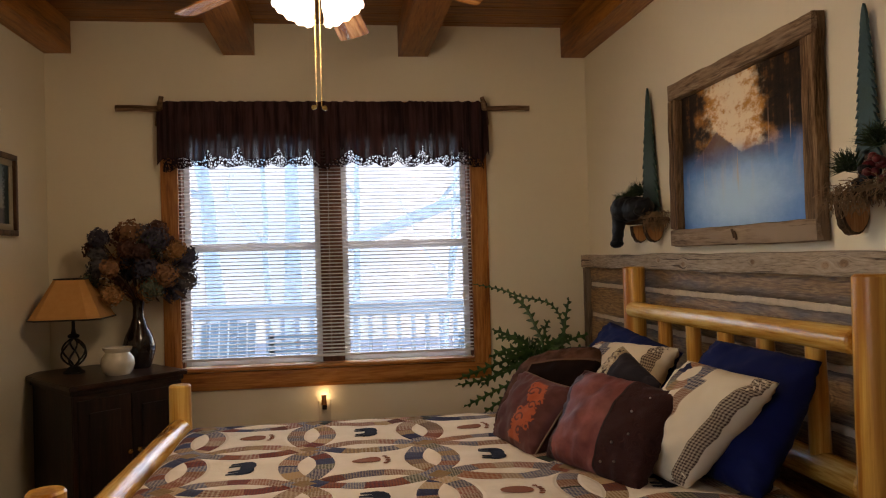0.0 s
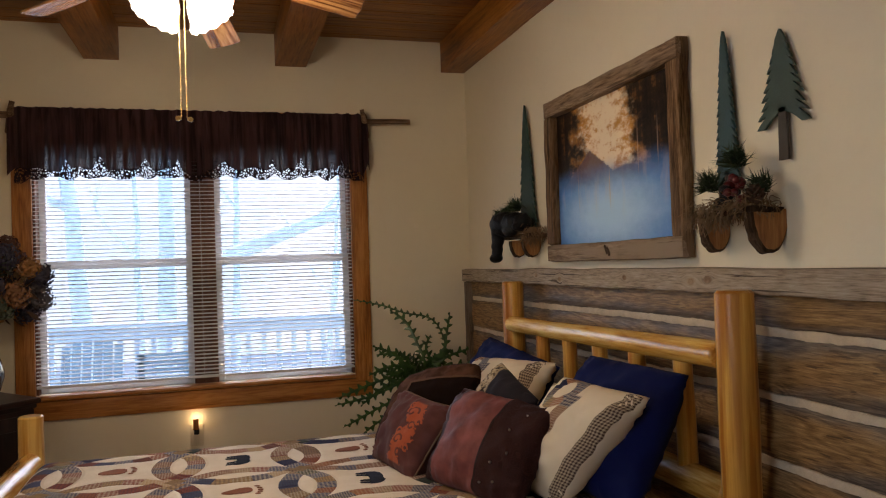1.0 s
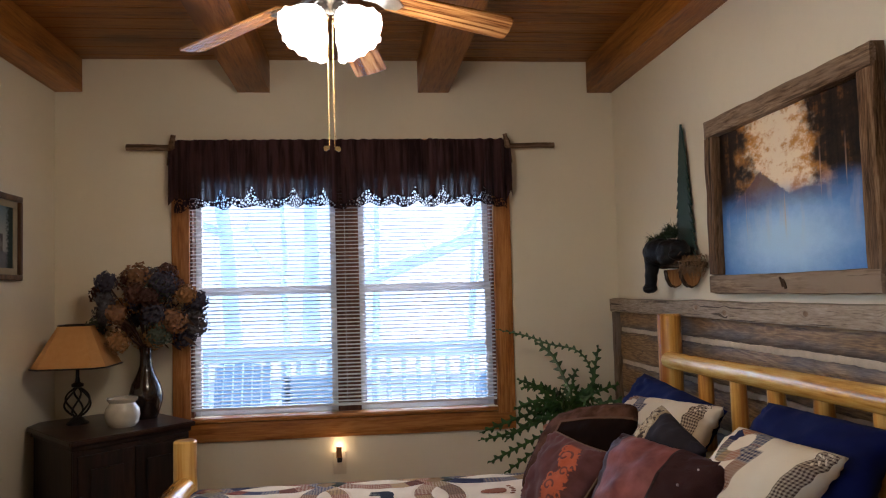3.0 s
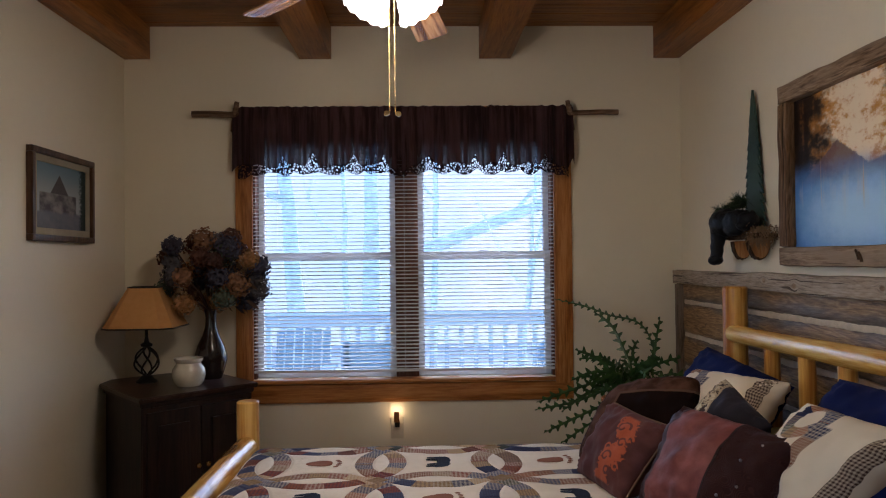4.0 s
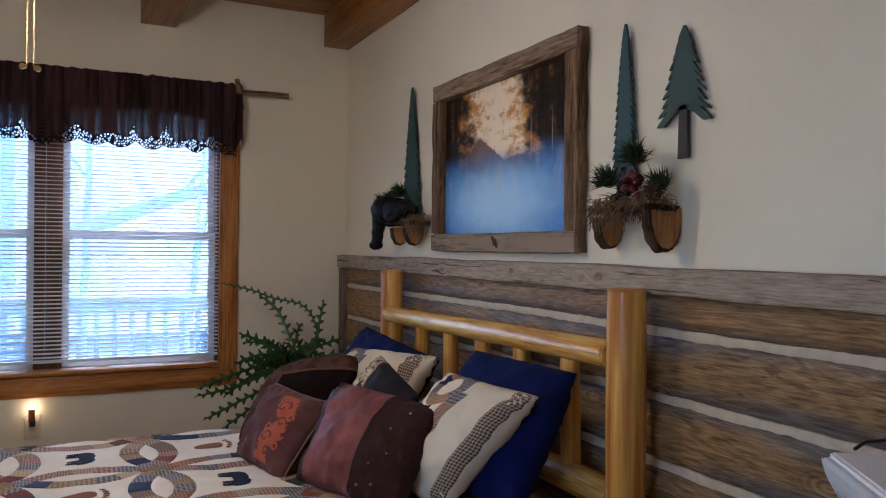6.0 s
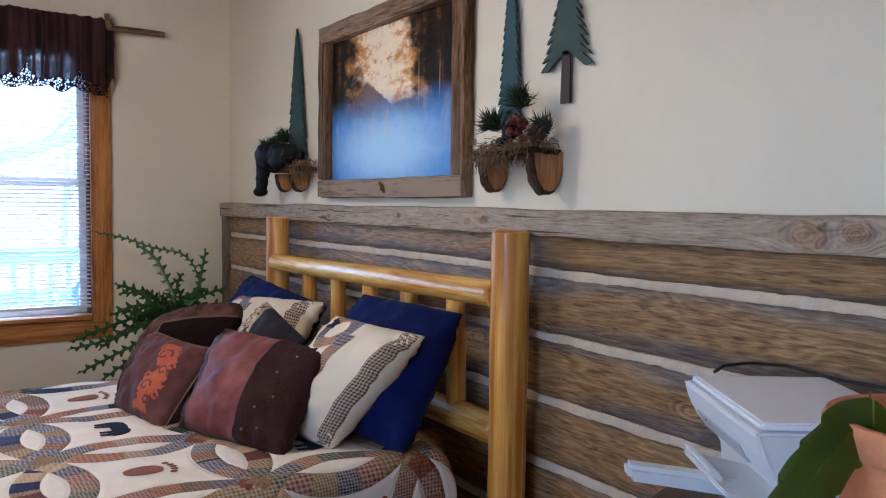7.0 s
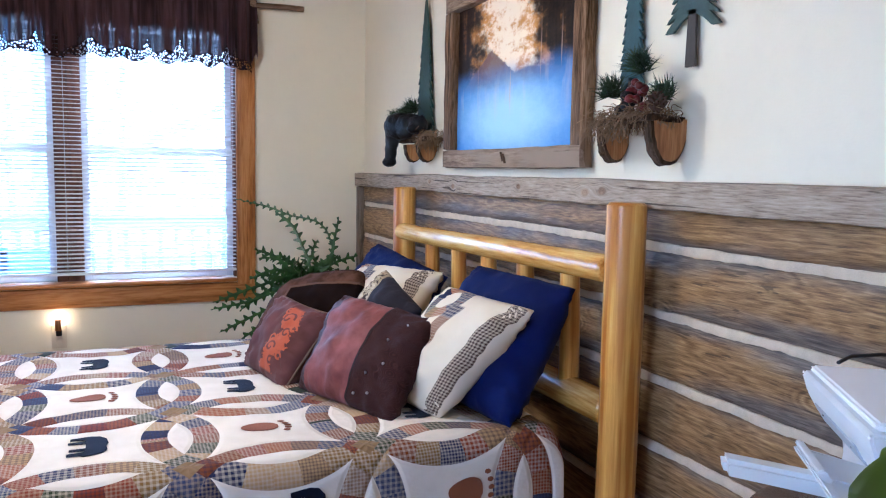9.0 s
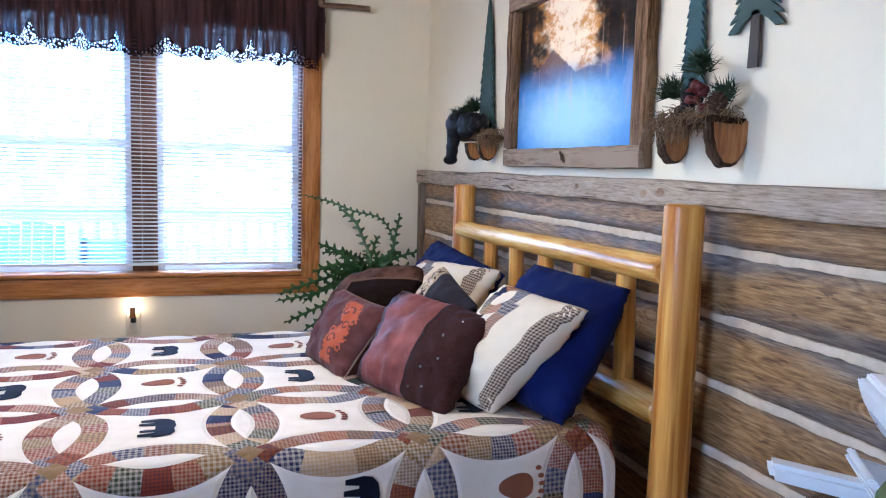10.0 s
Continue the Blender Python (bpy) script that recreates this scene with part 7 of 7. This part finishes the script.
def bare_tree(label, base, top, r, seed, limbs=2):
    rnd = random.Random(seed)
    ob = thing("bare_tree", base, label, "tree", "bare trees beyond the deck")
    base, top = Vector(base), Vector(top)
    n = 14
    pts = [base.lerp(top, k / n) + Vector((rnd.uniform(-0.06, 0.06), 0, 0)) * (k / n) for k in range(n + 1)]
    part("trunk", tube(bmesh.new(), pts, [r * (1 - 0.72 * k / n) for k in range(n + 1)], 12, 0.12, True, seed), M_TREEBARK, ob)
    bm = bmesh.new()

    def grow(p, d, length, rad, depth):
        q = [p]
        for _ in range(5):
            d = (d + Vector((rnd.uniform(-0.25, 0.25), rnd.uniform(-0.2, 0.2), rnd.uniform(-0.05, 0.25)))).normalized()
            q.append(q[-1] + d * length / 5)
        tube(bm, q, [rad * (1 - 0.75 * i / 5) for i in range(6)], 6)
        if depth:
            for _ in range(2):
                i = rnd.randint(2, 5)
                grow(q[i], (d + Vector((rnd.uniform(-0.9, 0.9), rnd.uniform(-0.6, 0.6), rnd.uniform(-0.2, 0.6)))).normalized(), length * 0.6, rad * 0.5, depth - 1)

    for k in range(limbs):
        i = rnd.randint(4, n - 1)
        s = rnd.choice((-1, 1))
        grow(pts[i], Vector((s * rnd.uniform(0.5, 1.0), rnd.uniform(-0.4, 0.4), rnd.uniform(0.3, 0.9))).normalized(), rnd.uniform(1.2, 2.4), r * 0.38, 1)
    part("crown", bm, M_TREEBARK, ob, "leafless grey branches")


bare_tree("leafless grey tree with a leaning trunk", (-1.85, 14, -1.6), (-2.45, 14, 6.5), 0.20, 1)
bare_tree("leafless grey tree with a straight trunk", (-0.65, 13.5, -1.6), (-0.50, 13.5, 7.0), 0.19, 2)
bare_tree("thin leafless grey tree", (-1.25, 16, -1.6), (-1.35, 16, 6.0), 0.08, 3, 1)
bare_tree("pale trunk leaning across the wood", (-0.03, 15, 1.42), (6.86, 15, 4.02), 0.15, 4, 2)
bare_tree("thin leafless grey tree leaning over", (1.75, 13, -1.6), (2.9, 13, 5.0), 0.05, 5, 1)
bare_tree("thin leafless grey sapling", (2.1, 14, -1.6), (2.6, 14, 5.0), 0.05, 6, 1)
bare_tree("leafless grey tree beside the deck", (0.55, 18, -1.6), (0.8, 18, 7.0), 0.10, 7, 2)
